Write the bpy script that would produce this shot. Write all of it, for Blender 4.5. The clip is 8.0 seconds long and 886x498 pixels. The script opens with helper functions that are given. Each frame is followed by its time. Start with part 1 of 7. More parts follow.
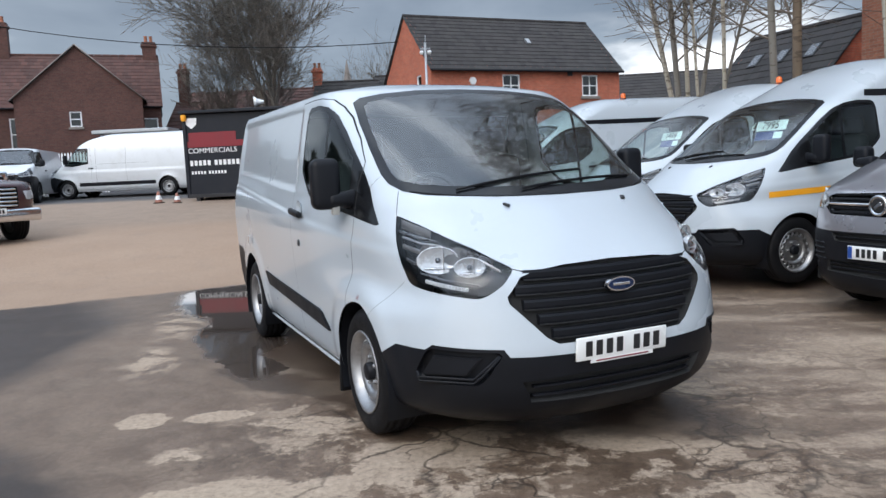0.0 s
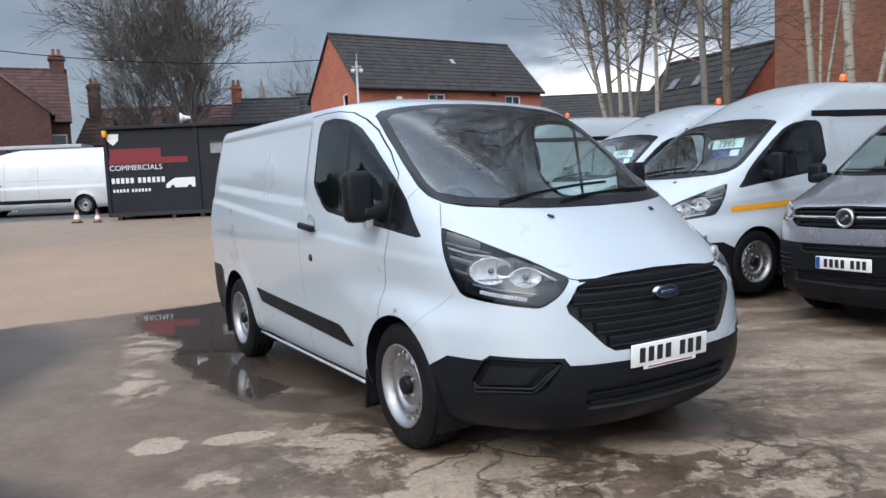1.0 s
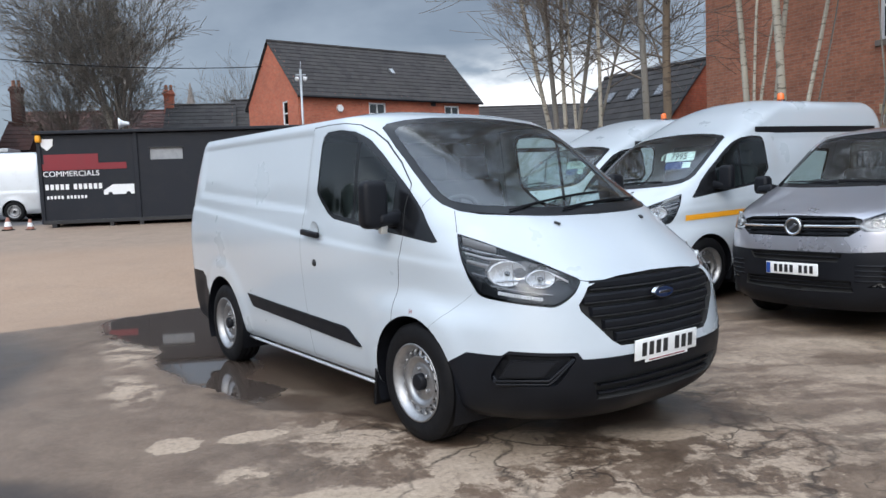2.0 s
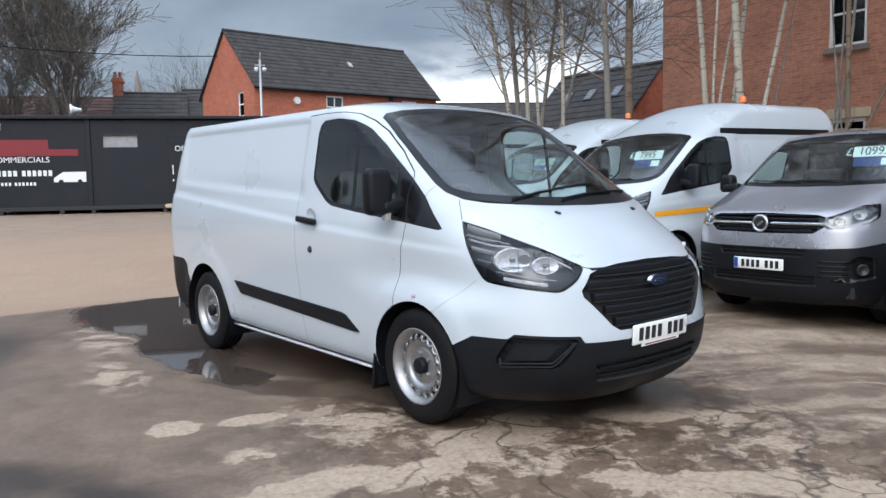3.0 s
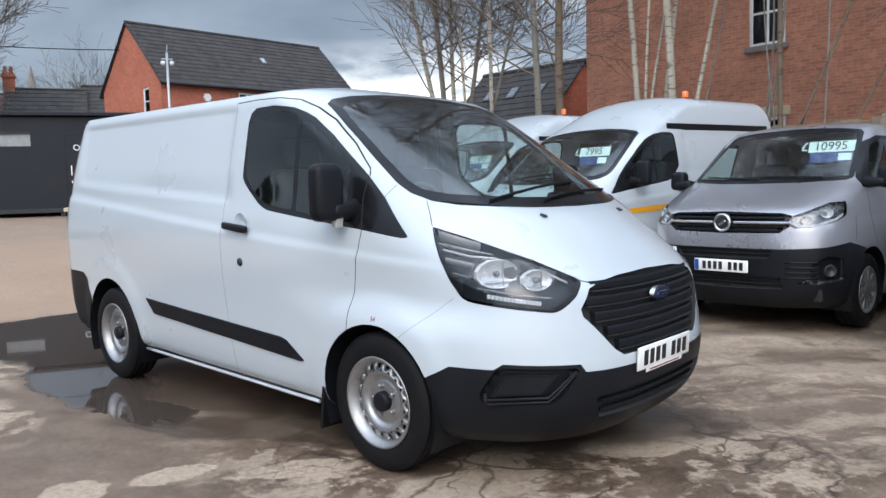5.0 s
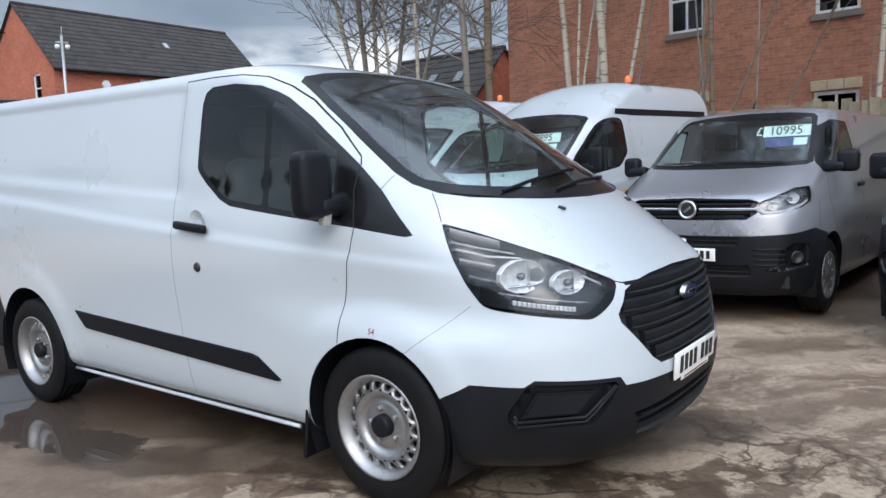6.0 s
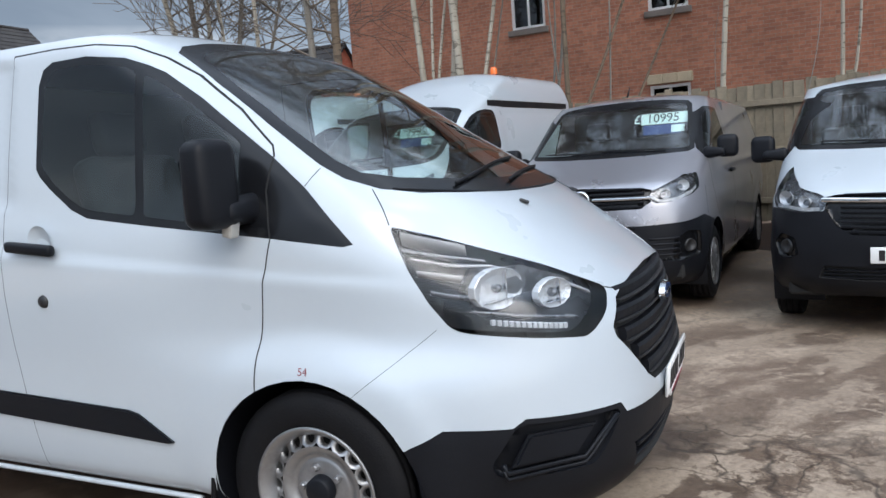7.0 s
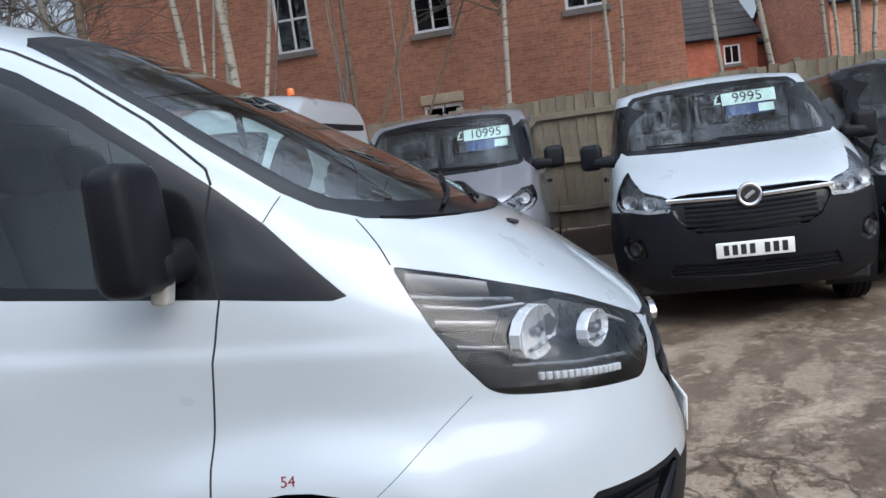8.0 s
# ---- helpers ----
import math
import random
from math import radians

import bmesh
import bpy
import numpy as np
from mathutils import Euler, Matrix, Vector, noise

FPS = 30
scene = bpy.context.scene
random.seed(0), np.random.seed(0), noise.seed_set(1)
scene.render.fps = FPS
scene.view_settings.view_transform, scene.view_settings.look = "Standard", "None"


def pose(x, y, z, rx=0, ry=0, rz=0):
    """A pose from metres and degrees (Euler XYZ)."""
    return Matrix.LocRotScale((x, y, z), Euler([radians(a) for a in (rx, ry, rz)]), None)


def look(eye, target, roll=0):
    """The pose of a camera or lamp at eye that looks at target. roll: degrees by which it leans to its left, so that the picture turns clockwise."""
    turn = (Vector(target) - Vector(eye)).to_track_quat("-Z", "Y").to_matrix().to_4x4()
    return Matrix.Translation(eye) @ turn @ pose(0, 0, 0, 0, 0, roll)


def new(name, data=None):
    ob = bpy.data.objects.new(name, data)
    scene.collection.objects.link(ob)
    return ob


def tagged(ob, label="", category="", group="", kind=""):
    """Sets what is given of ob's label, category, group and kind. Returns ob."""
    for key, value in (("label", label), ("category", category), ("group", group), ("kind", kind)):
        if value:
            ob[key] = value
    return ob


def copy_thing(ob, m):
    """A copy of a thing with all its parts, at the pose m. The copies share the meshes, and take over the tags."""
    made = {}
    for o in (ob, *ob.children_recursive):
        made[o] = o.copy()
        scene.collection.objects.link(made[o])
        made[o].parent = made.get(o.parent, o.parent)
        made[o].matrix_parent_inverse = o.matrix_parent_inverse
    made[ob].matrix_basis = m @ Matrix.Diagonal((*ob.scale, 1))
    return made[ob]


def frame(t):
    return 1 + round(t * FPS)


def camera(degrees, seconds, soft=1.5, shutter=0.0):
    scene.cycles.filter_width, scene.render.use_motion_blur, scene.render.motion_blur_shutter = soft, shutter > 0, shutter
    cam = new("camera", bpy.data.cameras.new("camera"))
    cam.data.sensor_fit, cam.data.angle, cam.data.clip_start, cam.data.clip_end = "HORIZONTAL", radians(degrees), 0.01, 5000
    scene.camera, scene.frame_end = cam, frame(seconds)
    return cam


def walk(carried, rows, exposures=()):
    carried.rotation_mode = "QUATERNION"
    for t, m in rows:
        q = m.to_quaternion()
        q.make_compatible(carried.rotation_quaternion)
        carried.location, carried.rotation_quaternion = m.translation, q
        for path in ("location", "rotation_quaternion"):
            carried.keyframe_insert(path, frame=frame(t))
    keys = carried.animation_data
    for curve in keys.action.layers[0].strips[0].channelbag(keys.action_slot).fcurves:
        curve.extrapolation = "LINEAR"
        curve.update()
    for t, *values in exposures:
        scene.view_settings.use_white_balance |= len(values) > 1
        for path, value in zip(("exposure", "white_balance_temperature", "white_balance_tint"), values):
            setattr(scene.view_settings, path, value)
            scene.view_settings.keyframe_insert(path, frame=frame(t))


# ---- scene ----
cam = camera(61.0, 8.0)
PATH = [
    (0, (0.133, 0.023, 1.405), (0.071, 2.011, 1.199), -2.6),
    (0.5, (-0.215, 0.098, 1.41), (-0.159, 2.088, 1.218), -2.7),
    (1, (-0.526, 0.031, 1.398), (-0.358, 2.017, 1.232), -2.6),
    (1.5, (-0.771, -0.103, 1.431), (-0.505, 1.873, 1.281), -2.6),
    (3, (-1.329, -0.235, 1.382), (-0.848, 1.699, 1.218), -1.1),
    (3.5, (-1.353, -0.243, 1.38), (-0.824, 1.677, 1.204), -0.8),
    (4, (-1.338, -0.094, 1.375), (-0.762, 1.813, 1.196), -0.9),
    (4.5, (-1.31, 0.259, 1.394), (-0.681, 2.149, 1.217), -1.3),
    (4.7, (-1.328, 0.372, 1.381), (-0.676, 2.255, 1.211), -1.4),
    (6, (-1.575, 1.147, 1.397), (-0.666, 2.917, 1.192), -2.2),
    (6.5, (-1.645, 1.498, 1.383), (-0.578, 3.175, 1.166), -3.0),
    (7, (-1.571, 1.895, 1.375), (-0.31, 3.431, 1.151), -4.1),
    (7.5, (-1.528, 2.331, 1.393), (-0.052, 3.662, 1.167), -5.7),
    (8, (-1.622, 2.767, 1.411), (0.06, 3.828, 1.192), -7.6),
]
walk(cam, [(t, look(eye, target, roll)) for t, eye, target, roll in PATH], [(0.0, 0.70), (1.5, 0.76), (3.0, 0.86), (4.5, 0.90), (6.0, 0.86), (7.5, 0.74), (8.0, 0.70)])

# ---- sky and sun ----
SUN_HIGH, SUN_TURN = 37.0, 207.0
world = bpy.data.worlds.new("overcast_sky")
scene.world = world
world.use_nodes = True
wn, wl = world.node_tree.nodes, world.node_tree.links
wn.clear()
w_out, w_bg = wn.new("ShaderNodeOutputWorld"), wn.new("ShaderNodeBackground")
w_sky = wn.new("ShaderNodeTexSky")
w_sky.sky_type, w_sky.sun_disc = "NISHITA", False
w_sky.sun_elevation, w_sky.sun_rotation = radians(SUN_HIGH), radians(SUN_TURN)
w_sky.dust_density = 2.0
w_co, w_map = wn.new("ShaderNodeTexCoord"), wn.new("ShaderNodeMapping")
w_map.inputs["Scale"].default_value = (1.0, 1.0, 2.6)
w_map.inputs["Location"].default_value = (0.3, 0.1, 0.0)
w_noise = wn.new("ShaderNodeTexNoise")
w_noise.inputs["Scale"].default_value, w_noise.inputs["Detail"].default_value = 2.3, 6.0
w_noise.inputs["Roughness"].default_value, w_noise.inputs["Distortion"].default_value = 0.52, 0.25
w_ramp = wn.new("ShaderNodeValToRGB")
w_ramp.color_ramp.elements[0].position, w_ramp.color_ramp.elements[0].color = 0.36, (1.40, 1.72, 2.20, 1)
w_ramp.color_ramp.elements[1].position, w_ramp.color_ramp.elements[1].color = 0.74, (6.4, 7.0, 7.6, 1)
w_mid = w_ramp.color_ramp.elements.new(0.55)
w_mid.color = (2.25, 2.65, 3.2, 1)
w_mix = wn.new("ShaderNodeMixRGB")
w_mix.inputs[0].default_value = 0.86
wl.new(w_co.outputs["Generated"], w_map.inputs["Vector"])
wl.new(w_map.outputs["Vector"], w_noise.inputs["Vector"])
wl.new(w_noise.outputs["Fac"], w_ramp.inputs["Fac"])
wl.new(w_sky.outputs["Color"], w_mix.inputs[1])
wl.new(w_ramp.outputs["Color"], w_mix.inputs[2])
# the cloud is brighter towards the hidden sun
w_dot, w_rng, w_mul = wn.new("ShaderNodeVectorMath"), wn.new("ShaderNodeMapRange"), wn.new("ShaderNodeMixRGB")
w_dot.operation, w_mul.blend_type = "DOT_PRODUCT", "MULTIPLY"
w_dot.inputs[1].default_value = (math.sin(radians(SUN_TURN)) * 0.60, math.cos(radians(SUN_TURN)) * 0.60, 0.80)
w_rng.inputs["From Min"].default_value, w_rng.inputs["From Max"].default_value = -0.10, 0.95
w_rng.inputs["To Min"].default_value, w_rng.inputs["To Max"].default_value = 0.86, 2.35
w_mul.inputs[0].default_value = 1.0
wl.new(w_co.outputs["Generated"], w_dot.inputs[0])
wl.new(w_dot.outputs["Value"], w_rng.inputs["Value"])
wl.new(w_mix.outputs["Color"], w_mul.inputs[1])
wl.new(w_rng.outputs["Result"], w_mul.inputs[2])
# and paler low down, as cloud is near the horizon
w_sep, w_low, w_pale = wn.new("ShaderNodeSeparateXYZ"), wn.new("ShaderNodeMapRange"), wn.new("ShaderNodeMixRGB")
w_low.inputs["From Min"].default_value, w_low.inputs["From Max"].default_value = 0.04, 0.24
w_low.inputs["To Min"].default_value, w_low.inputs["To Max"].default_value = 1.25, 1.0
w_pale.blend_type = "MULTIPLY"
w_pale.inputs[0].default_value = 1.0
wl.new(w_co.outputs["Generated"], w_sep.inputs[0])
wl.new(w_sep.outputs["Z"], w_low.inputs["Value"])
w_up, w_over = wn.new("ShaderNodeMapRange"), wn.new("ShaderNodeMixRGB")
w_up.inputs["From Min"].default_value, w_up.inputs["From Max"].default_value = 0.34, 0.68
w_up.inputs["To Min"].default_value, w_up.inputs["To Max"].default_value = 1.0, 1.9
w_over.blend_type = "MULTIPLY"
w_over.inputs[0].default_value = 1.0
wl.new(w_sep.outputs["Z"], w_up.inputs["Value"])
wl.new(w_mul.outputs["Color"], w_over.inputs[1])
wl.new(w_up.outputs["Result"], w_over.inputs[2])
wl.new(w_over.outputs["Color"], w_pale.inputs[1])
wl.new(w_low.outputs["Result"], w_pale.inputs[2])
w_bank, w_near, w_fluff, w_edge = wn.new("ShaderNodeVectorMath"), wn.new("ShaderNodeMapRange"), wn.new("ShaderNodeTexNoise"), wn.new("ShaderNodeMapRange")
w_both, w_cloud = wn.new("ShaderNodeMath"), wn.new("ShaderNodeMixRGB")
w_bank.operation, w_both.operation = "DOT_PRODUCT", "MULTIPLY"
w_bank.inputs[1].default_value = (0.30, 0.95, 0.09)
w_near.inputs["From Min"].default_value, w_near.inputs["From Max"].default_value = 0.962, 0.997
w_fluff.inputs["Scale"].default_value, w_fluff.inputs["Detail"].default_value = 7.0, 7.0
w_edge.inputs["From Min"].default_value, w_edge.inputs["From Max"].default_value = 0.38, 0.60
wl.new(w_co.outputs["Generated"], w_bank.inputs[0])
wl.new(w_bank.outputs["Value"], w_near.inputs["Value"])
wl.new(w_map.outputs["Vector"], w_fluff.inputs["Vector"])
wl.new(w_fluff.outputs["Fac"], w_edge.inputs["Value"])
wl.new(w_near.outputs["Result"], w_both.inputs[0])
wl.new(w_edge.outputs["Result"], w_both.inputs[1])
w_top, w_all = wn.new("ShaderNodeMapRange"), wn.new("ShaderNodeMath")
w_all.operation = "MULTIPLY"
w_top.inputs["From Min"].default_value, w_top.inputs["From Max"].default_value = 0.12, 0.19
w_top.inputs["To Min"].default_value, w_top.inputs["To Max"].default_value = 1.0, 0.0
wl.new(w_sep.outputs["Z"], w_top.inputs["Value"])
wl.new(w_both.outputs[0], w_all.inputs[0])
wl.new(w_top.outputs["Result"], w_all.inputs[1])
wl.new(w_all.outputs[0], w_cloud.inputs[0])
wl.new(w_pale.outputs["Color"], w_cloud.inputs[1])
w_cloud.inputs[2].default_value = (10.5, 10.8, 11.2, 1)
wl.new(w_cloud.outputs["Color"], w_bg.inputs["Color"])
wl.new(w_bg.outputs["Background"], w_out.inputs["Surface"])
w_bg.inputs["Strength"].default_value = 0.1
sun = new("sun", bpy.data.lights.new("sun", "SUN"))
sun.data.energy, sun.data.angle, sun.data.color = 0.65, radians(40), (1.0, 0.98, 0.94)
sun.matrix_world = look((0, 0, 30), (0 - 30 * math.sin(radians(SUN_TURN)), 0 - 30 * math.cos(radians(SUN_TURN)), 30 - 30 * math.tan(radians(SUN_HIGH))))


# ---- materials ----
def nodes_of(name):
    m = bpy.data.materials.new(name)
    m.use_nodes = True
    nt = m.node_tree
    return m, nt.nodes, nt.links, nt.nodes["Principled BSDF"]


def noise_tex(n, l, scale, detail=4.0, coords="Object", rough=0.55, distort=0.0):
    co, tex = n.new("ShaderNodeTexCoord"), n.new("ShaderNodeTexNoise")
    tex.inputs["Scale"].default_value, tex.inputs["Detail"].default_value = scale, detail
    tex.inputs["Roughness"].default_value, tex.inputs["Distortion"].default_value = rough, distort
    l.new(co.outputs[coords], tex.inputs["Vector"])
    return tex


def ramp(n, l, fac, stops):
    r = n.new("ShaderNodeValToRGB")
    els = r.color_ramp.elements
    while len(els) < len(stops):
        els.new(0.5)
    for e, (p, c) in zip(els, stops):
        e.position, e.color = p, (c, c, c, 1) if isinstance(c, (int, float)) else (*c, 1)
    l.new(fac, r.inputs["Fac"])
    return r.outputs["Color"]


def mix(n, l, fac, a, b, kind="MIX"):
    m = n.new("ShaderNodeMixRGB")
    m.blend_type = kind
    for k, v in ((0, fac), (1, a), (2, b)):
        if isinstance(v, (int, float)):
            m.inputs[k].default_value = v if k == 0 else (v, v, v, 1)
        elif isinstance(v, tuple):
            m.inputs[k].default_value = (*v, 1)
        else:
            l.new(v, m.inputs[k])
    return m.outputs[0]


def bump(n, l, bsdf, height, strength, distance=0.01):
    b = n.new("ShaderNodeBump")
    b.inputs["Strength"].default_value, b.inputs["Distance"].default_value = strength, distance
    l.new(height, b.inputs["Height"])
    l.new(b.outputs["Normal"], bsdf.inputs["Normal"])


def mat(name, base, rough=0.5, metal=0.0, var=0.12, scale=3.0, grain=60.0, relief=0.0, coat=0.0, rough_var=0.15, coords="Object", dirt=None, dirt_amount=0.0, tint_random=0.0, spec=0.5):
    """Plain surface with stains at a large scale and grain at a fine one."""
    m, n, l, b = nodes_of(name)
    big, fine = noise_tex(n, l, scale, 5, coords), noise_tex(n, l, grain, 3, coords)
    lo, hi = tuple(c * (1 - var) for c in base), tuple(min(1, c * (1 + var)) for c in base)
    col = ramp(n, l, big.outputs["Fac"], [(0.3, lo), (0.7, hi)])
    col = mix(n, l, 0.35, col, ramp(n, l, fine.outputs["Fac"], [(0.3, lo), (0.7, hi)]))
    if dirt:
        d = noise_tex(n, l, scale * 1.7, 7, coords, 0.7)
        col = mix(n, l, ramp(n, l, d.outputs["Fac"], [(0.48, 0.0), (0.75, dirt_amount)]), col, dirt)
    if tint_random:
        info = n.new("ShaderNodeObjectInfo")
        col = mix(n, l, 1.0, col, ramp(n, l, info.outputs["Random"], [(0, 1 - tint_random), (1, 1.0)]), "MULTIPLY")
    l.new(col, b.inputs["Base Color"])
    l.new(ramp(n, l, big.outputs["Fac"], [(0.25, max(0.02, rough - rough_var)), (0.75, min(1, rough + rough_var))]), b.inputs["Roughness"])
    b.inputs["Metallic"].default_value = metal
    b.inputs["Specular IOR Level"].default_value = spec
    b.inputs["Coat Weight"].default_value, b.inputs["Coat Roughness"].default_value = coat, 0.04
    if relief:
        bump(n, l, b, fine.outputs["Fac"], relief, 0.004)
    return m


def glass_mat(name, tint, gloss=1.0, ior=1.5):
    m = bpy.data.materials.new(name)
    m.use_nodes = True
    n, l = m.node_tree.nodes, m.node_tree.links
    n.clear()
    out, mx = n.new("ShaderNodeOutputMaterial"), n.new("ShaderNodeMixShader")
    tr, gl, fr = n.new("ShaderNodeBsdfTransparent"), n.new("ShaderNodeBsdfGlossy"), n.new("ShaderNodeLayerWeight")
    pw, sc = n.new("ShaderNodeMath"), n.new("ShaderNodeMapRange")
    tr.inputs["Color"].default_value = (*tint, 1)
    gl.inputs["Roughness"].default_value = 0.015
    gl.inputs["Color"].default_value = (gloss, gloss, gloss, 1)
    # a thin pane: the gloss at right angles follows from the ior, and rises towards the edge on
    fr.inputs["Blend"].default_value = 0.5
    pw.operation = "POWER"
    pw.inputs[1].default_value = 4.5
    sc.inputs["To Min"].default_value = 1.6 * ((ior - 1) / (ior + 1)) ** 2
    l.new(fr.outputs["Facing"], pw.inputs[0])
    l.new(pw.outputs[0], sc.inputs["Value"])
    l.new(sc.outputs["Result"], mx.inputs[0])
    l.new(tr.outputs[0], mx.inputs[1])
    l.new(gl.outputs[0], mx.inputs[2])
    l.new(mx.outputs[0], out.inputs["Surface"])
    return m


WHITE = mat("white_paint", (0.485, 0.530, 0.566), 0.3, 0, 0.015, 1.2, 30, 0, 1.0, 0.05)
GREY = mat("grey_metallic_paint", (0.37, 0.366, 0.396), 0.30, 0.65, 0.04, 1.5, 300, 0, 1.0, 0.05)
SILVER = mat("silver_paint", (0.62, 0.64, 0.66), 0.35, 0.25, 0.03, 1.5, 200, 0, 0.8, 0.05, dirt=(0.4, 0.39, 0.36), dirt_amount=0.35)
BLACKPAINT = mat("black_paint", (0.012, 0.012, 0.014), 0.25, 0, 0.1, 2, 60, 0, 1.0, 0.05)
DARKRED = mat("red_paint", (0.040, 0.005, 0.007), 0.3, 0.1, 0.1, 2, 60, 0, 1.0, 0.05)
PLASTIC = mat("black_plastic", (0.0080, 0.0088, 0.0115), 0.44, 0, 0.2, 4, 120, 0.1, 0, 0.08, spec=0.19)
GLOSSBLACK = mat("gloss_black_plastic", (0.008, 0.0085, 0.010), 0.20, 0, 0.1, 4, 60, 0, 0.1, 0.05, spec=0.3)
RUBBER = mat("tyre_rubber", (0.0075, 0.0075, 0.0085), 0.60, 0, 0.3, 9, 120, 0.3, 0, 0.12, dirt=(0.022, 0.019, 0.017), dirt_amount=0.2, spec=0.15)
STEEL = mat("silver_steel", (0.36, 0.36, 0.365), 0.40, 0.85, 0.10, 9, 70, 0.05, 0, 0.1, dirt=(0.14, 0.12, 0.10), dirt_amount=0.4)
DARKSTEEL = mat("black_steel", (0.03, 0.03, 0.032), 0.45, 0.3, 0.2, 9, 70, 0.05)
CHROME = mat("chrome", (0.75, 0.76, 0.78), 0.12, 1.0, 0.05, 6, 60, 0, 0, 0.05)
REFLECTOR = mat("lamp_reflector", (0.60, 0.62, 0.64), 0.26, 0.30, 0.05, 14, 90, 0, 0, 0.08)
LAMPGREY = mat("lamp_housing_grey", (0.022, 0.025, 0.030), 0.3, 0.2, 0.15, 6, 60, 0, 0.2)
# near-black for joints; also the shade painted under floors and inside wheels
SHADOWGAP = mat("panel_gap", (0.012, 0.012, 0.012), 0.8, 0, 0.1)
GLASS = glass_mat("windscreen_glass", (0.88, 0.97, 0.95), 1.0, 1.85)
SIDEGLASS = glass_mat("door_glass", (0.62, 0.72, 0.70), 1.0, 1.46)
LENS = glass_mat("lamp_lens", (0.96, 0.97, 0.98), 0.9, 1.38)
AMBER = mat("amber_lens", (0.85, 0.17, 0.03), 0.22, 0, 0.1, 8, 60, 0, 0.6)
PLATE = mat("plate_white", (0.82, 0.82, 0.80), 0.35, 0, 0.03, 6, 90, 0, 0.4)
INK = mat("black_ink", (0.015, 0.015, 0.017), 0.5, 0, 0.1)
REDINK = mat("red_ink", (0.20, 0.012, 0.020), 0.5, 0, 0.1)
BADGEBLUE = mat("badge_blue", (0.006, 0.018, 0.06), 0.3, 0, 0.1)
BLUEINK = mat("blue_ink", (0.02, 0.07, 0.30), 0.5, 0, 0.1)
TRIM = mat("cabin_plastic", (0.045, 0.048, 0.055), 0.65, 0, 0.15, 5, 40)
LAMPSILVER = mat("lamp_housing_silver", (0.14, 0.145, 0.155), 0.28, 0.7, 0.25, 18, 60)
GALV_TAPE = mat("pale_tape", (0.42, 0.41, 0.38), 0.4, 0.1, 0.15, 12, 60)
CLOTH = mat("seat_cloth", (0.035, 0.037, 0.042), 0.9, 0, 0.2, 8, 60)
PALETRIM = mat("grey_bulkhead", (0.075, 0.078, 0.08), 0.7, 0, 0.08, 2, 60, 0.05)
WHITETEXT = mat("white_lettering", (0.8, 0.8, 0.8), 0.5, 0, 0.03)
ORANGE = mat("orange_tape", (0.85, 0.36, 0.015), 0.45, 0, 0.06, 6, 90)


# ---- mesh helpers ----
def part(name, bm, material, parent=None, label="", smooth=True, kind=""):
    me = bpy.data.meshes.new(name)
    bm.to_mesh(me)
    bm.free()
    if smooth:
        me.shade_smooth()
    for m in material if isinstance(material, (list, tuple)) else (material,):
        me.materials.append(m)
    ob = new(name, me)
    if parent is not None:
        ob.parent = parent
    return tagged(ob, label, kind=kind)


def thing(name, label, category, m=None, group="", kind=""):
    ob = new(name)
    ob.empty_display_size = 0.2
    if m is not None:
        ob.matrix_basis = m
    return tagged(ob, label, category, group, kind)


def box(bm, size, m=Matrix(), bevel=0.0, seg=2):
    made = bmesh.ops.create_cube(bm, size=1, matrix=m @ Matrix.Diagonal((*size, 1)))["verts"]
    if bevel:
        edges = list({e for v in made for e in v.link_edges})
        bmesh.ops.bevel(bm, geom=edges, offset=bevel, segments=seg, affect="EDGES", profile=0.5)
    return bm


def block(size, m=Matrix(), bevel=0.0, seg=2):
    return box(bmesh.new(), size, m, bevel, seg)


def lathe(profile, seg=48, axis="Y"):
    """A turned body: profile of (radius, along the axis)."""
    bm = bmesh.new()
    rings = []
    for r, a in profile:
        ring = []
        for i in range(seg):
            t = 2 * math.pi * i / seg
            c, s = r * math.cos(t), r * math.sin(t)
            ring.append(bm.verts.new((c, a, s) if axis == "Y" else (c, s, a)))
        rings.append(ring)
    for p, q in zip(rings, rings[1:]):
        for i in range(seg):
            bm.faces.new((p[i], p[(i + 1) % seg], q[(i + 1) % seg], q[i]))
    bmesh.ops.recalc_face_normals(bm, faces=bm.faces)
    return bm


def tube(points, radii, seg=8, bm=None, cap=True):
    """A round bar through the points, with a radius at each."""
    bm = bm or bmesh.new()
    rings = []
    pts = [Vector(p) for p in points]
    for i, p in enumerate(pts):
        d = (pts[min(i + 1, len(pts) - 1)] - pts[max(i - 1, 0)]).normalized()
        a = d.cross(Vector((0, 0, 1)) if abs(d.z) < 0.9 else Vector((1, 0, 0))).normalized()
        b = d.cross(a)
        r = radii[i] if isinstance(radii, (list, tuple)) else radii
        rings.append([bm.verts.new(p + r * (math.cos(2 * math.pi * k / seg) * a + math.sin(2 * math.pi * k / seg) * b)) for k in range(seg)])
    for p, q in zip(rings, rings[1:]):
        for i in range(seg):
            bm.faces.new((p[i], q[i], q[(i + 1) % seg], p[(i + 1) % seg]))
    if cap:
        bm.faces.new(rings[0])
        bm.faces.new(rings[-1][::-1])
    return bm


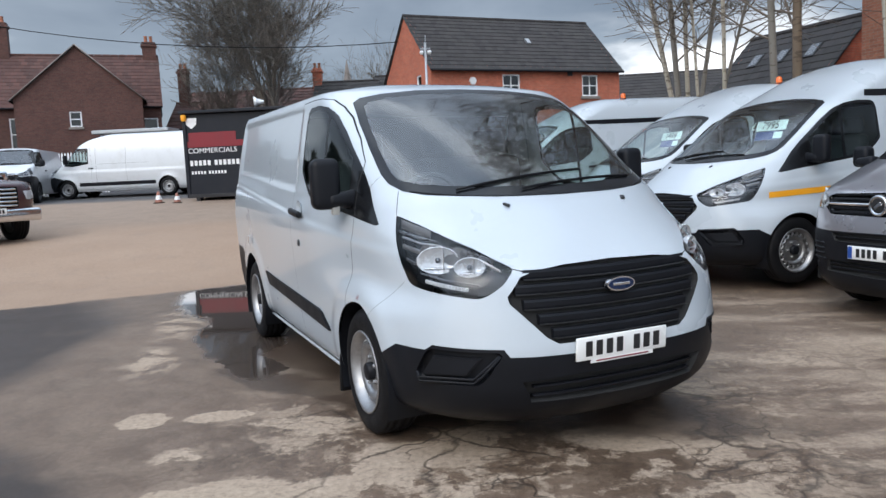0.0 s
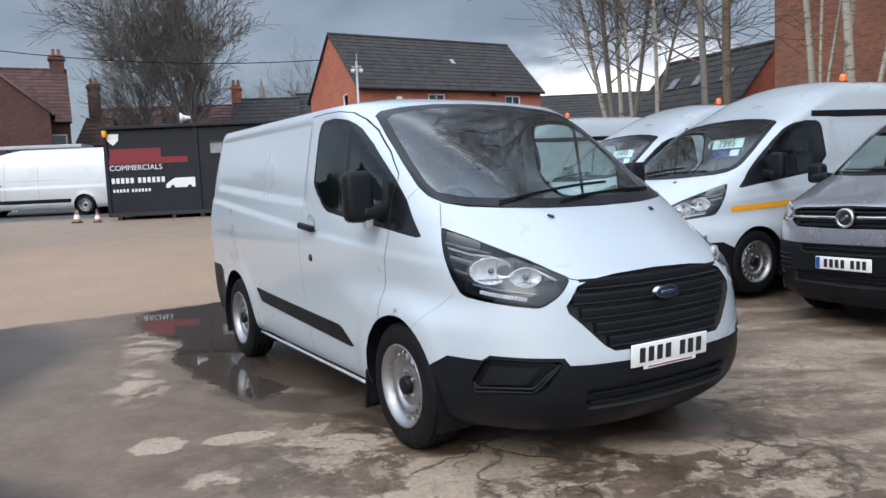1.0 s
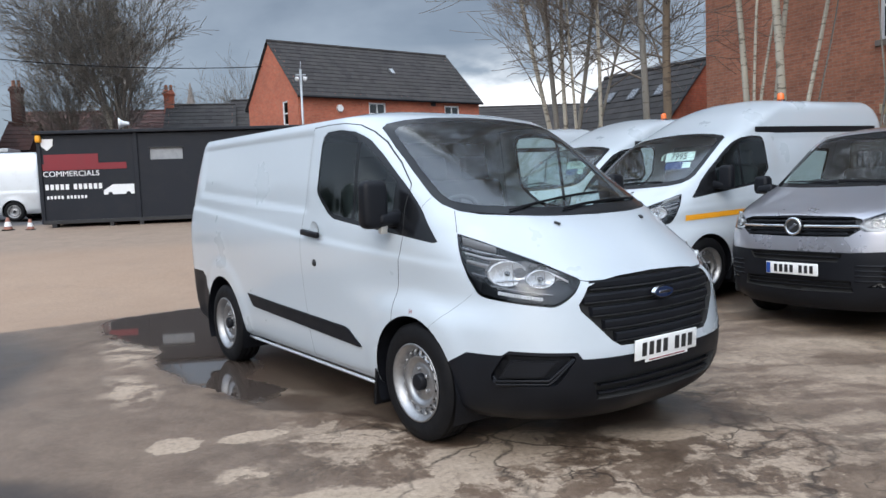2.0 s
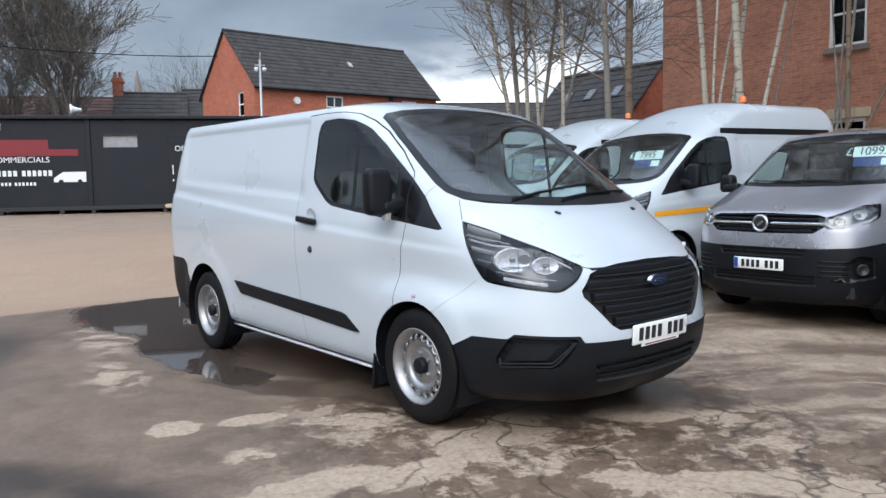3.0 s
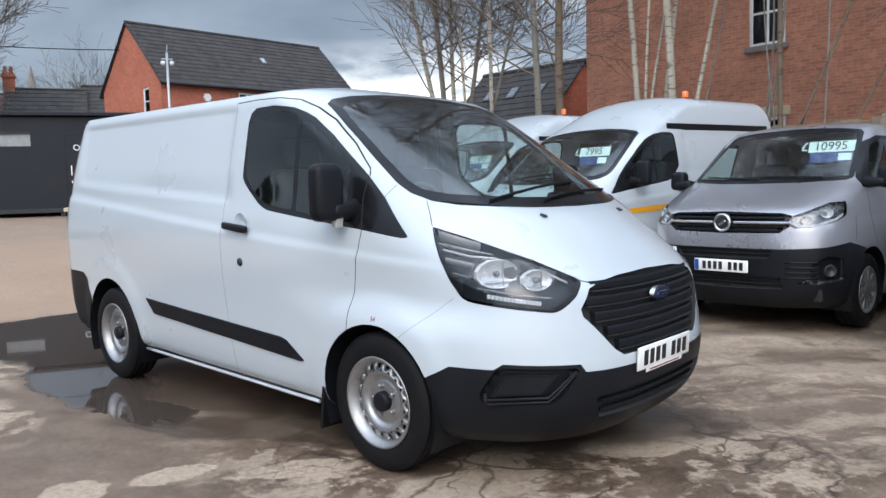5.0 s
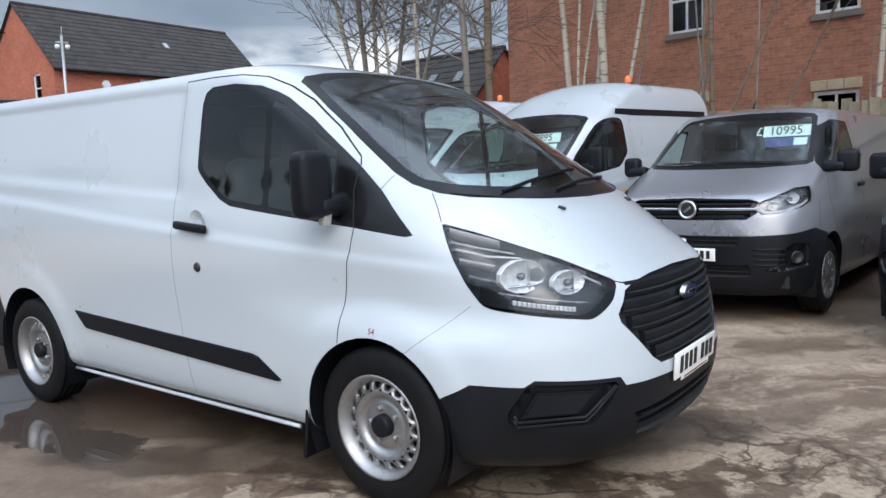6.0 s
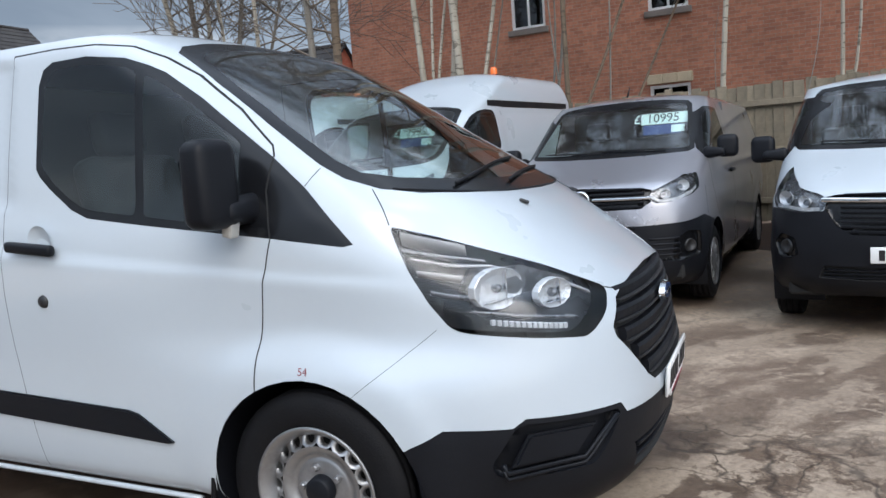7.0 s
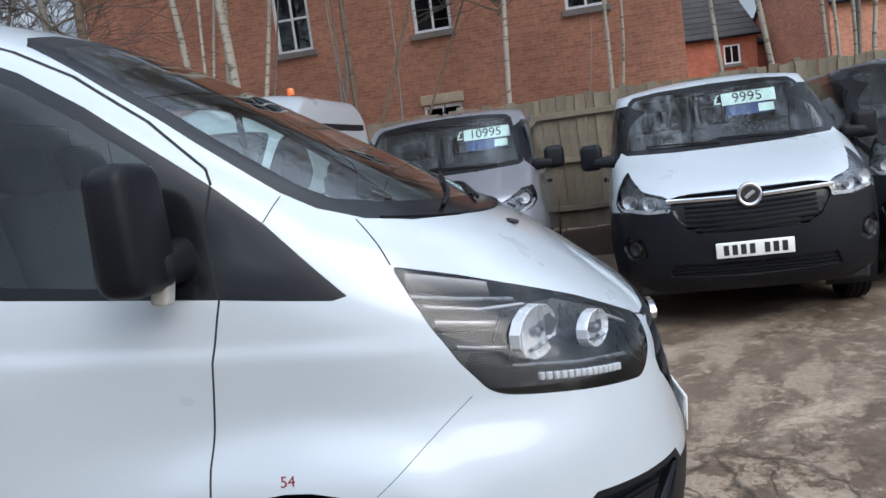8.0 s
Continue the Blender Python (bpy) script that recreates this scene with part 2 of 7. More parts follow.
def prism(outline, depth, m=Matrix(), bm=None, bevel=0.0):
    """A flat outline in x and z, thickened along y."""
    bm = bm or bmesh.new()
    a = [bm.verts.new(m @ Vector((x, -depth / 2, z))) for x, z in outline]
    b = [bm.verts.new(m @ Vector((x, depth / 2, z))) for x, z in outline]
    faces = [bm.faces.new(a), bm.faces.new(b[::-1])]
    for i in range(len(a)):
        j = (i + 1) % len(a)
        faces.append(bm.faces.new((a[i], b[i], b[j], a[j])))
    bmesh.ops.recalc_face_normals(bm, faces=faces)
    if bevel:
        bmesh.ops.bevel(bm, geom=[e for e in faces[0].edges] + [e for e in faces[1].edges], offset=bevel, segments=2, affect="EDGES")
    return bm


def lettering(name, text, size, m, material, parent, depth=0.001):
    """Raised letters, turned into a mesh; m puts the text's x and y."""
    cu = bpy.data.curves.new(name, "FONT")
    cu.body, cu.size, cu.extrude, cu.align_x, cu.align_y = text, size, depth, "CENTER", "CENTER"
    tmp = bpy.data.objects.new("tmp", cu)
    scene.collection.objects.link(tmp)
    me = bpy.data.meshes.new_from_object(tmp.evaluated_get(bpy.context.evaluated_depsgraph_get()))
    bpy.data.objects.remove(tmp)
    me.name = name
    me.transform(m)
    me.materials.clear()
    me.materials.append(material)
    ob = new(name, me)
    ob.parent = parent
    return ob


def smooth01(t):
    t = max(0.0, min(1.0, t))
    return t * t * (3 - 2 * t)


def curve(table):
    """A smooth line through a table of (place, value)."""
    xs, ys = [p[0] for p in table], [p[1] for p in table]
    ms = []
    for i in range(len(xs)):
        a, b = max(0, i - 1), min(len(xs) - 1, i + 1)
        ms.append((ys[b] - ys[a]) / (xs[b] - xs[a]))

    def at(x):
        if x <= xs[0]:
            return ys[0]
        if x >= xs[-1]:
            return ys[-1]
        i = max(k for k in range(len(xs)) if xs[k] <= x)
        h = xs[i + 1] - xs[i]
        t = (x - xs[i]) / h
        return (1 + 2 * t) * (1 - t) ** 2 * ys[i] + t * (1 - t) ** 2 * h * ms[i] + t * t * (3 - 2 * t) * ys[i + 1] + t * t * (t - 1) * h * ms[i + 1]
    return at


def lift(x, y):
    """Height of the yard, which rises gently away to the back and dips a little beside the fence."""
    t = max(0.0, y - 6.5)
    level = 1 - (1 - smooth01((y - 10.2) / 4.0)) * smooth01((1.6 - x) / 1.2)
    return min(1.3, 0.045 * t * t / (t + 1.5)) * level - 0.06 * smooth01((x - 2.5) / 2.0) * smooth01((6.4 - y) / 1.6)


# ---- vehicle bodies: a shell of level contours, cut along its real joints ----
from mathutils.bvhtree import BVHTree
from mathutils.interpolate import poly_3d_calc


def contour(c, z, nf, ns, nr):
    """Half of the body's outline at height z, from the nose's middle round the side to the tail's middle."""
    xf, w, a, n, k, xr = (c[key](z) for key in ("xf", "w", "a", "n", "k", "xr"))
    xc, ar, mr = xf - a, c.get("ar", 0.16), 3.2
    pts = []
    raw = []
    for i in range(161):
        t = math.pi / 2 * i / 160
        raw.append((xc + a * max(0.0, math.cos(t)) ** (2 / n), w * math.sin(t) ** (2 / n)))
    acc = [0.0]
    for p, q in zip(raw, raw[1:]):
        acc.append(acc[-1] + math.dist(p, q))
    j = 0
    for i in range(nf):
        d = acc[-1] * i / nf
        while acc[j + 1] < d:
            j += 1
        t = (d - acc[j]) / max(1e-9, acc[j + 1] - acc[j])
        pts.append((raw[j][0] + t * (raw[j + 1][0] - raw[j][0]), raw[j][1] + t * (raw[j + 1][1] - raw[j][1])))
    x1 = xr + ar
    for i in range(ns):
        pts.append((xc + (x1 - xc) * i / ns, w))
    for i in range(nr + 1):
        t = math.pi / 2 * i / nr
        pts.append((x1 - ar * math.sin(t) ** (2 / mr), w * max(0.0, math.cos(t)) ** (2 / mr)))
    out = []
    x0, x2 = c.get("taper", (-0.9, 0.3))
    for x, y in pts:
        s = smooth01((x - x0) / (x2 - x0)) * (1 - 0.8 * smooth01((x - x2 - 0.12) / 0.42))
        yy = y * (1 - k * s) * (1 - c.get("tail", 0.03) * smooth01((-x - 1.6) / 2.6))
        if y > 0.3:
            yy += c["side"](x, z) * min(1, (y - 0.3) / 0.3)
        out.append((x, yy))
    return out


def shell(c, fine=1.0):
    bm = bmesh.new()
    nf, ns, nr = int(56 * fine), int(92 * fine), int(12 * fine)
    zs, z = [], c["z0"]
    while z < c["z1"]:
        zs.append(z)
        z += c["step"](z) / fine
    zs.append(c["z1"])
    rake = c.get("rake", 0.0)
    rings = []

    def ring(half, z, droop=None):
        loop = []
        pts = half + [(x, -y) for x, y in half[-2:0:-1]]
        for x, y in pts:
            zz = z(x, y) if callable(z) else z
            loop.append(bm.verts.new((x, y, zz - rake * x)))
        return loop
    for z in zs:
        rings.append(ring(contour(c, z, nf, ns, nr), z))
    top = contour(c, zs[-1], nf, ns, nr)
    sa, sb = c["spine"]
    caps = int(14 * fine)
    for i in range(1, caps + 1):
        s = i / caps
        e = 1 - (1 - s) ** 1.25
        half = [(x + (min(max(x, sa), sb) - x) * e, y * (1 - e)) for x, y in top]
        half[0], half[-1] = (half[0][0], 0.0), (half[-1][0], 0.0)
        if i == caps:
            half = [(x, 0.0) for x, y in half]
        rings.append(ring(half, zs[-1] + c["crown"] * (1 - (1 - e) ** c.get("crown_power", 2.2))))
    n = len(rings[0])
    for p, q in zip(rings, rings[1:]):
        for i in range(n):
            bm.faces.new((p[i], p[(i + 1) % n], q[(i + 1) % n], q[i]))
    bmesh.ops.remove_doubles(bm, verts=rings[-1] + rings[-2], dist=0.0005)
    bmesh.ops.recalc_face_normals(bm, faces=bm.faces)
    bm.faces.layers.int.new("tag")
    return bm


def smooth_field(bm):
    """The uncut shell's own smooth normals, as a function of place."""
    bm.normal_update()
    bm.faces.ensure_lookup_table()
    around = [([v.co.copy() for v in f.verts], [v.normal.copy() for v in f.verts]) for f in bm.faces]
    tree = BVHTree.FromBMesh(bm)

    def at(p):
        hit, _, index, _ = tree.find_nearest(p)
        places, normals = around[index]
        total = Vector((0, 0, 0))
        for w, v in zip(poly_3d_calc(places, hit), normals):
            total += v * w
        return total.normalized()
    return at


def dress(ob, field):
    """Gives a cut piece the smooth normals of the whole shell."""
    ob.data.normals_split_custom_set_from_vertices([field(v.co) for v in ob.data.vertices])
    return ob


def inside(poly, x, y):
    hit = False
    for (x0, y0), (x1, y1) in zip(poly, poly[1:] + poly[:1]):
        if (y0 > y) != (y1 > y) and x < x0 + (y - y0) * (x1 - x0) / (y1 - y0):
            hit = not hit
    return hit


SIDE = {-1: (Vector((1, 0, 0)), Vector((0, -1, 0))), 1: (Vector((1, 0, 0)), Vector((0, 1, 0)))}
FRONT = (Vector((0, 1, 0)), Vector((1, 0, 0)))
DIAG = {-1: (Vector((0.70711, 0.70711, 0)), Vector((0.70711, -0.70711, 0))), 1: (Vector((0.70711, -0.70711, 0)), Vector((0.70711, 0.70711, 0)))}
UPZ = Vector((0, 0, 1))


def cut(bm, poly, way, tag, over=(0,), where=None, facing=0.08, v=UPZ):
    """Cut the shell along an outline seen along way, and tag the faces within it."""
    u, d = way
    lay = bm.faces.layers.int["tag"]
    us, vs = [p[0] for p in poly], [p[1] for p in poly]
    lo_u, hi_u, lo_v, hi_v = min(us) - 0.05, max(us) + 0.05, min(vs) - 0.05, max(vs) + 0.05

    def span(f):
        a = [x.co.dot(u) for x in f.verts]
        b = [x.co.dot(v) for x in f.verts]
        return min(a), max(a), min(b), max(b)
    cand = set()
    for f in bm.faces:
        if f.normal.dot(d) > facing and f[lay] in over and (where is None or where(f.calc_center_median())):
            s = span(f)
            if s[1] > lo_u and s[0] < hi_u and s[3] > lo_v and s[2] < hi_v:
                cand.add(f)
    for (u0, v0), (u1, v1) in zip(poly, poly[1:] + poly[:1]):
        a0, a1, b0, b1 = min(u0, u1) - 0.003, max(u0, u1) + 0.003, min(v0, v1) - 0.003, max(v0, v1) + 0.003
        sel = []
        for f in cand:
            s = span(f)
            if s[1] > a0 and s[0] < a1 and s[3] > b0 and s[2] < b1:
                sel.append(f)
        if not sel:
            continue
        no = u * (v1 - v0) - v * (u1 - u0)
        if no.length < 1e-7:
            continue
        geom = sel + list({e for f in sel for e in f.edges}) + list({x for f in sel for x in f.verts})
        res = bmesh.ops.bisect_plane(bm, geom=geom, dist=0.00005, plane_co=u * u0 + v * v0, plane_no=no.normalized())
        cand.difference_update(sel)
        cand.update(g for g in res["geom"] if isinstance(g, bmesh.types.BMFace))
    for f in cand:
        if f.is_valid and f[lay] in over:
            m = f.calc_center_median()
            if inside(poly, m.dot(u), m.dot(v)) and (where is None or where(m)):
                f[lay] = tag


def strip(line, width):
    """A narrow band along a line, as an outline."""
    lft, rgt = [], []
    for i, p in enumerate(line):
        a, b = line[max(0, i - 1)], line[min(len(line) - 1, i + 1)]
        dx, dy = b[0] - a[0], b[1] - a[1]
        n = math.hypot(dx, dy)
        lft.append((p[0] - dy / n * width / 2, p[1] + dx / n * width / 2))
        rgt.append((p[0] + dy / n * width / 2, p[1] - dx / n * width / 2))
    return lft + rgt[::-1]


def round_poly(poly, r=0.03, n=3):
    """The outline with its corners rounded."""
    out = []
    for i, p in enumerate(poly):
        p, a, b = Vector(p), Vector(poly[i - 1]), Vector(poly[(i + 1) % len(poly)])
        da, db = a - p, b - p
        k = min(r, da.length * 0.45, db.length * 0.45)
        s, e = p + da.normalized() * k, p + db.normalized() * k
        for j in range(n + 1):
            t = j / n
            q = s * (1 - t) ** 2 + p * 2 * t * (1 - t) + e * t * t
            out.append((q.x, q.y))
    return out


def shrink(poly, d):
    """The outline moved inwards by d."""
    area = sum(p[0] * q[1] - q[0] * p[1] for p, q in zip(poly, poly[1:] + poly[:1]))
    s = 1 if area > 0 else -1
    out = []
    for i, p in enumerate(poly):
        a, b = poly[i - 1], poly[(i + 1) % len(poly)]
        n1 = Vector((-(p[1] - a[1]), p[0] - a[0])).normalized() * s
        n2 = Vector((-(b[1] - p[1]), b[0] - p[0])).normalized() * s
        m = n1 + n2
        m = m / max(0.35, m.length_squared) * 2
        out.append((p[0] + m.x * d, p[1] + m.y * d))
    return out


def circle(cx, cz, r, n=40, a0=0.0, a1=360.0):
    return [(cx + r * math.cos(radians(a0 + (a1 - a0) * i / n)), cz + r * math.sin(radians(a0 + (a1 - a0) * i / n))) for i in range(n)]


def mirror(poly):
    return poly + [(-u, v) for u, v in poly[::-1]]


def take(bm, tags):
    """A copy of the faces with these tags."""
    c = bm.copy()
    lay = c.faces.layers.int["tag"]
    bmesh.ops.delete(c, geom=[f for f in c.faces if f[lay] not in tags], context="FACES")
    return c


def islands(name, bm, material, parent):
    """Each loose piece of a mesh as a part of its own."""
    left = set(bm.faces)
    while left:
        heap, piece = [left.pop()], []
        while heap:
            f = heap.pop()
            piece.append(f)
            for v in f.verts:
                for g in v.link_faces:
                    if g in left:
                        left.remove(g)
                        heap.append(g)
        if len(piece) < 2:
            continue
        one, seen = bmesh.new(), {}
        for f in piece:
            for v in f.verts:
                if v not in seen:
                    seen[v] = one.verts.new(v.co)
            one.faces.new([seen[v] for v in f.verts])
        part(name, one, material, parent)
    bm.free()


def push(bm, depth, rim=True):
    """Sinks a piece of shell below the rest, with walls round it where rim is set."""
    bm.normal_update()
    vs = {v: v.normal.copy() for v in bm.verts}
    if rim:
        edges = [e for e in bm.edges if e.is_boundary]
        made = bmesh.ops.extrude_edge_only(bm, edges=edges)["geom"]
        new_v = {v for v in made if isinstance(v, bmesh.types.BMVert)}
        bm.verts.ensure_lookup_table()
    for v, n in vs.items():
        v.co -= n * depth
    return bm


def tyre_profile(r, wid, rim):
    h = wid / 2
    pr = [(rim - 0.012, -h * 0.80), (rim + 0.008, -h * 0.93), (rim + 0.035, -h * 1.0), (r - 0.05, -h * 0.98), (r - 0.02, -h * 0.90), (r - 0.006, -h * 0.78)]
    for g in (-0.5, -0.17, 0.17, 0.5):
        pr += [(r, (g - 0.05) * h * 1.3), (r - 0.009, (g - 0.04) * h * 1.3), (r - 0.009, (g + 0.04) * h * 1.3), (r, (g + 0.05) * h * 1.3)]
    pr += [(r - 0.006, h * 0.78), (r - 0.02, h * 0.90), (r - 0.05, h * 0.98), (rim + 0.035, h), (rim + 0.008, h * 0.93), (rim - 0.012, h * 0.80)]
    return pr


def disc_with_holes(r0, r1, depth0, depth1, holes, hole_r, aspect=1.0, seg=12):
    """A ring of pressed steel from r0 to r1 with a round hole in each of its sectors."""
    bm = bmesh.new()
    rm = (r0 + r1) / 2
    step = 2 * math.pi / holes

    def at(r, t):
        k = (r - r0) / (r1 - r0)
        return (r * math.cos(t), depth0 + (depth1 - depth0) * k, r * math.sin(t))
    for h in range(holes):
        t0 = h * step
        inner, outer = [], []
        for i in range(seg):
            p = 2 * math.pi * i / seg
            ca, sa = math.cos(p), math.sin(p)
            inner.append(bm.verts.new(at(rm + hole_r * ca, t0 + hole_r * aspect * sa / rm)))
            k = 1 / max(abs(ca), abs(sa))
            outer.append(bm.verts.new(at(rm + (r1 - r0) / 2 * ca * k, t0 + step / 2 * sa * k)))
        for i in range(seg):
            j = (i + 1) % seg
            bm.faces.new((inner[i], outer[i], outer[j], inner[j]))
        back = [bm.verts.new(v.co + Vector((0, 0.02, 0))) for v in inner]
        for i in range(seg):
            j = (i + 1) % seg
            bm.faces.new((inner[j], back[j], back[i], inner[i]))
    bmesh.ops.remove_doubles(bm, verts=bm.verts, dist=0.0004)
    return bm


def put_wheel(van, x, y, z, r, wid, style, steer=0.0):
    """A wheel whose outer face looks along y's sign."""
    sgn = 1 if y > 0 else -1
    m = pose(x, y, z, 0, 0, steer) @ (Matrix() if sgn < 0 else pose(0, 0, 0, 0, 0, 180)) @ pose(0, 0, 0, 0, random.uniform(0, 70), 0)
    rim = r * 0.65 if style != "trim" else r * 0.62
    wheel = part("wheel", lathe(tyre_profile(r, wid, rim), 72), RUBBER, van, "black rubber tyre on its wheel")
    wheel.matrix_basis = m
    h = wid / 2
    metal = {"steel": STEEL, "black": DARKSTEEL, "trim": STEEL}[style]
    base = lathe([(rim - 0.012, -h * 0.80), (rim + 0.006, -h * 0.94), (rim + 0.004, -h * 0.99), (rim - 0.006, -h * 0.98), (rim - 0.016, -h * 0.80), (rim - 0.028, -h * 0.72), (rim - 0.034, -h * 0.30), (rim - 0.034, h * 0.7), (rim - 0.012, h * 0.8)], 64)
    part("rim", base, metal, wheel, "pressed steel rim")
    if style == "trim":
        face = bmesh.new()
        for i in range(10):
            a = 36 * i
            prism([(-0.034, 0.05), (0.034, 0.05), (0.024, rim * 0.55), (0.036, rim - 0.022), (-0.036, rim - 0.022), (-0.024, rim * 0.55)], 0.02, pose(0, -h * 0.80, 0, 0, a, 0), face, 0.004)
        part("wheel_trim", face, STEEL, wheel, "silver ten-spoke wheel trim", smooth=False)
        part("wheel_trim_rim", lathe([(rim - 0.03, -h * 0.74), (rim - 0.022, -h * 0.9), (rim - 0.004, -h * 0.97)], 64), STEEL, wheel)
        part("centre_cap", lathe([(0.0005, -h * 0.95), (0.05, -h * 0.93), (0.065, -h * 0.86), (0.068, -h * 0.7)], 32), STEEL, wheel)
        part("wheel_back", lathe([(0.001, -h * 0.2), (rim - 0.04, -h * 0.2)], 40), DARKSTEEL, wheel)
    else:
        r_in, r_out = rim * 0.68, rim - 0.020
        part("wheel_disc", disc_with_holes(r_in, r_out, -h * 0.66, -h * 0.44, 18, (r_out - r_in) * 0.40, 1.0), metal, wheel)
        part("wheel_dish", lathe([(0.001, -h * 0.50), (0.088, -h * 0.50), (0.100, -h * 0.46), (0.112, -h * 0.40), (r_in * 0.80, -h * 0.52), (r_in * 0.93, -h * 0.67), (r_in, -h * 0.66)], 48), metal, wheel)
        part("centre_cap", lathe([(0.0005, -h * 0.86), (0.040, -h * 0.86), (0.047, -h * 0.82), (0.050, -h * 0.45)], 32), PLASTIC, wheel, "black centre cap")
        for i in range(5):
            a = radians(72 * i + 20)
            nut = lathe([(0.0005, -h * 0.68), (0.009, -h * 0.68), (0.012, -h * 0.64), (0.013, -h * 0.46)], 8)
            bmesh.ops.translate(nut, vec=(0.074 * math.cos(a), 0, 0.074 * math.sin(a)), verts=nut.verts)
            part("wheel_nut", nut, STEEL, wheel, smooth=False)
        # black disc that paints the shade seen through the wheel's holes
        part("wheel_back", lathe([(0.001, -h * 0.18), (rim - 0.036, -h * 0.18)], 40), SHADOWGAP, wheel)
    return wheel


def plate_bars(parent, m, width, height, groups, base=PLATE, blue=False):
    """A registration plate with plain bars for its characters; m puts its x across and z up, facing -y."""
    pl = part("number_plate", block((width, 0.012, height), m, 0.006, 2), base, parent, "white registration plate")
    bars, x = [], -width / 2 + (0.075 if blue else 0.04)
    total = sum(groups) + 0.7 * (len(groups) - 1)
    cell = (width - (0.11 if blue else 0.075)) / total
    for k, g in enumerate(groups):
        for i in range(g):
            part("plate_character", block((cell * 0.62, 0.004, height * 0.64), m @ Matrix.Translation((x + cell / 2, -0.007, 0)), 0.001, 1), INK, pl, smooth=False)
            x += cell
        x += cell * 0.7
    if blue:
        part("plate_band", block((0.04, 0.004, height * 0.9), m @ Matrix.Translation((-width / 2 + 0.026, -0.007, 0)), 0.001, 1), BLUEINK, pl, smooth=False)
    return pl


def surface_bar(tree, ys, zs, height, proud, thick):
    """A bar across the front that follows the shell."""
    bm = bmesh.new()
    rows = []
    for y, z in zip(ys, zs):
        hit = tree.ray_cast(Vector((3, y, z)), Vector((-1, 0, 0)))[0]
        x = (hit.x if hit else 0.9) + proud
        rows.append([bm.verts.new(p) for p in ((x - thick, y, z - height / 2), (x - 0.003, y, z - height / 2), (x, y, z - height * 0.2), (x, y, z + height * 0.25), (x - 0.006, y, z + height / 2), (x - thick, y, z + height / 2))])
    for p, q in zip(rows, rows[1:]):
        for i in range(5):
            bm.faces.new((p[i], p[i + 1], q[i + 1], q[i]))
    bm.faces.new(rows[0])
    bm.faces.new(rows[-1][::-1])
    bmesh.ops.recalc_face_normals(bm, faces=bm.faces)
    return bm


def cabin(van, c):
    """Dashboard, steering wheel, seats and bulkhead behind the glass."""
    dx, dz = c.get("dash", (0.12, 1.20))
    dash = bmesh.new()
    prof = [(0.42, dz + 0.01), (0.25, dz + 0.05), (-0.02, dz + 0.05), (-0.16, dz - 0.02), (-0.22, dz - 0.14), (-0.20, dz - 0.45), (0.35, dz - 0.5)]
    prism([(dx - 0.14 + x, z) for x, z in prof], 1.36, bm=dash, bevel=0.012)
    part("dashboard", dash, TRIM, van, "dark grey moulded dashboard", smooth=False)
    bx = c.get("bulkhead", -1.42)
    part("bulkhead", block((0.03, 1.62, 1.35), pose(bx, 0, 1.14), 0.01), PALETRIM, van, "grey load bulkhead behind the seats", smooth=False)
    for y, wid in ((-0.46, 0.50), (0.30, 0.86)):
        part("seat_base", block((0.52, wid, 0.20), pose(-0.80, y, 0.82, 0, -6, 0), 0.06, 3), CLOTH, van)
        part("seat_back", block((0.16, wid, 0.64), pose(-1.10, y, 1.19, 0, -12, 0), 0.06, 3), CLOTH, van, "dark cloth seat back")
        for hy in ((y,) if wid < 0.6 else (y - 0.21, y + 0.21)):
            part("headrest", block((0.09, 0.26, 0.19), pose(-1.19, hy, 1.60, 0, -10, 0), 0.04, 3), CLOTH, van)
    wheel = bmesh.new()
    n = 36
    tube([(0.19 * math.cos(2 * math.pi * i / n), 0.19 * math.sin(2 * math.pi * i / n), 0) for i in range(n + 1)], 0.016, 8, wheel, False)
    for a in (20, 160, 270):
        tube([(0, 0, -0.01), (0.18 * math.cos(radians(a)), 0.18 * math.sin(radians(a)), 0)], 0.016, 6, wheel)
    bmesh.ops.create_cone(wheel, cap_ends=True, segments=20, radius1=0.07, radius2=0.06, depth=0.05)
    wheel.transform(pose(-0.27, -0.42, 1.22, 0, -62, 0) @ pose(0, 0, 0, 0, 0, 90))
    part("steering_wheel", wheel, TRIM, van, "black three-spoke steering wheel")
    part("rear_view_mirror", block((0.02, 0.24, 0.07), pose(-0.42, 0.0, 1.74, 0, 10, 0), 0.012, 2), TRIM, van) if c.get("inner_mirror") else None


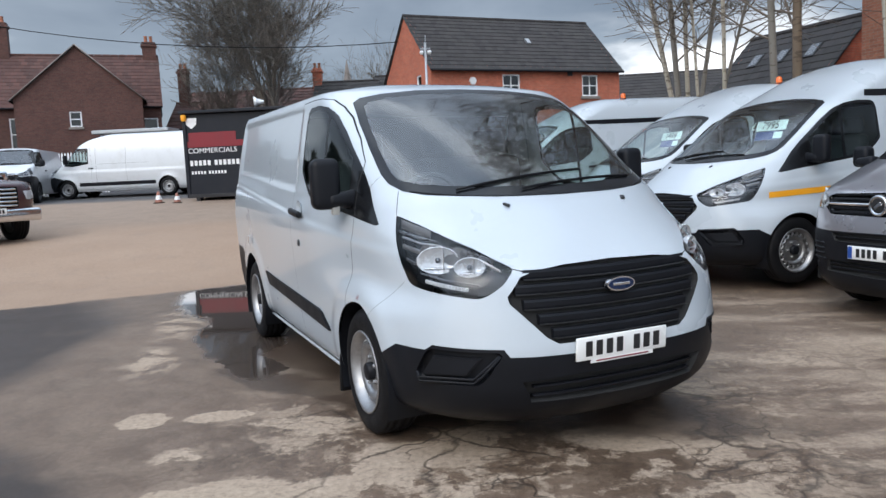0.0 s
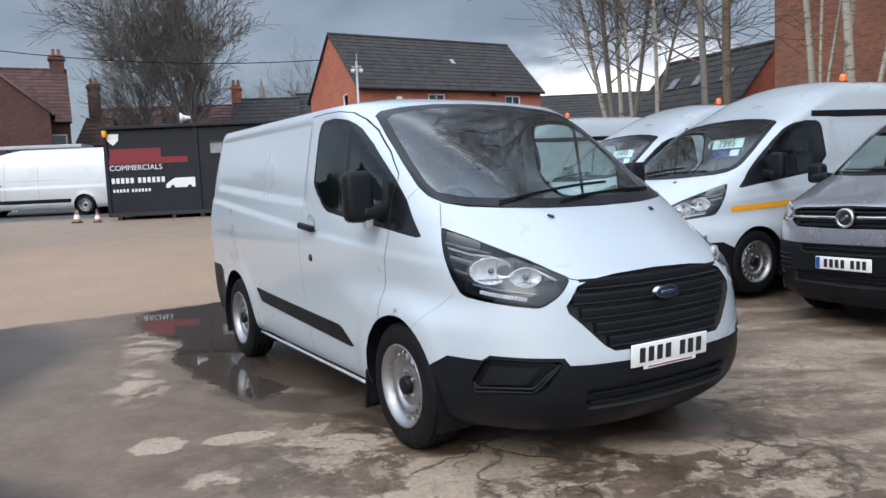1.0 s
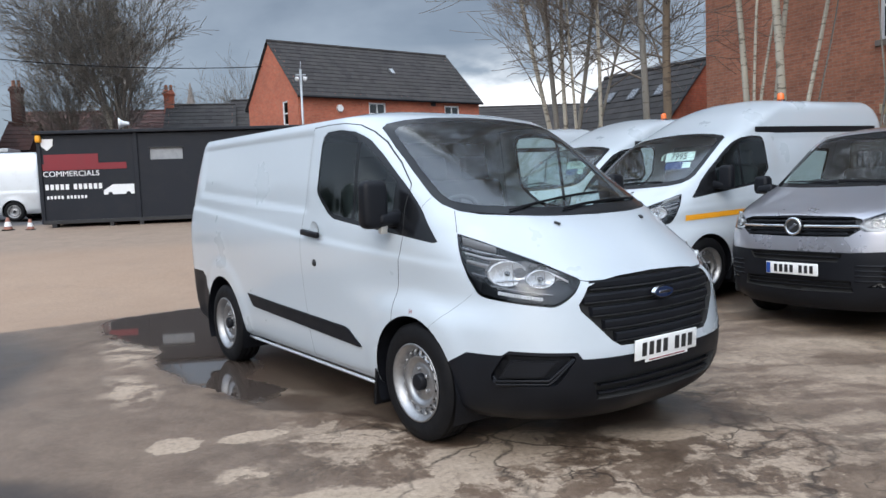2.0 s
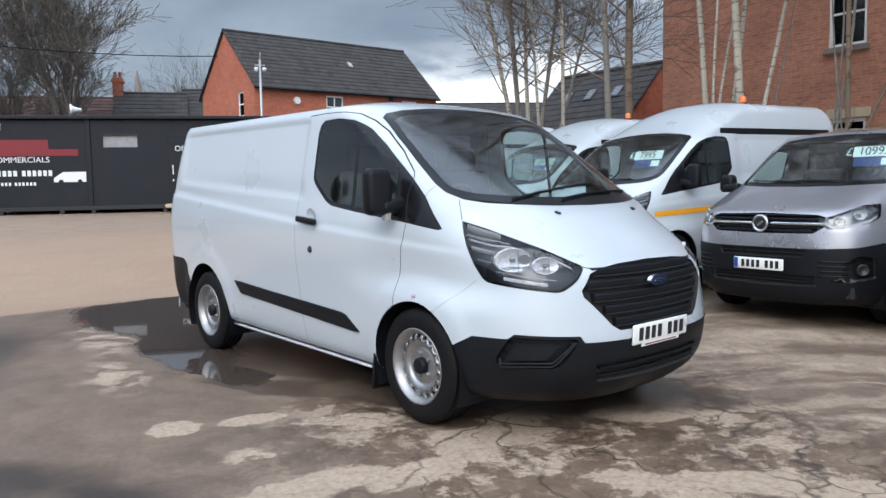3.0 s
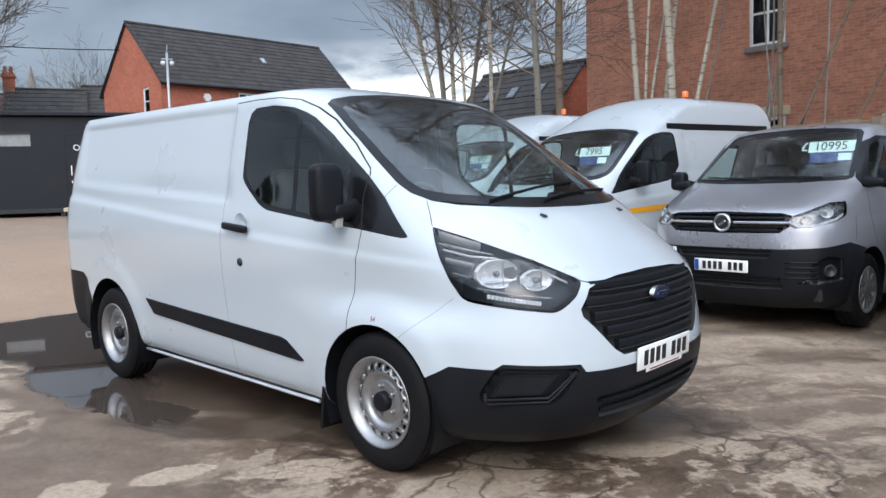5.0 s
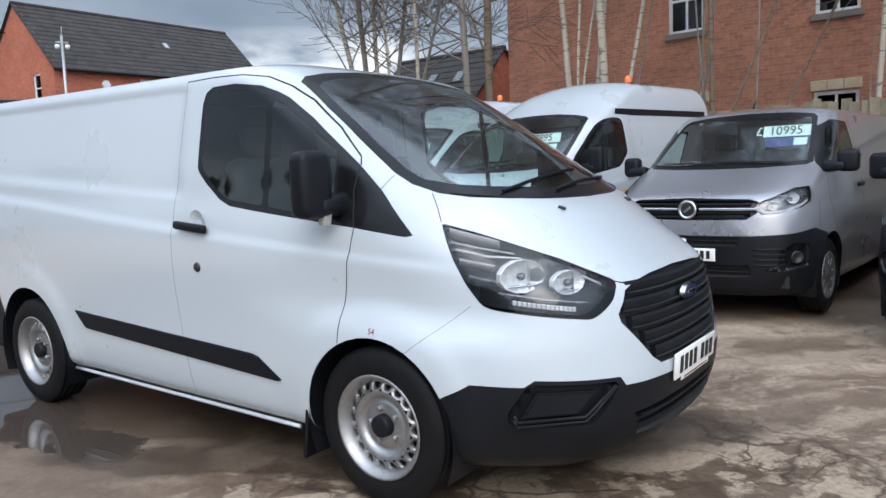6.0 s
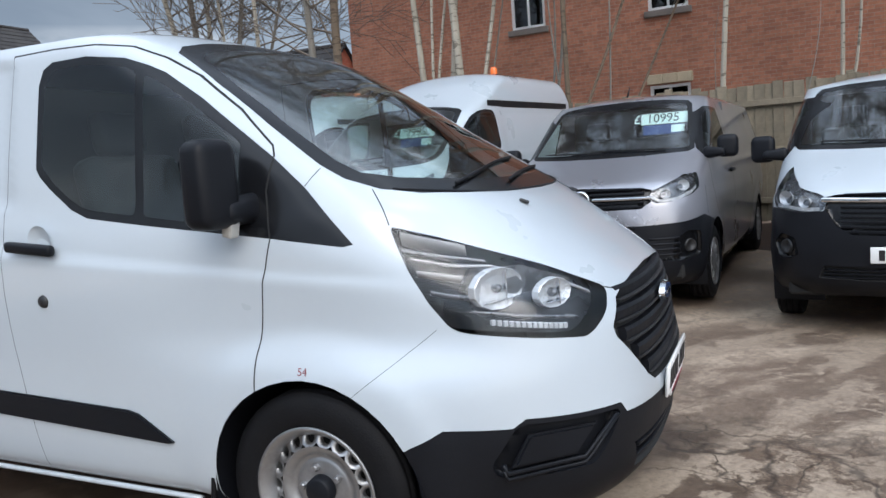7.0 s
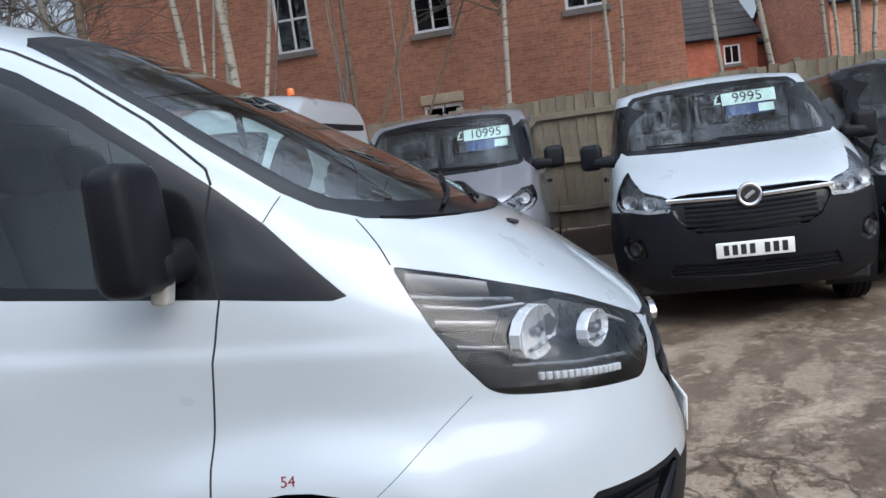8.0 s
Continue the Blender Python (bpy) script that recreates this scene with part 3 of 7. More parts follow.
def door_mirror(van, x, y, z, size, sgn, arm, material=PLASTIC, lower=True):
    """A two-lens housing on its arm."""
    wx, wy, wz = size
    bm = bmesh.new()
    box(bm, (wx, wy, wz), pose(0, 0, 0), min(wx, wy) * 0.34, 4)
    for v in bm.verts:
        k = (v.co.z / wz + 0.5)
        v.co.y *= 0.88 + 0.12 * (1 - abs(2 * k - 1))
        v.co.x *= 1.0 + 0.12 * (1 - k)
        if v.co.x > 0:
            v.co.x *= 1 - 0.35 * (v.co.y * sgn / wy + 0.5)
    bm.transform(pose(x, y, z))
    head = part("door_mirror", bm, material, van, "large black plastic door mirror")
    part("mirror_glass", block((0.004, wy * 0.70, wz * 0.74), pose(x - wx / 2 + 0.016, y, z), 0.001, 1), CHROME, head)
    am = bmesh.new()
    y0, y1 = abs(y) - wy * 0.25, arm[1]
    box(am, (0.13, y0 - y1 + 0.08, 0.085), pose((x + arm[0]) / 2 + 0.03, sgn * (y0 + y1) / 2, arm[2], 0, -6, 0), 0.030, 4)
    for v in am.verts:
        k = smooth01((abs(v.co.y) - y1 + 0.04) / (y0 - y1 + 0.08))
        v.co.z = arm[2] + (v.co.z - arm[2]) * (1.25 - 0.45 * k)
    part("mirror_arm", am, PLASTIC, head)
    return head


def sunk_copy(bm, way, depth):
    bm.normal_update()
    for v in bm.verts:
        v.co -= way * depth
    return bm


BOARD = mat("price_card", (0.74, 0.86, 0.82), 0.5, 0, 0.03)
CARDBLUE = mat("blue_card", (0.016, 0.045, 0.18), 0.5, 0, 0.05)


def price_board(van, tree, text, y, z, width=0.44):
    """A price card with a blue leaflet under it, hung inside the windscreen."""
    hit, nor = tree.ray_cast(Vector((3, y, z)), Vector((-1, 0, 0)))[:2]
    nor = nor if nor.x > 0 else -nor
    nor = Vector((1.0, nor.y * 0.4, 0.42)).normalized()
    across = Vector((0, 0, 1)).cross(nor).normalized()
    up = nor.cross(across)
    fr = Matrix.Translation(hit - nor * 0.07) @ Matrix((across, up, nor)).transposed().to_4x4()
    card = part("price_card", block((width, 0.115, 0.003), fr, 0.001, 1), BOARD, van, "pale price card inside the windscreen", smooth=False)
    digits = text.lstrip("£")
    lettering("price", digits, 0.125, fr @ Matrix.Translation((-0.01, 0, 0.004)), INK, card, 0.0008)
    if digits != text:
        lettering("pound_sign", "£", 0.125, fr @ Matrix.Translation((-width / 2 - 0.04, 0, 0.004)), BOARD, card, 0.0008)
    part("leaflet", block((width * 0.8, 0.10, 0.002), fr @ Matrix.Translation((-0.02, -0.115, 0)), 0.0008, 1), CARDBLUE, van, "blue leaflet under the price", smooth=False)
    part("leaflet_corner", block((width * 0.28, 0.075, 0.002), fr @ Matrix.Translation((width * 0.30, -0.115, 0.003)), 0.0008, 1), BOARD, van, smooth=False)


# ---- the delivery van with the wide nose ----
def transit_tables(high=False):
    xf = [(0.22, 0.86), (0.27, 0.925), (0.33, 0.975), (0.40, 1.005), (0.46, 1.015), (0.57, 1.022), (0.66, 1.01), (0.80, 0.99), (0.89, 0.972), (0.945, 0.945), (0.985, 0.905), (1.04, 0.84), (1.11, 0.755), (1.18, 0.665), (1.235, 0.59), (1.27, 0.53),
          (1.31, 0.455), (1.40, 0.30), (1.50, 0.125), (1.60, -0.05), (1.70, -0.225), (1.80, -0.40), (1.88, -0.545), (1.915, -0.62)]
    w = [(0.22, 0.84), (0.27, 0.915), (0.33, 0.94), (0.50, 0.962), (0.73, 0.976), (0.95, 0.986), (1.10, 0.982), (1.20, 0.968), (1.30, 0.95), (1.50, 0.922), (1.80, 0.868), (1.88, 0.848), (1.915, 0.825)]
    xr = [(0.25, -3.82), (0.5, -3.85), (1.2, -3.80), (1.6, -3.73), (1.9, -3.64)]
    a = [(0.22, 0.9), (0.5, 1.0), (0.9, 1.0), (1.1, 0.85), (1.2, 0.75), (1.31, 0.62), (1.5, 0.56), (1.8, 0.46), (1.915, 0.42)]
    n = [(0.22, 2.75), (0.50, 2.95), (0.78, 2.95), (0.95, 2.85), (1.1, 2.62), (1.2, 2.52), (1.32, 2.75), (1.5, 3.0), (1.8, 3.5), (1.915, 3.2)]
    k = [(0.55, 0.0), (0.72, 0.02), (0.86, 0.085), (1.1, 0.07), (1.2, 0.068), (1.34, 0.085), (1.5, 0.075), (1.8, 0.02)]
    z1, crown, spine = 1.915, 0.082, (-3.60, -1.25)
    if high:
        xf = xf[:-1] + [(1.92, -0.63), (2.05, -0.88), (2.18, -1.14), (2.28, -1.42)]
        w = w[:-1] + [(1.93, 0.845), (2.05, 0.815), (2.18, 0.765), (2.26, 0.70), (2.28, 0.66)]
        xr = xr[:-1] + [(1.9, -3.86), (2.1, -3.84), (2.28, -3.74)]
        a = a[:-1] + [(1.92, 0.45), (2.28, 0.55)]
        n = n[:-1] + [(1.92, 3.0), (2.28, 2.6)]
        z1, crown, spine = 2.28, 0.07, (-3.62, -1.9)

    def side(x, z):
        d = 0.0
        zc = 1.285 + 0.055 * (-x - 1.3)
        if x < -1.2:
            d -= 0.012 * smooth01((z - zc) / 0.035) * smooth01((1.86 - z) / 0.03) * smooth01((-1.24 - x) / 0.05) * smooth01((x + 3.50) / 0.05)
        zs = 1.055 - 0.072 * (x + 0.1)
        d += 0.010 * smooth01((zs - z) / 0.05 + 0.5) * smooth01((z - zs + 0.5) / 0.5) * smooth01((0.5 - x) / 0.4)
        for hx in (0.0, -2.933):
            r = math.hypot(x - hx, z - 0.34)
            d += 0.014 * smooth01((0.56 - r) / 0.10)
        return d
    return {"xf": curve(xf), "w": curve(w), "a": curve(a), "n": curve(n), "k": curve(k), "xr": curve(xr), "z0": 0.22, "z1": z1, "crown": crown, "spine": spine,
            "rake": 0.016, "side": side, "step": lambda z: 0.022 if z < 0.85 else (0.010 if z < 1.30 else 0.018)}


SCREEN = mirror([(0.0, 1.930), (0.30, 1.920), (0.55, 1.895), (0.69, 1.868), (0.745, 1.836), (0.778, 1.70), (0.797, 1.55), (0.808, 1.40), (0.800, 1.35), (0.765, 1.310), (0.69, 1.288), (0.55, 1.276), (0.30, 1.264), (0.0, 1.258)])
SCREEN_CLEAR = mirror([(0.0, 1.895), (0.30, 1.886), (0.53, 1.862), (0.65, 1.838), (0.70, 1.81), (0.735, 1.69), (0.757, 1.55), (0.768, 1.41), (0.755, 1.368), (0.68, 1.342), (0.55, 1.328), (0.30, 1.314), (0.0, 1.308)])
DOOR_GLAZING = [(-1.12, 1.46), (-1.115, 1.77), (-1.095, 1.825), (-1.05, 1.85), (-0.88, 1.852), (-0.70, 1.826), (-0.60, 1.79), (-0.53, 1.757), (-0.38, 1.655), (-0.112, 1.44), (0.01, 1.33), (0.183, 1.146), (0.15, 1.140), (-0.10, 1.176), (-0.595, 1.237), (-0.86, 1.272), (-0.94, 1.305), (-1.05, 1.385), (-1.10, 1.43)]
DOOR_PANE = [(-1.090, 1.47), (-1.085, 1.765), (-1.045, 1.820), (-0.88, 1.822), (-0.71, 1.797), (-0.64, 1.772), (-0.64, 1.272), (-0.86, 1.302), (-0.93, 1.332), (-1.03, 1.405)]
QUARTER_PANE = [(-0.605, 1.757), (-0.545, 1.727), (-0.40, 1.63), (-0.22, 1.49), (-0.24, 1.218), (-0.605, 1.268)]
LAMP = [(-0.385, 1.194), (-0.375, 1.121), (-0.358, 1.053), (-0.317, 0.957), (-0.268, 0.882), (-0.24, 0.867), (-0.20, 0.860), (0.125, 0.822), (0.160, 0.834), (0.20, 0.858), (0.235, 0.888), (0.262, 0.937), (0.252, 0.955), (0.061, 1.040), (-0.103, 1.099), (-0.244, 1.150)]
GRILLE = mirror([(0.0, 0.958), (0.26, 0.951), (0.41, 0.936), (0.488, 0.911), (0.558, 0.828), (0.552, 0.795), (0.402, 0.635), (0.350, 0.604), (0.0, 0.597)])
FOG = [(-0.110, 0.594), (0.216, 0.582), (0.230, 0.566), (0.165, 0.470), (0.120, 0.428), (-0.165, 0.428), (-0.200, 0.442), (-0.205, 0.478), (-0.140, 0.580)]
BUMPER = [(-0.60, 0.10), (-0.60, 0.40), (-0.425, 0.532), (-0.334, 0.585), (-0.145, 0.584), (-0.105, 0.610), (0.236, 0.596), (0.262, 0.560), (0.354, 0.556), (0.76, 0.548), (0.76, 0.10)]
INTAKE = mirror([(0.0, 0.452), (0.30, 0.452), (0.52, 0.44), (0.47, 0.335), (0.0, 0.325)])


def transit(name, label, m, high=False, plate=True, fine=0.78, wheels="steel", tape=False, paint=None, extras=True, number="", price=""):
    van = thing(name, label, "van", m, "vans for sale")
    c = transit_tables(high)
    bm = shell(c, fine)
    tree = BVHTree.FromBMesh(bm)
    field = smooth_field(bm)
    white = paint or WHITE
    right = lambda s: (lambda p: p.y * s > 0)
    # wheel openings, glazing, lamps, grille, lower bumper and panel gaps
    for s in (-1, 1):
        cut(bm, circle(0.0, 0.335, 0.392), SIDE[s], 1, where=lambda p, s=s: p.y * s > 0.5, facing=-0.2)
        cut(bm, circle(-2.933, 0.345, 0.415), SIDE[s], 1, where=lambda p, s=s: p.y * s > 0.5, facing=-0.2)
        cut(bm, DOOR_GLAZING, SIDE[s], 3, where=right(s))
        cut(bm, round_poly(DOOR_PANE, 0.03), SIDE[s], 4, over=(3,), where=right(s))
        cut(bm, round_poly(QUARTER_PANE, 0.02), SIDE[s], 4, over=(3,), where=right(s))
        cut(bm, round_poly(LAMP, 0.015), DIAG[s], 6, where=right(s))
        cut(bm, BUMPER, DIAG[s], 8, where=lambda p, s=s: p.y * s >= -0.001 and p.x > 0.15)
        cut(bm, round_poly(FOG, 0.02), DIAG[s], 9, over=(8, 0), where=right(s))
    cut(bm, [(-4.3, 0.05), (-4.3, 0.80), (-3.44, 0.775), (-3.36, 0.72), (-3.30, 0.60), (-3.30, 0.05)], SIDE[-1], 14, where=lambda p: p.x < -3.25, facing=-2)
    cut(bm, SCREEN, FRONT, 5, where=lambda p: p.x > -1.2)
    cut(bm, SCREEN_CLEAR, FRONT, 7, over=(5,), where=lambda p: p.x > -1.2)
    cut(bm, GRILLE, FRONT, 10, where=lambda p: p.x > 0.5)
    cut(bm, INTAKE, FRONT, 11, over=(8,), where=lambda p: p.x > 0.5)
    for s in (-1, 1):
        lines = [([(-1.265, 0.30), (-1.30, 0.80), (-1.295, 1.30), (-1.258, 1.90)], 0.0025),
                 ([(-1.258, 1.895), (-1.05, 1.898), (-0.84, 1.890), (-0.69, 1.868), (-0.56, 1.815), (-0.425, 1.738), (-0.25, 1.605), (-0.118, 1.475), (-0.105, 1.436)], 0.006),
                 ([(-0.101, 1.178), (-0.134, 1.035), (-0.144, 0.969), (-0.172, 0.80), (-0.180, 0.66)], 0.005),
                 ([(0.178, 0.68), (0.305, 0.775), (0.437, 0.876)], 0.0016),
                 ([(0.006, 1.335), (0.042, 1.39)], 0.003)]
        if extras:
            for ln, gap in lines:
                cut(bm, strip(ln, gap), SIDE[s], 12, where=right(s))
            cut(bm, strip([(-0.103, 1.45), (-0.125, 1.33), (-0.101, 1.17)], 0.006), SIDE[s], 12, over=(3,), where=right(s))
            cut(bm, strip([(-0.385, 1.197), (-0.392, 1.25), (-0.405, 1.312)], 0.004), DIAG[s], 12, where=right(s))
            cut(bm, strip([(0.255, 0.948), (0.305, 0.935)], 0.004), DIAG[s], 12, where=right(s))
    if not high:
        cut(bm, [(-3.50, 0.60), (-3.50, 0.612), (-1.30, 0.612), (-1.30, 0.60)], (Vector((1, 0, 0)), UPZ), 0, v=Vector((0, 1, 0)), where=lambda p: p.z > 1.9)
    body = take(bm, (0,))
    dress(part("body_shell", body, white, van, "glossy white painted bodywork"), field)
    islands("panel_gap", take(bm, (12,)), SHADOWGAP, van)
    dress(part("windscreen_border", take(bm, (5,)), GLOSSBLACK, van, "black border of the windscreen"), field)
    dress(part("windscreen", take(bm, (7,)), GLASS, van, "clear curved windscreen"), field)
    for s in (-1, 1):
        half = lambda tags: (lambda b: (bmesh.ops.delete(b, geom=[f for f in b.faces if f.calc_center_median().y * s < 0], context="FACES"), b)[1])(take(bm, tags))
        dress(part("window_surround", half((3,)), GLOSSBLACK, van, "gloss black window surround"), field)
        dress(part("door_window", half((4,)), SIDEGLASS, van, "tinted door glass"), field)
        lamp_lens = dress(part("headlight", half((6,)), LENS, van, "clear angular headlight"), field)
        d = DIAG[s][1]
        bowl = half((6,))
        sunk_copy(bowl, d, 0.095)
        part("lamp_housing", bowl, LAMPGREY, lamp_lens, "dark lamp housing")
        u = DIAG[s][0]
        # reflectors behind the lens
        aim = (d * 0.62 + Vector((1, 0, 0)) * 0.38).normalized()
        across = UPZ.cross(aim).normalized()
        for su, sz, rr, back in ((-0.105, 0.985, 0.092, 0.030), (0.065, 0.957, 0.066, 0.022)):
            hit = tree.ray_cast(u * su + UPZ * sz + d * 3, -d)[0]
            if hit:
                fr = Matrix.Translation(hit - d * back) @ Matrix((across, -aim, UPZ)).transposed().to_4x4()
                cup = lathe([(0.010, 0.024), (rr * 0.34, 0.022), (rr * 0.60, 0.017), (rr * 0.84, 0.009), (rr * 0.97, 0.002), (rr * 1.0, 0.004), (rr * 1.01, 0.03)], 13)
                cup.transform(fr @ Matrix.Diagonal((1.12, 1, 0.72, 1)))
                bowl_ob = part("reflector", cup, REFLECTOR, lamp_lens, "bright facetted lamp reflector", smooth=False)
                part("reflector_fin", block((rr * 0.05, 0.016, rr * 1.20), fr @ pose(rr * 0.30, 0.008, 0), 0.001, 1), CHROME, bowl_ob, smooth=False)
                part("reflector_shelf", block((rr * 1.35, 0.016, 0.004), fr @ pose(0, 0.008, -rr * 0.38, 14, 0, 0), 0.001, 1), CHROME, bowl_ob, smooth=False)
                bulb = lathe([(0.0005, -0.004), (0.010, 0.0), (0.014, 0.008), (0.014, 0.03)], 14)
                bulb.transform(fr)
                part("bulb_cap", bulb, LAMPSILVER, lamp_lens)
        hit = tree.ray_cast(u * -0.03 + UPZ * 0.97 + d * 3, -d)[0]
        if hit:
            fr = Matrix.Translation(hit - d * 0.090) @ Matrix((u, -d, UPZ)).transposed().to_4x4()
            part("lamp_bezel", prism([(-0.20, 0.02), (-0.16, 0.085), (0.02, 0.075), (0.19, 0.015), (0.18, -0.045), (0.04, -0.075), (-0.13, -0.07)], 0.012, fr, bevel=0.004), LAMPSILVER, lamp_lens, "silver bezel round the reflectors", smooth=False)
        # the ribbed row of small lights
        for i in range(14):
            hit = tree.ray_cast(u * (-0.150 + 0.0165 * i) + UPZ * (0.891 - 0.0022 * i) + d * 3, -d)[0]
            if hit:
                fr = Matrix.Translation(hit - d * 0.020) @ Matrix((u, -d, UPZ)).transposed().to_4x4()
                part("small_light", block((0.0150, 0.012, 0.018), fr, 0.002, 1), REFLECTOR, lamp_lens, smooth=False)
        # bright shelves and the row of small lights at the foot
        for pts, hgt, mt in (([(-0.20, 0.925), (-0.05, 0.902), (0.12, 0.880)], 0.008, LAMPSILVER), ([(-0.36, 1.115), (-0.25, 1.09), (-0.12, 1.065)], 0.012, LAMPSILVER), ([(-0.30, 0.985), (-0.25, 0.972), (-0.20, 0.965)], 0.014, LAMPSILVER), ([(-0.355, 1.150), (-0.27, 1.125), (-0.17, 1.095)], 0.046, STEEL), ([(-0.33, 1.045), (-0.26, 1.030), (-0.20, 1.018)], 0.022, STEEL), ([(-0.34, 1.09), (-0.22, 1.06), (-0.10, 1.05)], 0.008, STEEL), ([(0.10, 0.99), (0.15, 0.965), (0.20, 0.94)], 0.010, STEEL)):
            sh = bmesh.new()
            rows = []
            for su, sz in pts:
                hit = tree.ray_cast(u * su + UPZ * sz + d * 3, -d)[0]
                if hit:
                    rows.append([sh.verts.new(hit - d * 0.028 + UPZ * (hgt / 2)), sh.verts.new(hit - d * 0.018 - UPZ * (hgt / 2)), sh.verts.new(hit - d * 0.045 - UPZ * (hgt / 2))])
            for p, q in zip(rows, rows[1:]):
                sh.faces.new((p[0], p[1], q[1], q[0]))
                sh.faces.new((p[1], p[2], q[2], q[1]))
            part("light_strip", sh, mt, lamp_lens)
        fog = half((9,))
        push(fog, 0.035)
        fog_ob = part("fog_light_panel", fog, PLASTIC, van, "black plastic fog light recess")
        hit = tree.ray_cast(u * 0.03 + UPZ * 0.50 + d * 3, -d)[0]
        if hit:
            fr = Matrix.Translation(hit - d * 0.022) @ Matrix((u, -d, UPZ)).transposed().to_4x4()
            part("fog_light_cover", prism([(-0.19, -0.030), (0.03, -0.030), (0.105, 0.056), (-0.13, 0.062)], 0.024, fr, bevel=0.008), PLASTIC, fog_ob, "meshed fog light blank", smooth=False)
            for lo, wd in ((-0.046, 0.008), (-0.064, 0.007)):
                part("fog_ridge", tube([fr @ Vector(q) for q in ((-0.215, 0.0, lo + 0.03), (-0.205, -0.002, lo), (0.06, -0.002, lo), (0.085 - lo * 0.2, 0.0, lo + 0.03), (0.165 - lo * 0.4, 0.004, 0.065))], wd, 6), PLASTIC, fog_ob)
        # wheel arch linings
        for hx, rr, zc in ((0.0, 0.392, 0.335), (-2.933, 0.415, 0.345)):
            arch = bmesh.new()
            rows = []
            for i in range(25):
                t = radians(-25 + 230 * i / 24)
                x, z = hx + (rr + 0.004) * math.cos(t), zc + (rr + 0.004) * math.sin(t)
                rows.append([arch.verts.new((x, s * y, z)) for y in (0.962, 0.90, 0.60)])
            for p, q in zip(rows, rows[1:]):
                for i in range(2):
                    arch.faces.new((p[i], p[i + 1], q[i + 1], q[i]))
            part("wheel_arch_liner", arch, PLASTIC, van)
            put_wheel(van, hx, s * 0.848, 0.340, 0.340, 0.215, wheels)
        part("mud_flap", block((0.02, 0.20, 0.24), pose(-0.43, s * 0.86, 0.24, 0, 8, 0), 0.006, 1), RUBBER, van, "black rubber mud flap", smooth=False)
        part("sill_rail", tube([(-2.52 + 0.105 * i, s * 0.898, 0.232 + 0.016 * (2.52 - 0.105 * i)) for i in range(20)], 0.011, 8), white, van, "white sill lip along the bottom edge")
        # rubbing strip, handle, lock, fuel of the sides
        ms = bmesh.new()
        outline = [(-2.345, 0.660), (-0.76, 0.578), (-0.71, 0.566), (-0.565, 0.470), (-0.59, 0.464), (-2.24, 0.560)]
        a_v, b_v = [], []
        for x, z in outline:
            hit = tree.ray_cast(Vector((x, 3 * s, z)), Vector((0, -s, 0)))[0]
            y = hit.y if hit else 0.97 * s
            a_v.append(ms.verts.new((x, y + s * 0.014, z)))
            b_v.append(ms.verts.new((x, y - s * 0.004, z)))
        ms.faces.new(a_v)
        for i in range(len(a_v)):
            j = (i + 1) % len(a_v)
            ms.faces.new((a_v[i], b_v[i], b_v[j], a_v[j]))
        bmesh.ops.recalc_face_normals(ms, faces=ms.faces)
        bmesh.ops.bevel(ms, geom=[e for e in ms.edges if abs(e.verts[0].co.y - e.verts[1].co.y) < 0.012 and not e.is_boundary], offset=0.005, segments=2, affect="EDGES")
        part("rubbing_strip", ms, PLASTIC, van, "black plastic rubbing strip", smooth=False)
        hit = tree.ray_cast(Vector((-1.22, 3 * s, 1.166)), Vector((0, -s, 0)))[0]
        hy = abs(hit.y)
        part("door_handle", block((0.24, 0.035, 0.042), pose(-1.115, s * (hy + 0.028), 1.174, 0, 5, 0), 0.014, 3), PLASTIC, van, "black door handle")
        cupb = lathe([(0.001, 0.010), (0.045, 0.006), (0.058, -0.004)], 24)
        cupb.transform(pose(-1.09, s * hy, 1.198) @ (Matrix() if s < 0 else pose(0, 0, 0, 0, 0, 180)))
        part("handle_cup", cupb, white, van)
        hit = tree.ray_cast(Vector((-1.14, 3 * s, 0.968)), Vector((0, -s, 0)))[0]
        lk = lathe([(0.0005, -0.010), (0.020, -0.009), (0.025, 0.0), (0.025, 0.02)], 24)
        lk.transform(pose(-1.092, hit.y, 0.976) @ (Matrix() if s < 0 else pose(0, 0, 0, 0, 0, 180)))
        part("door_lock", lk, DARKSTEEL, van, "round dark metal security lock")
        door_mirror(van, -0.215, s * 1.045, 1.362, (0.122, 0.172, 0.280), s, (-0.27, 0.90, 1.272))
        tapeb = block((0.040, 0.045, 0.062), pose(-0.19, s * 1.0, 1.222, 0, 12, 0), 0.008, 2)
        part("mirror_bracket", tapeb, GALV_TAPE, van, "taped pale bracket under the mirror", smooth=False) if s < 0 else tapeb.free()
        part("washer_jet", block((0.035, 0.022, 0.012), pose(0.575, s * 0.355, 1.226, 0, 20, s * -25), 0.004, 2), DARKSTEEL, van)
    part("rear_bumper", take(bm, (14,)), PLASTIC, van, "black plastic rear bumper")
    dress(part("lower_bumper", take(bm, (8,)), PLASTIC, van, "black textured plastic lower bumper"), field)
    g = take(bm, (10,))
    push(g, 0.03)
    grille = part("grille", g, SHADOWGAP, van, "black slatted grille")
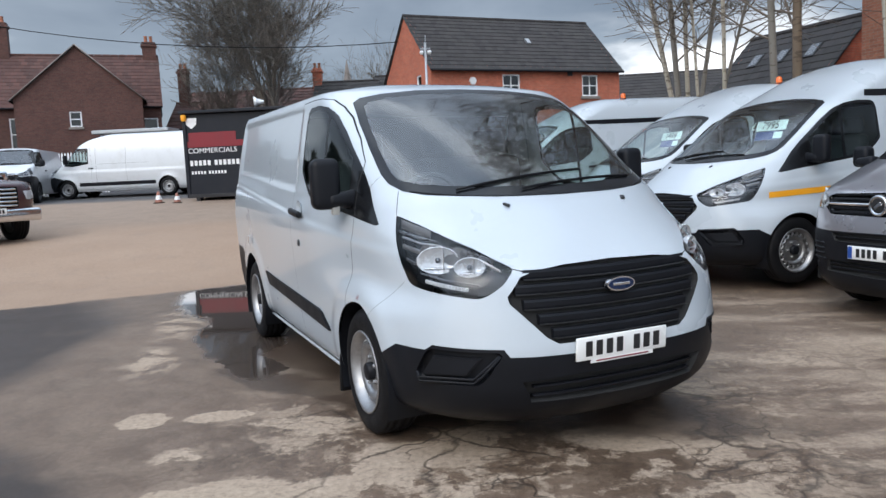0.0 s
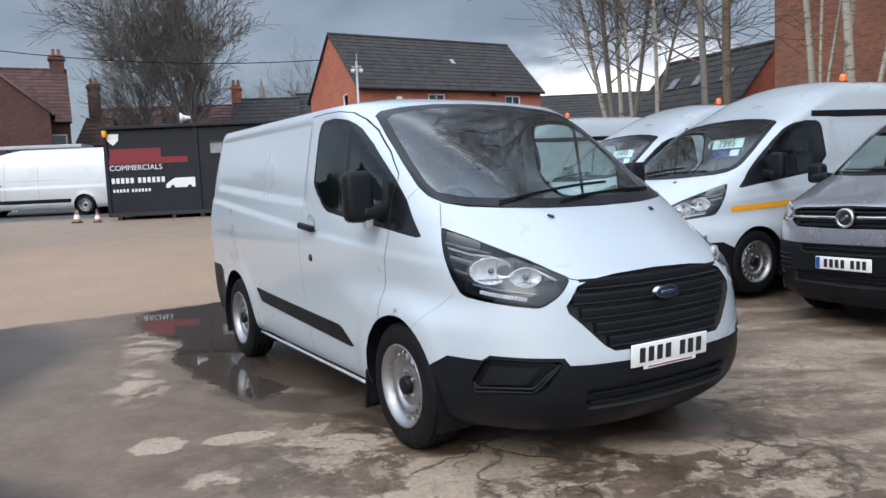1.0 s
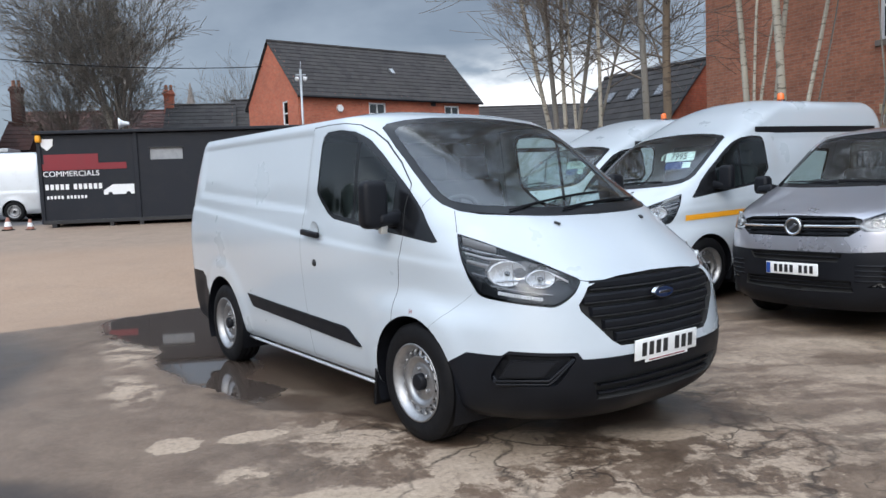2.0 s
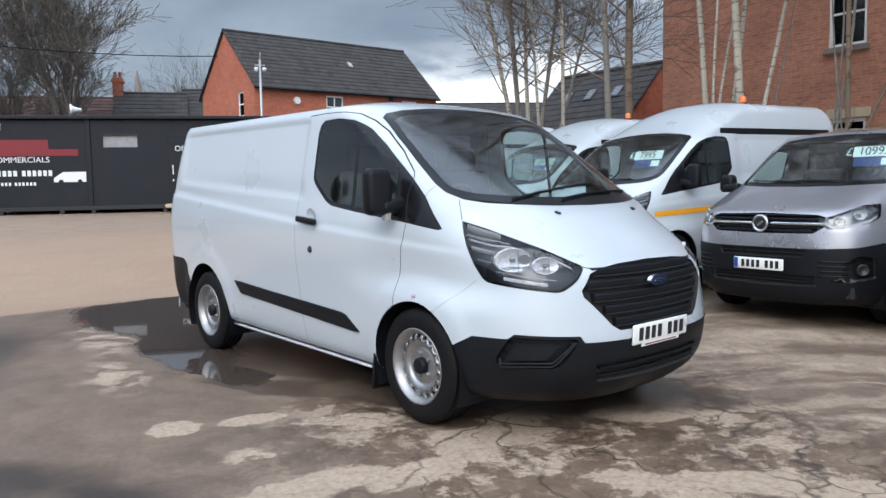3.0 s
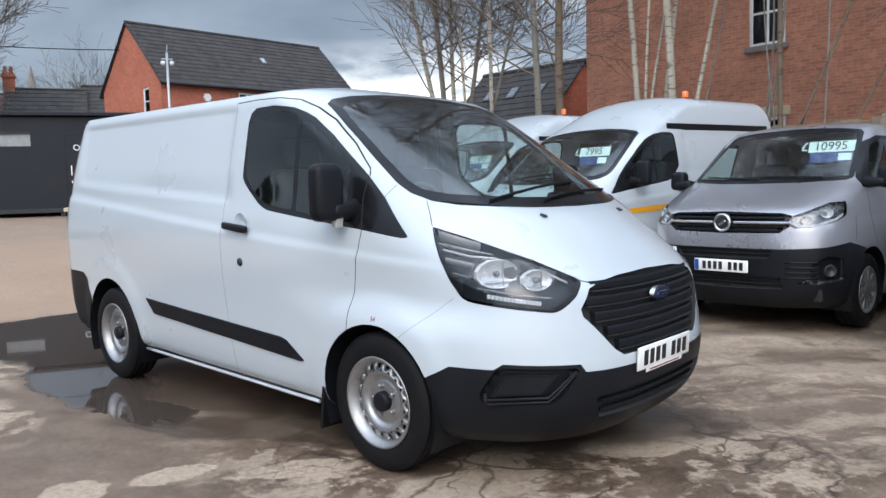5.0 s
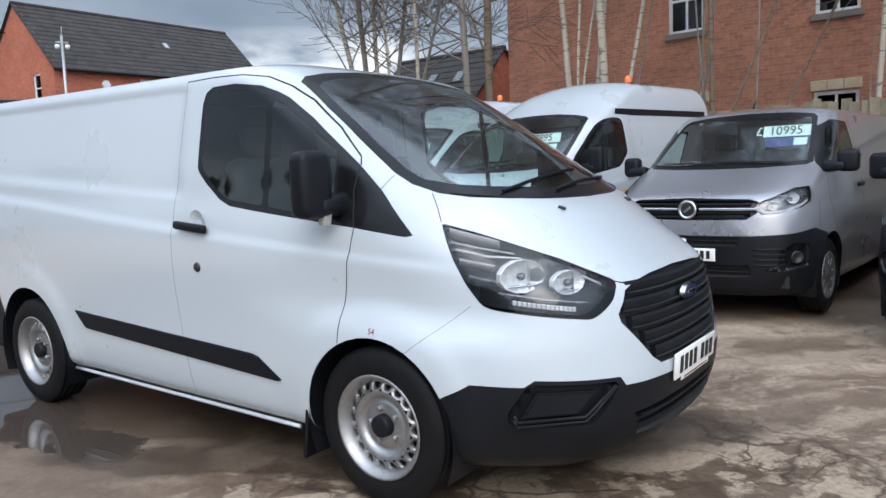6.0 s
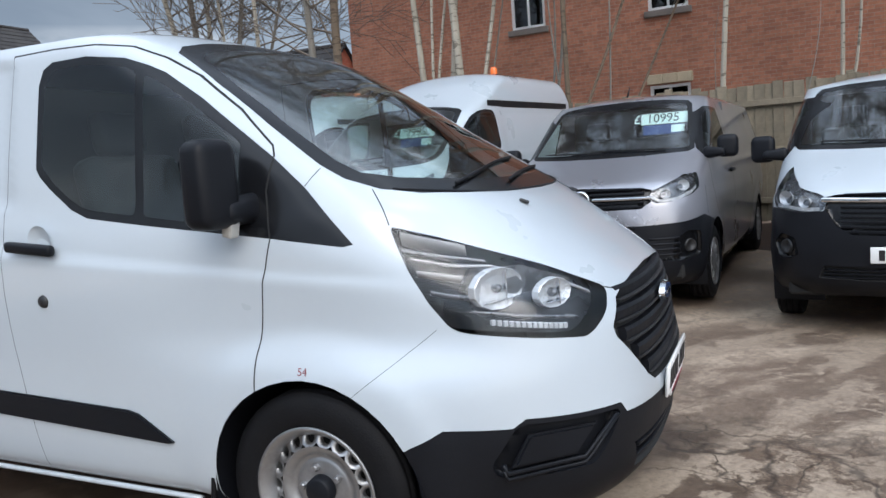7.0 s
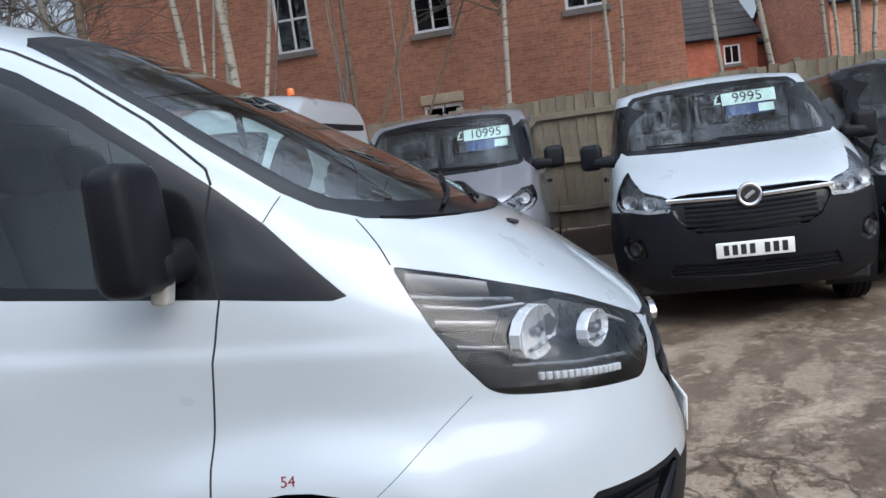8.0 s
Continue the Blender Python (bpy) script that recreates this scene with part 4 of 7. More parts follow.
    for z in (0.645, 0.712, 0.780, 0.848, 0.912):
        half_w = 0.532 - abs(z - 0.83) * (0.90 if z < 0.83 else 0.75)
        ys = [half_w * (i / 12 - 1) for i in range(25)]
        part("grille_slat", surface_bar(tree, ys, [z + 0.012 * abs(y) for y in ys], 0.046, -0.006, 0.03), PLASTIC, grille, smooth=False)
        part("grille_slat_edge", surface_bar(tree, ys, [z - 0.022 + 0.012 * abs(y) for y in ys], 0.006, -0.002, 0.02), DARKSTEEL, grille, smooth=False)
    it = take(bm, (11,))
    push(it, 0.04)
    intake = part("lower_intake", it, SHADOWGAP, van)
    for z in (0.365, 0.41):
        ys = [0.46 * (i / 10 - 1) for i in range(21)]
        part("intake_slat", surface_bar(tree, ys, [z] * 21, 0.014, -0.012, 0.03), PLASTIC, intake, smooth=False)
    # badge: an oval on the grille
    hit = tree.ray_cast(Vector((3, 0, 0.845)), Vector((-1, 0, 0)))[0]
    badge = bmesh.new()
    bmesh.ops.create_cone(badge, cap_ends=True, segments=40, radius1=0.5, radius2=0.47, depth=1.0)
    badge.transform(pose(hit.x + 0.016, 0, 0.845) @ Matrix.Diagonal((0.02, 0.17, 0.072, 1)) @ pose(0, 0, 0, 0, 90, 0))
    bd = part("badge", badge, CHROME, van, "oval maker's badge", smooth=False)
    oval = bmesh.new()
    bmesh.ops.create_cone(oval, cap_ends=True, segments=40, radius1=0.5, radius2=0.48, depth=1.0)
    oval.transform(pose(hit.x + 0.0265, 0, 0.845) @ Matrix.Diagonal((0.005, 0.148, 0.056, 1)) @ pose(0, 0, 0, 0, 90, 0))
    part("badge_face", oval, BADGEBLUE, bd, "dark blue oval face", smooth=False)
    part("badge_mark", block((0.004, 0.095, 0.014), pose(hit.x + 0.0295, 0, 0.845), 0.002, 1), CHROME, bd, smooth=False)
    if plate:
        hit = tree.ray_cast(Vector((3, 0, 0.535)), Vector((-1, 0, 0)))[0]
        pm = pose(hit.x + 0.006, -0.02, 0.568, 0, 0, 90) @ pose(0, 0, 0, 4, 0, 0)
        pl = plate_bars(van, pm, 0.52, 0.111, (4, 3))
        part("dealer_strip", block((0.36, 0.004, 0.02), pm @ Matrix.Translation((0.0, -0.004, -0.062)), 0.001, 1), PLATE, pl, "pale strip under the plate", smooth=False)
        part("dealer_line", block((0.30, 0.003, 0.006), pm @ Matrix.Translation((0.0, -0.007, -0.062)), 0.0005, 1), REDINK, pl, smooth=False)
    # wipers
    for y0, y1, z0, z1 in ((-0.54, 0.26, 1.300, 1.378), (-0.20, 0.58, 1.292, 1.330)):
        rows = []
        for i in range(9):
            t = i / 8
            y, z = y0 + (y1 - y0) * t, z0 + (z1 - z0) * t + 0.014 * math.sin(math.pi * t)
            hit = tree.ray_cast(Vector((3, y, z)), Vector((-1, 0, 0)))
            rows.append(hit[0] + hit[1] * 0.011)
        wp = part("wiper", tube(rows, [0.007] * 3 + [0.0045] * 6, 6), PLASTIC, van, "black windscreen wiper")
        part("wiper_blade", tube([p - UPZ * 0.007 for p in rows[1:]], 0.004, 5), RUBBER, wp)
    cw = bmesh.new()
    rows = []
    for i in range(33):
        y = -0.74 + 1.48 * i / 32
        hit = tree.ray_cast(Vector((3, y, 1.262 + 0.045 * (abs(y) / 0.74) ** 3)), Vector((-1, 0, 0)))[0]
        rows.append(hit + Vector((0.001, 0, 0.001)))
    part("scuttle", tube(rows, 0.004, 6), PLASTIC, van, "black scuttle edge below the glass")
    if number:
        hit = tree.ray_cast(Vector((0.005, -3, 0.752)), Vector((0, 1, 0)))
        fr = Matrix.Translation(hit[0] + hit[1] * 0.001) @ Matrix((Vector((1, 0, 0)), (hit[1].cross(Vector((1, 0, 0)))).normalized(), hit[1])).transposed().to_4x4()
        lettering("tyre_pressure_number", number, 0.036, fr, REDINK, van, 0.0004)
    if price:
        price_board(van, tree, price, 0.36, 1.66)
    if high:
        for s in (-1, 1):
            gut = bmesh.new()
            rows = []
            for i in range(17):
                x = -0.98 - 2.6 * i / 16
                hit = tree.ray_cast(Vector((x, 3 * s, 1.905 - 0.016 * x)), Vector((0, -s, 0)))[0]
                rows.append([gut.verts.new(hit + Vector((0, s * 0.004, dz))) for dz in (-0.040, 0.040)])
            for p, q in zip(rows, rows[1:]):
                gut.faces.new((p[0], p[1], q[1], q[0]))
            part("roof_joint_strip", gut, PLASTIC, van, "black strip along the raised roof")
        base = part("beacon", lathe([(0.0005, 0.0), (0.065, 0.0), (0.065, 0.025), (0.055, 0.03), (0.0005, 0.031)], 24, "Z"), PLASTIC, van, "amber warning beacon on the roof")
        base.matrix_basis = pose(-2.05, 0.45, 2.335) @ Matrix.Scale(0.85, 4)
        part("beacon_lens", lathe([(0.052, 0.03), (0.053, 0.095), (0.044, 0.125), (0.02, 0.138), (0.0005, 0.139)], 24, "Z"), AMBER, base, "amber dome")
    if tape:
        for s in (-1, 1):
            tp = bmesh.new()
            rows = []
            for i in range(41):
                x = 0.30 - 4.0 * i / 40
                hit = tree.ray_cast(Vector((x, 3 * s, 0.93 - 0.045 * x)), Vector((0, -s, 0)))[0]
                rows.append([tp.verts.new(hit + Vector((0, s * 0.003, dz))) for dz in (-0.03, 0.03)])
            for p, q in zip(rows, rows[1:]):
                tp.faces.new((p[0], p[1], q[1], q[0]))
            part("orange_stripe", tp, ORANGE, van, "orange reflective stripe along the side")
    # underbody: blocks closing the underside, its shade put into their near-black colour
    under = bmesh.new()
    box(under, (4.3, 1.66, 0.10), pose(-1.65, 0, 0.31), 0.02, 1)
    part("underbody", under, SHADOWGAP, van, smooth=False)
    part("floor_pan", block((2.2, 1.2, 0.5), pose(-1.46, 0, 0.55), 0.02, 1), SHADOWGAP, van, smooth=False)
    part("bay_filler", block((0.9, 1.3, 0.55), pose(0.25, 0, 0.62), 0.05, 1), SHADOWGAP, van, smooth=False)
    cabin(van, {})
    bm.free()
    return van, tree


HERO = Matrix.Translation((0.402, 4.428, 0.0)) @ pose(0, 0, 0, 0, 0, -63.5)
hero, hero_tree = transit("delivery_van", "white panel van with black lower bumper on wet concrete", HERO, number="54")


# ---- the other parked vehicles ----
def generic_van(name, label, m, c, paint, fine=0.43, group="vans for sale"):
    """A van from a table of shapes c: body, glazing, lamps, grille, bumper, wheels, mirrors and cabin."""
    van = thing(name, label, c.get("category", "van"), m, group)
    bm = shell(c, fine)
    tree = BVHTree.FromBMesh(bm)
    field = smooth_field(bm)
    wb, wr, halfw = c["wheelbase"], c["wheel_r"], c["track"]
    for s in (-1, 1):
        side = lambda p, s=s: p.y * s > 0
        for hx in (0.0, -wb):
            cut(bm, circle(hx, wr + 0.01, wr + 0.055), SIDE[s], 1, where=lambda p, s=s: p.y * s > 0.5, facing=-0.2)
        if "cladding" in c:
            cut(bm, c["cladding"], SIDE[s], 13, where=lambda p, s=s: p.y * s > 0.4)
        if "doors" in c:
            cut(bm, c["doors"], SIDE[s], 3, where=side)
            for pane in c["panes"]:
                cut(bm, round_poly(pane, 0.02), SIDE[s], 4, over=(3,), where=side)
        cut(bm, round_poly(c["lamp"], 0.012), DIAG[s], 6, where=side)
        cut(bm, c["bumper"], DIAG[s], 8, where=lambda p, s=s: p.y * s >= -0.001 and p.x > 0.1)
        if "fog" in c:
            cut(bm, round_poly(c["fog"], 0.02), DIAG[s], 9, over=(8,), where=side)
        for ln in c.get("gaps", ()):
            cut(bm, strip(ln, 0.006), SIDE[s], 12, where=side)
    cut(bm, c["screen"], FRONT, 5, where=lambda p: p.x > -1.6)
    cut(bm, shrink(c["screen"], 0.04), FRONT, 7, over=(5,), where=lambda p: p.x > -1.6)
    cut(bm, c["grille"], FRONT, 10, over=(0, 8), where=lambda p: p.x > 0.4)
    for k, poly in enumerate(c.get("intakes", ())):
        cut(bm, poly, FRONT, 11, over=(8,), where=lambda p: p.x > 0.4)
    dress(part("body_shell", take(bm, (0,)), paint, van, c["paint_label"]), field)
    part("windscreen_border", take(bm, (5,)), GLOSSBLACK, van)
    dress(part("windscreen", take(bm, (7,)), GLASS, van, "clear windscreen"), field)
    dress(part("lower_bumper", take(bm, (8,)), PLASTIC, van, "black plastic lower bumper"), field)
    if "cladding" in c:
        islands("side_cladding", take(bm, (13,)), PLASTIC, van)
    if c.get("gaps"):
        islands("panel_gap", take(bm, (12,)), SHADOWGAP, van)
    grille = part("grille", push(take(bm, (10,)), 0.03), GLOSSBLACK, van, "black slatted grille")
    z0, z1, gw = c["slats"]
    for i in range(c["slat_n"]):
        z = z0 + (z1 - z0) * i / max(1, c["slat_n"] - 1)
        ys = [gw * (j / 10 - 1) for j in range(21)]
        part("grille_slat", surface_bar(tree, ys, [z + c.get("bow", 0.0) * abs(y) for y in ys], 0.016, -0.006, 0.025), PLASTIC, grille, smooth=False)
    for z, y0, y1, hgt in c.get("chrome", ()):
        for sg in (-1, 1):
            ys = [sg * (y0 + (y1 - y0) * j / 8) for j in range(9)]
            part("chrome_bar", surface_bar(tree, ys, [z + c.get("bow", 0.0) * abs(y) for y in ys], hgt, 0.012, 0.03), CHROME, grille, "chrome grille bar", smooth=False)
    if "badge" in c:
        z, r = c["badge"]
        hit = tree.ray_cast(Vector((3, 0, z)), Vector((-1, 0, 0)))[0]
        b1 = lathe([(0.0005, -0.02), (r * 0.72, -0.02), (r * 0.80, -0.028), (r * 0.95, -0.028), (r, -0.018), (r, 0.01)], 36)
        b1.transform(pose(hit.x + 0.006, 0, z, 0, 0, 90))
        bd = part("badge", b1, CHROME, van, "round chrome badge")
        b2 = lathe([(0.0005, -0.0215), (r * 0.70, -0.0215)], 36)
        b2.transform(pose(hit.x + 0.006, 0, z, 0, 0, 90))
        part("badge_face", b2, DARKSTEEL, bd)
        part("badge_mark", block((0.004, r * 0.9, r * 0.28), pose(hit.x + 0.03, 0, z, 35, 0, 0), 0.001, 1), CHROME, bd, smooth=False)
    if c.get("intakes"):
        it = part("lower_intake", push(take(bm, (11,)), 0.03), SHADOWGAP, van)
        for z, gw in c["intake_slats"]:
            ys = [gw * (j / 10 - 1) for j in range(21)]
            part("intake_slat", surface_bar(tree, ys, [z] * 21, 0.012, -0.008, 0.025), PLASTIC, it, smooth=False)
    for s in (-1, 1):
        half = lambda tags: (lambda b: (bmesh.ops.delete(b, geom=[f for f in b.faces if f.calc_center_median().y * s < 0], context="FACES"), b)[1])(take(bm, tags))
        u, d = DIAG[s]
        if "doors" in c:
            part("window_surround", half((3,)), GLOSSBLACK, van)
            part("door_window", half((4,)), SIDEGLASS, van, "dark door glass")
        lens = part("headlight", half((6,)), LENS, van, "clear headlight")
        part("lamp_housing", sunk_copy(half((6,)), d, 0.05), c.get("lamp_tone", LAMPGREY), lens)
        for su, sz, rr in c["bowls"]:
            hit = tree.ray_cast(u * su + UPZ * sz + d * 3, -d)[0]
            if hit:
                cup = lathe([(0.012, 0.045), (rr * 0.6, 0.036), (rr * 0.9, 0.012), (rr, 0.0)], 28)
                fr = Matrix.Translation(hit - d * 0.010) @ Matrix((u, -d, UPZ)).transposed().to_4x4()
                cup.transform(fr @ Matrix.Diagonal((1.15, 1, 0.9, 1)))
                part("reflector", cup, REFLECTOR, lens)
        for pts in c.get("strips", ()):
            sh = bmesh.new()
            rows = []
            for su, sz in pts:
                hit = tree.ray_cast(u * su + UPZ * sz + d * 3, -d)[0]
                if hit:
                    rows.append([sh.verts.new(hit - d * 0.014 + UPZ * 0.013), sh.verts.new(hit - d * 0.014 - UPZ * 0.013)])
            for p, q in zip(rows, rows[1:]):
                sh.faces.new((p[0], p[1], q[1], q[0]))
            part("light_strip", sh, REFLECTOR, lens)
        if "fog" in c:
            fog = part("fog_light_panel", push(half((9,)), 0.03), GLOSSBLACK, van)
            vu, vzs = c.get("vents", (0.0, ()))
            for vz in vzs:
                rows = [tree.ray_cast(u * (vu - 0.10 + 0.05 * k) + UPZ * vz + d * 3, -d)[0] for k in range(6)]
                part("vent_slat", tube([p - d * 0.004 for p in rows if p], 0.011, 6), PLASTIC, fog)
            for su, sz in c.get("fog_at", ()):
                hit = tree.ray_cast(u * su + UPZ * sz + d * 3, -d)[0]
                if hit:
                    fr = Matrix.Translation(hit - d * 0.02) @ Matrix((u, -d, UPZ)).transposed().to_4x4()
                    fl = lathe([(0.0005, 0.005), (0.04, 0.0), (0.05, -0.012), (0.055, 0.01)], 24)
                    fl.transform(fr)
                    part("fog_light", fl, DARKSTEEL, fog)
        for hx in (0.0, -wb):
            arch = bmesh.new()
            rows = []
            for i in range(21):
                t = radians(-25 + 230 * i / 20)
                x, z = hx + (wr + 0.059) * math.cos(t), wr + 0.01 + (wr + 0.059) * math.sin(t)
                rows.append([arch.verts.new((x, s * y, z)) for y in (halfw + 0.06, halfw - 0.3)])
            for p, q in zip(rows, rows[1:]):
                arch.faces.new((p[0], p[1], q[1], q[0]))
            part("wheel_arch_liner", arch, PLASTIC, van)
            put_wheel(van, hx, s * (halfw - 0.035), wr, wr, 0.205, c["wheels"])
        mx, my, mz = c["mirror"]
        door_mirror(van, mx, s * my, mz, c.get("mirror_size", (0.14, 0.20, 0.22)), s, (mx + 0.06, my - 0.16, mz - 0.05))
        if "handle" in c:
            hx, hz = c["handle"]
            hit = tree.ray_cast(Vector((hx, 3 * s, hz)), Vector((0, -s, 0)))[0]
            part("door_handle", block((0.2, 0.03, 0.04), pose(hx, hit.y + s * 0.02, hz), 0.012, 2), PLASTIC, van)
    if "plate" in c:
        z = c["plate"]
        hit = tree.ray_cast(Vector((3, 0, z)), Vector((-1, 0, 0)))[0]
        plate_bars(van, pose(hit.x + 0.012, 0, z, 0, 0, 90), 0.52, 0.111, (4, 3), blue=c.get("blue", False))
    wz0, wz1 = c["wiper"]
    for y0, y1 in ((0.55, -0.05), (-0.05, -0.62)):
        rows = []
        for i in range(7):
            t = i / 6
            hit = tree.ray_cast(Vector((3, y0 + (y1 - y0) * t, wz0 + (wz1 - wz0) * t)), Vector((-1, 0, 0)))
            rows.append(hit[0] + hit[1] * 0.012)
        part("wiper", tube(rows, 0.007, 5), PLASTIC, van)
    length = c["wheelbase"] + 1.2
    # underside closed by near-black blocks that carry its shade in their colour
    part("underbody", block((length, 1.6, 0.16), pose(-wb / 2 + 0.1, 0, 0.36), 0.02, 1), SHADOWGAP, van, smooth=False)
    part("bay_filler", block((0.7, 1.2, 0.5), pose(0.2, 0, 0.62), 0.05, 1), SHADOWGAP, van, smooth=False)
    cabin(van, c)
    if "price" in c:
        price_board(van, tree, c["price"], *c["price_at"])
    if "antenna" in c:
        ax, az = c["antenna"]
        part("roof_aerial", tube([(ax, 0, az), (ax - 0.10, 0, az + 0.10)], [0.012, 0.004], 6), PLASTIC, van)
    bm.free()
    return van


def bowed_side(line, arches, flare=0.016):
    """Side panels with a shoulder crease along a height and flared arches."""
    def side(x, z):
        d = 0.012 * smooth01((line(x) - z) / 0.05 + 0.5) * smooth01((z - line(x) + 0.6) / 0.6)
        for hx, r in arches:
            d += flare * smooth01((r + 0.14 - math.hypot(x - hx, z - 0.34)) / 0.09)
        return d
    return side


MODERN = {
    "xf": curve([(0.22, 0.80), (0.30, 0.88), (0.45, 0.905), (0.60, 0.912), (0.75, 0.912), (0.88, 0.895), (1.0, 0.868), (1.07, 0.82), (1.12, 0.73), (1.20, 0.52), (1.28, 0.30), (1.33, 0.15), (1.45, -0.04), (1.60, -0.25), (1.75, -0.46), (1.86, -0.64)]),
    "w": curve([(0.22, 0.84), (0.30, 0.905), (0.5, 0.935), (0.8, 0.95), (1.0, 0.952), (1.2, 0.935), (1.33, 0.915), (1.6, 0.845), (1.8, 0.785), (1.86, 0.75)]),
    "a": curve([(0.22, 0.7), (0.6, 0.75), (1.0, 0.75), (1.2, 0.55), (1.33, 0.45), (1.86, 0.34)]),
    "n": curve([(0.22, 2.8), (0.6, 3.0), (1.0, 2.9), (1.2, 3.0), (1.33, 3.2), (1.86, 3.4)]),
    "k": curve([(0.6, 0.0), (0.95, 0.03), (1.2, 0.04), (1.4, 0.05), (1.8, 0.02)]), "xr": curve([(0.3, -4.02), (1.2, -4.0), (1.86, -3.86)]),
    "z0": 0.22, "z1": 1.86, "crown": 0.075, "spine": (-3.7, -1.2), "step": lambda z: 0.024 if z < 0.95 else (0.012 if z < 1.34 else 0.022),
    "side": bowed_side(lambda x: 0.98, ((0.0, 0.39), (-3.275, 0.39))), "wheelbase": 3.275, "wheel_r": 0.335, "track": 0.87, "wheels": "trim",
    "screen": mirror([(0.0, 1.865), (0.40, 1.85), (0.62, 1.825), (0.665, 1.79), (0.76, 1.45), (0.78, 1.36), (0.74, 1.335), (0.4, 1.32), (0.0, 1.315)]),
    "doors": [(-1.02, 1.30), (-1.00, 1.74), (-0.62, 1.755), (-0.45, 1.69), (-0.05, 1.36), (0.02, 1.27), (-0.5, 1.26)],
    "panes": [[(-0.98, 1.32), (-0.965, 1.71), (-0.62, 1.72), (-0.47, 1.66), (-0.20, 1.42), (-0.22, 1.29)]],
    "lamp": [(-0.36, 1.155), (-0.33, 1.03), (-0.22, 0.985), (0.02, 0.935), (0.14, 0.930), (0.20, 0.975), (0.13, 1.04), (-0.05, 1.10), (-0.20, 1.145)],
    "lamp_tone": LAMPSILVER, "bowls": [(-0.14, 1.06, 0.05), (0.04, 1.0, 0.042)], "strips": [[(0.16, 0.985), (0.10, 0.945), (-0.05, 0.955), (-0.22, 1.0), (-0.30, 1.04)]],
    "grille": mirror([(0.0, 1.075), (0.50, 1.062), (0.58, 1.04), (0.60, 0.96), (0.50, 0.89), (0.0, 0.882)]), "slats": (0.905, 1.055, 0.52), "slat_n": 5, "chrome": [(0.978, 0.10, 0.58, 0.020)], "badge": (0.975, 0.085),
    "bumper": [(-0.7, 0.1), (-0.7, 0.70), (-0.36, 0.80), (-0.10, 0.765), (0.25, 0.75), (0.8, 0.75), (0.8, 0.1)],
    "intakes": [mirror([(0.0, 0.74), (0.46, 0.735), (0.42, 0.665), (0.0, 0.66)]), mirror([(0.0, 0.50), (0.52, 0.50), (0.54, 0.40), (0.0, 0.385)])], "intake_slats": [(0.70, 0.43), (0.47, 0.51), (0.435, 0.51)],
    "fog": [(0.02, 0.62), (0.02, 0.50), (0.13, 0.45), (-0.06, 0.44), (-0.30, 0.48), (-0.28, 0.67), (-0.12, 0.69)], "fog_at": [(-0.16, 0.56)],
    "vents": (0.06, (0.50, 0.545, 0.59, 0.635)), "mirror": (-0.13, 1.05, 1.36), "mirror_size": (0.14, 0.19, 0.20), "handle": (-1.0, 1.12), "plate": 0.585, "blue": True, "wiper": (1.36, 1.375), "paint_label": "grey metallic bodywork",
    "price": "£10995", "price_at": (0.43, 1.69), "antenna": (-0.75, 1.925), "dash": (-0.05, 1.22), "gaps": [[(-1.10, 0.35), (-1.13, 1.0), (-1.10, 1.82)], [(-0.02, 1.27), (-0.06, 0.95), (-0.14, 0.74)], [(0.30, 0.80), (0.31, 0.92), (0.26, 1.03)]],
}
GREYVAN = Matrix.Translation((4.25, 6.41, 0.0)) @ pose(0, 0, 0, 0, 0, -158.8)
generic_van("delivery_van", "grey metallic panel van with black bumper and price card", GREYVAN, MODERN, GREY)

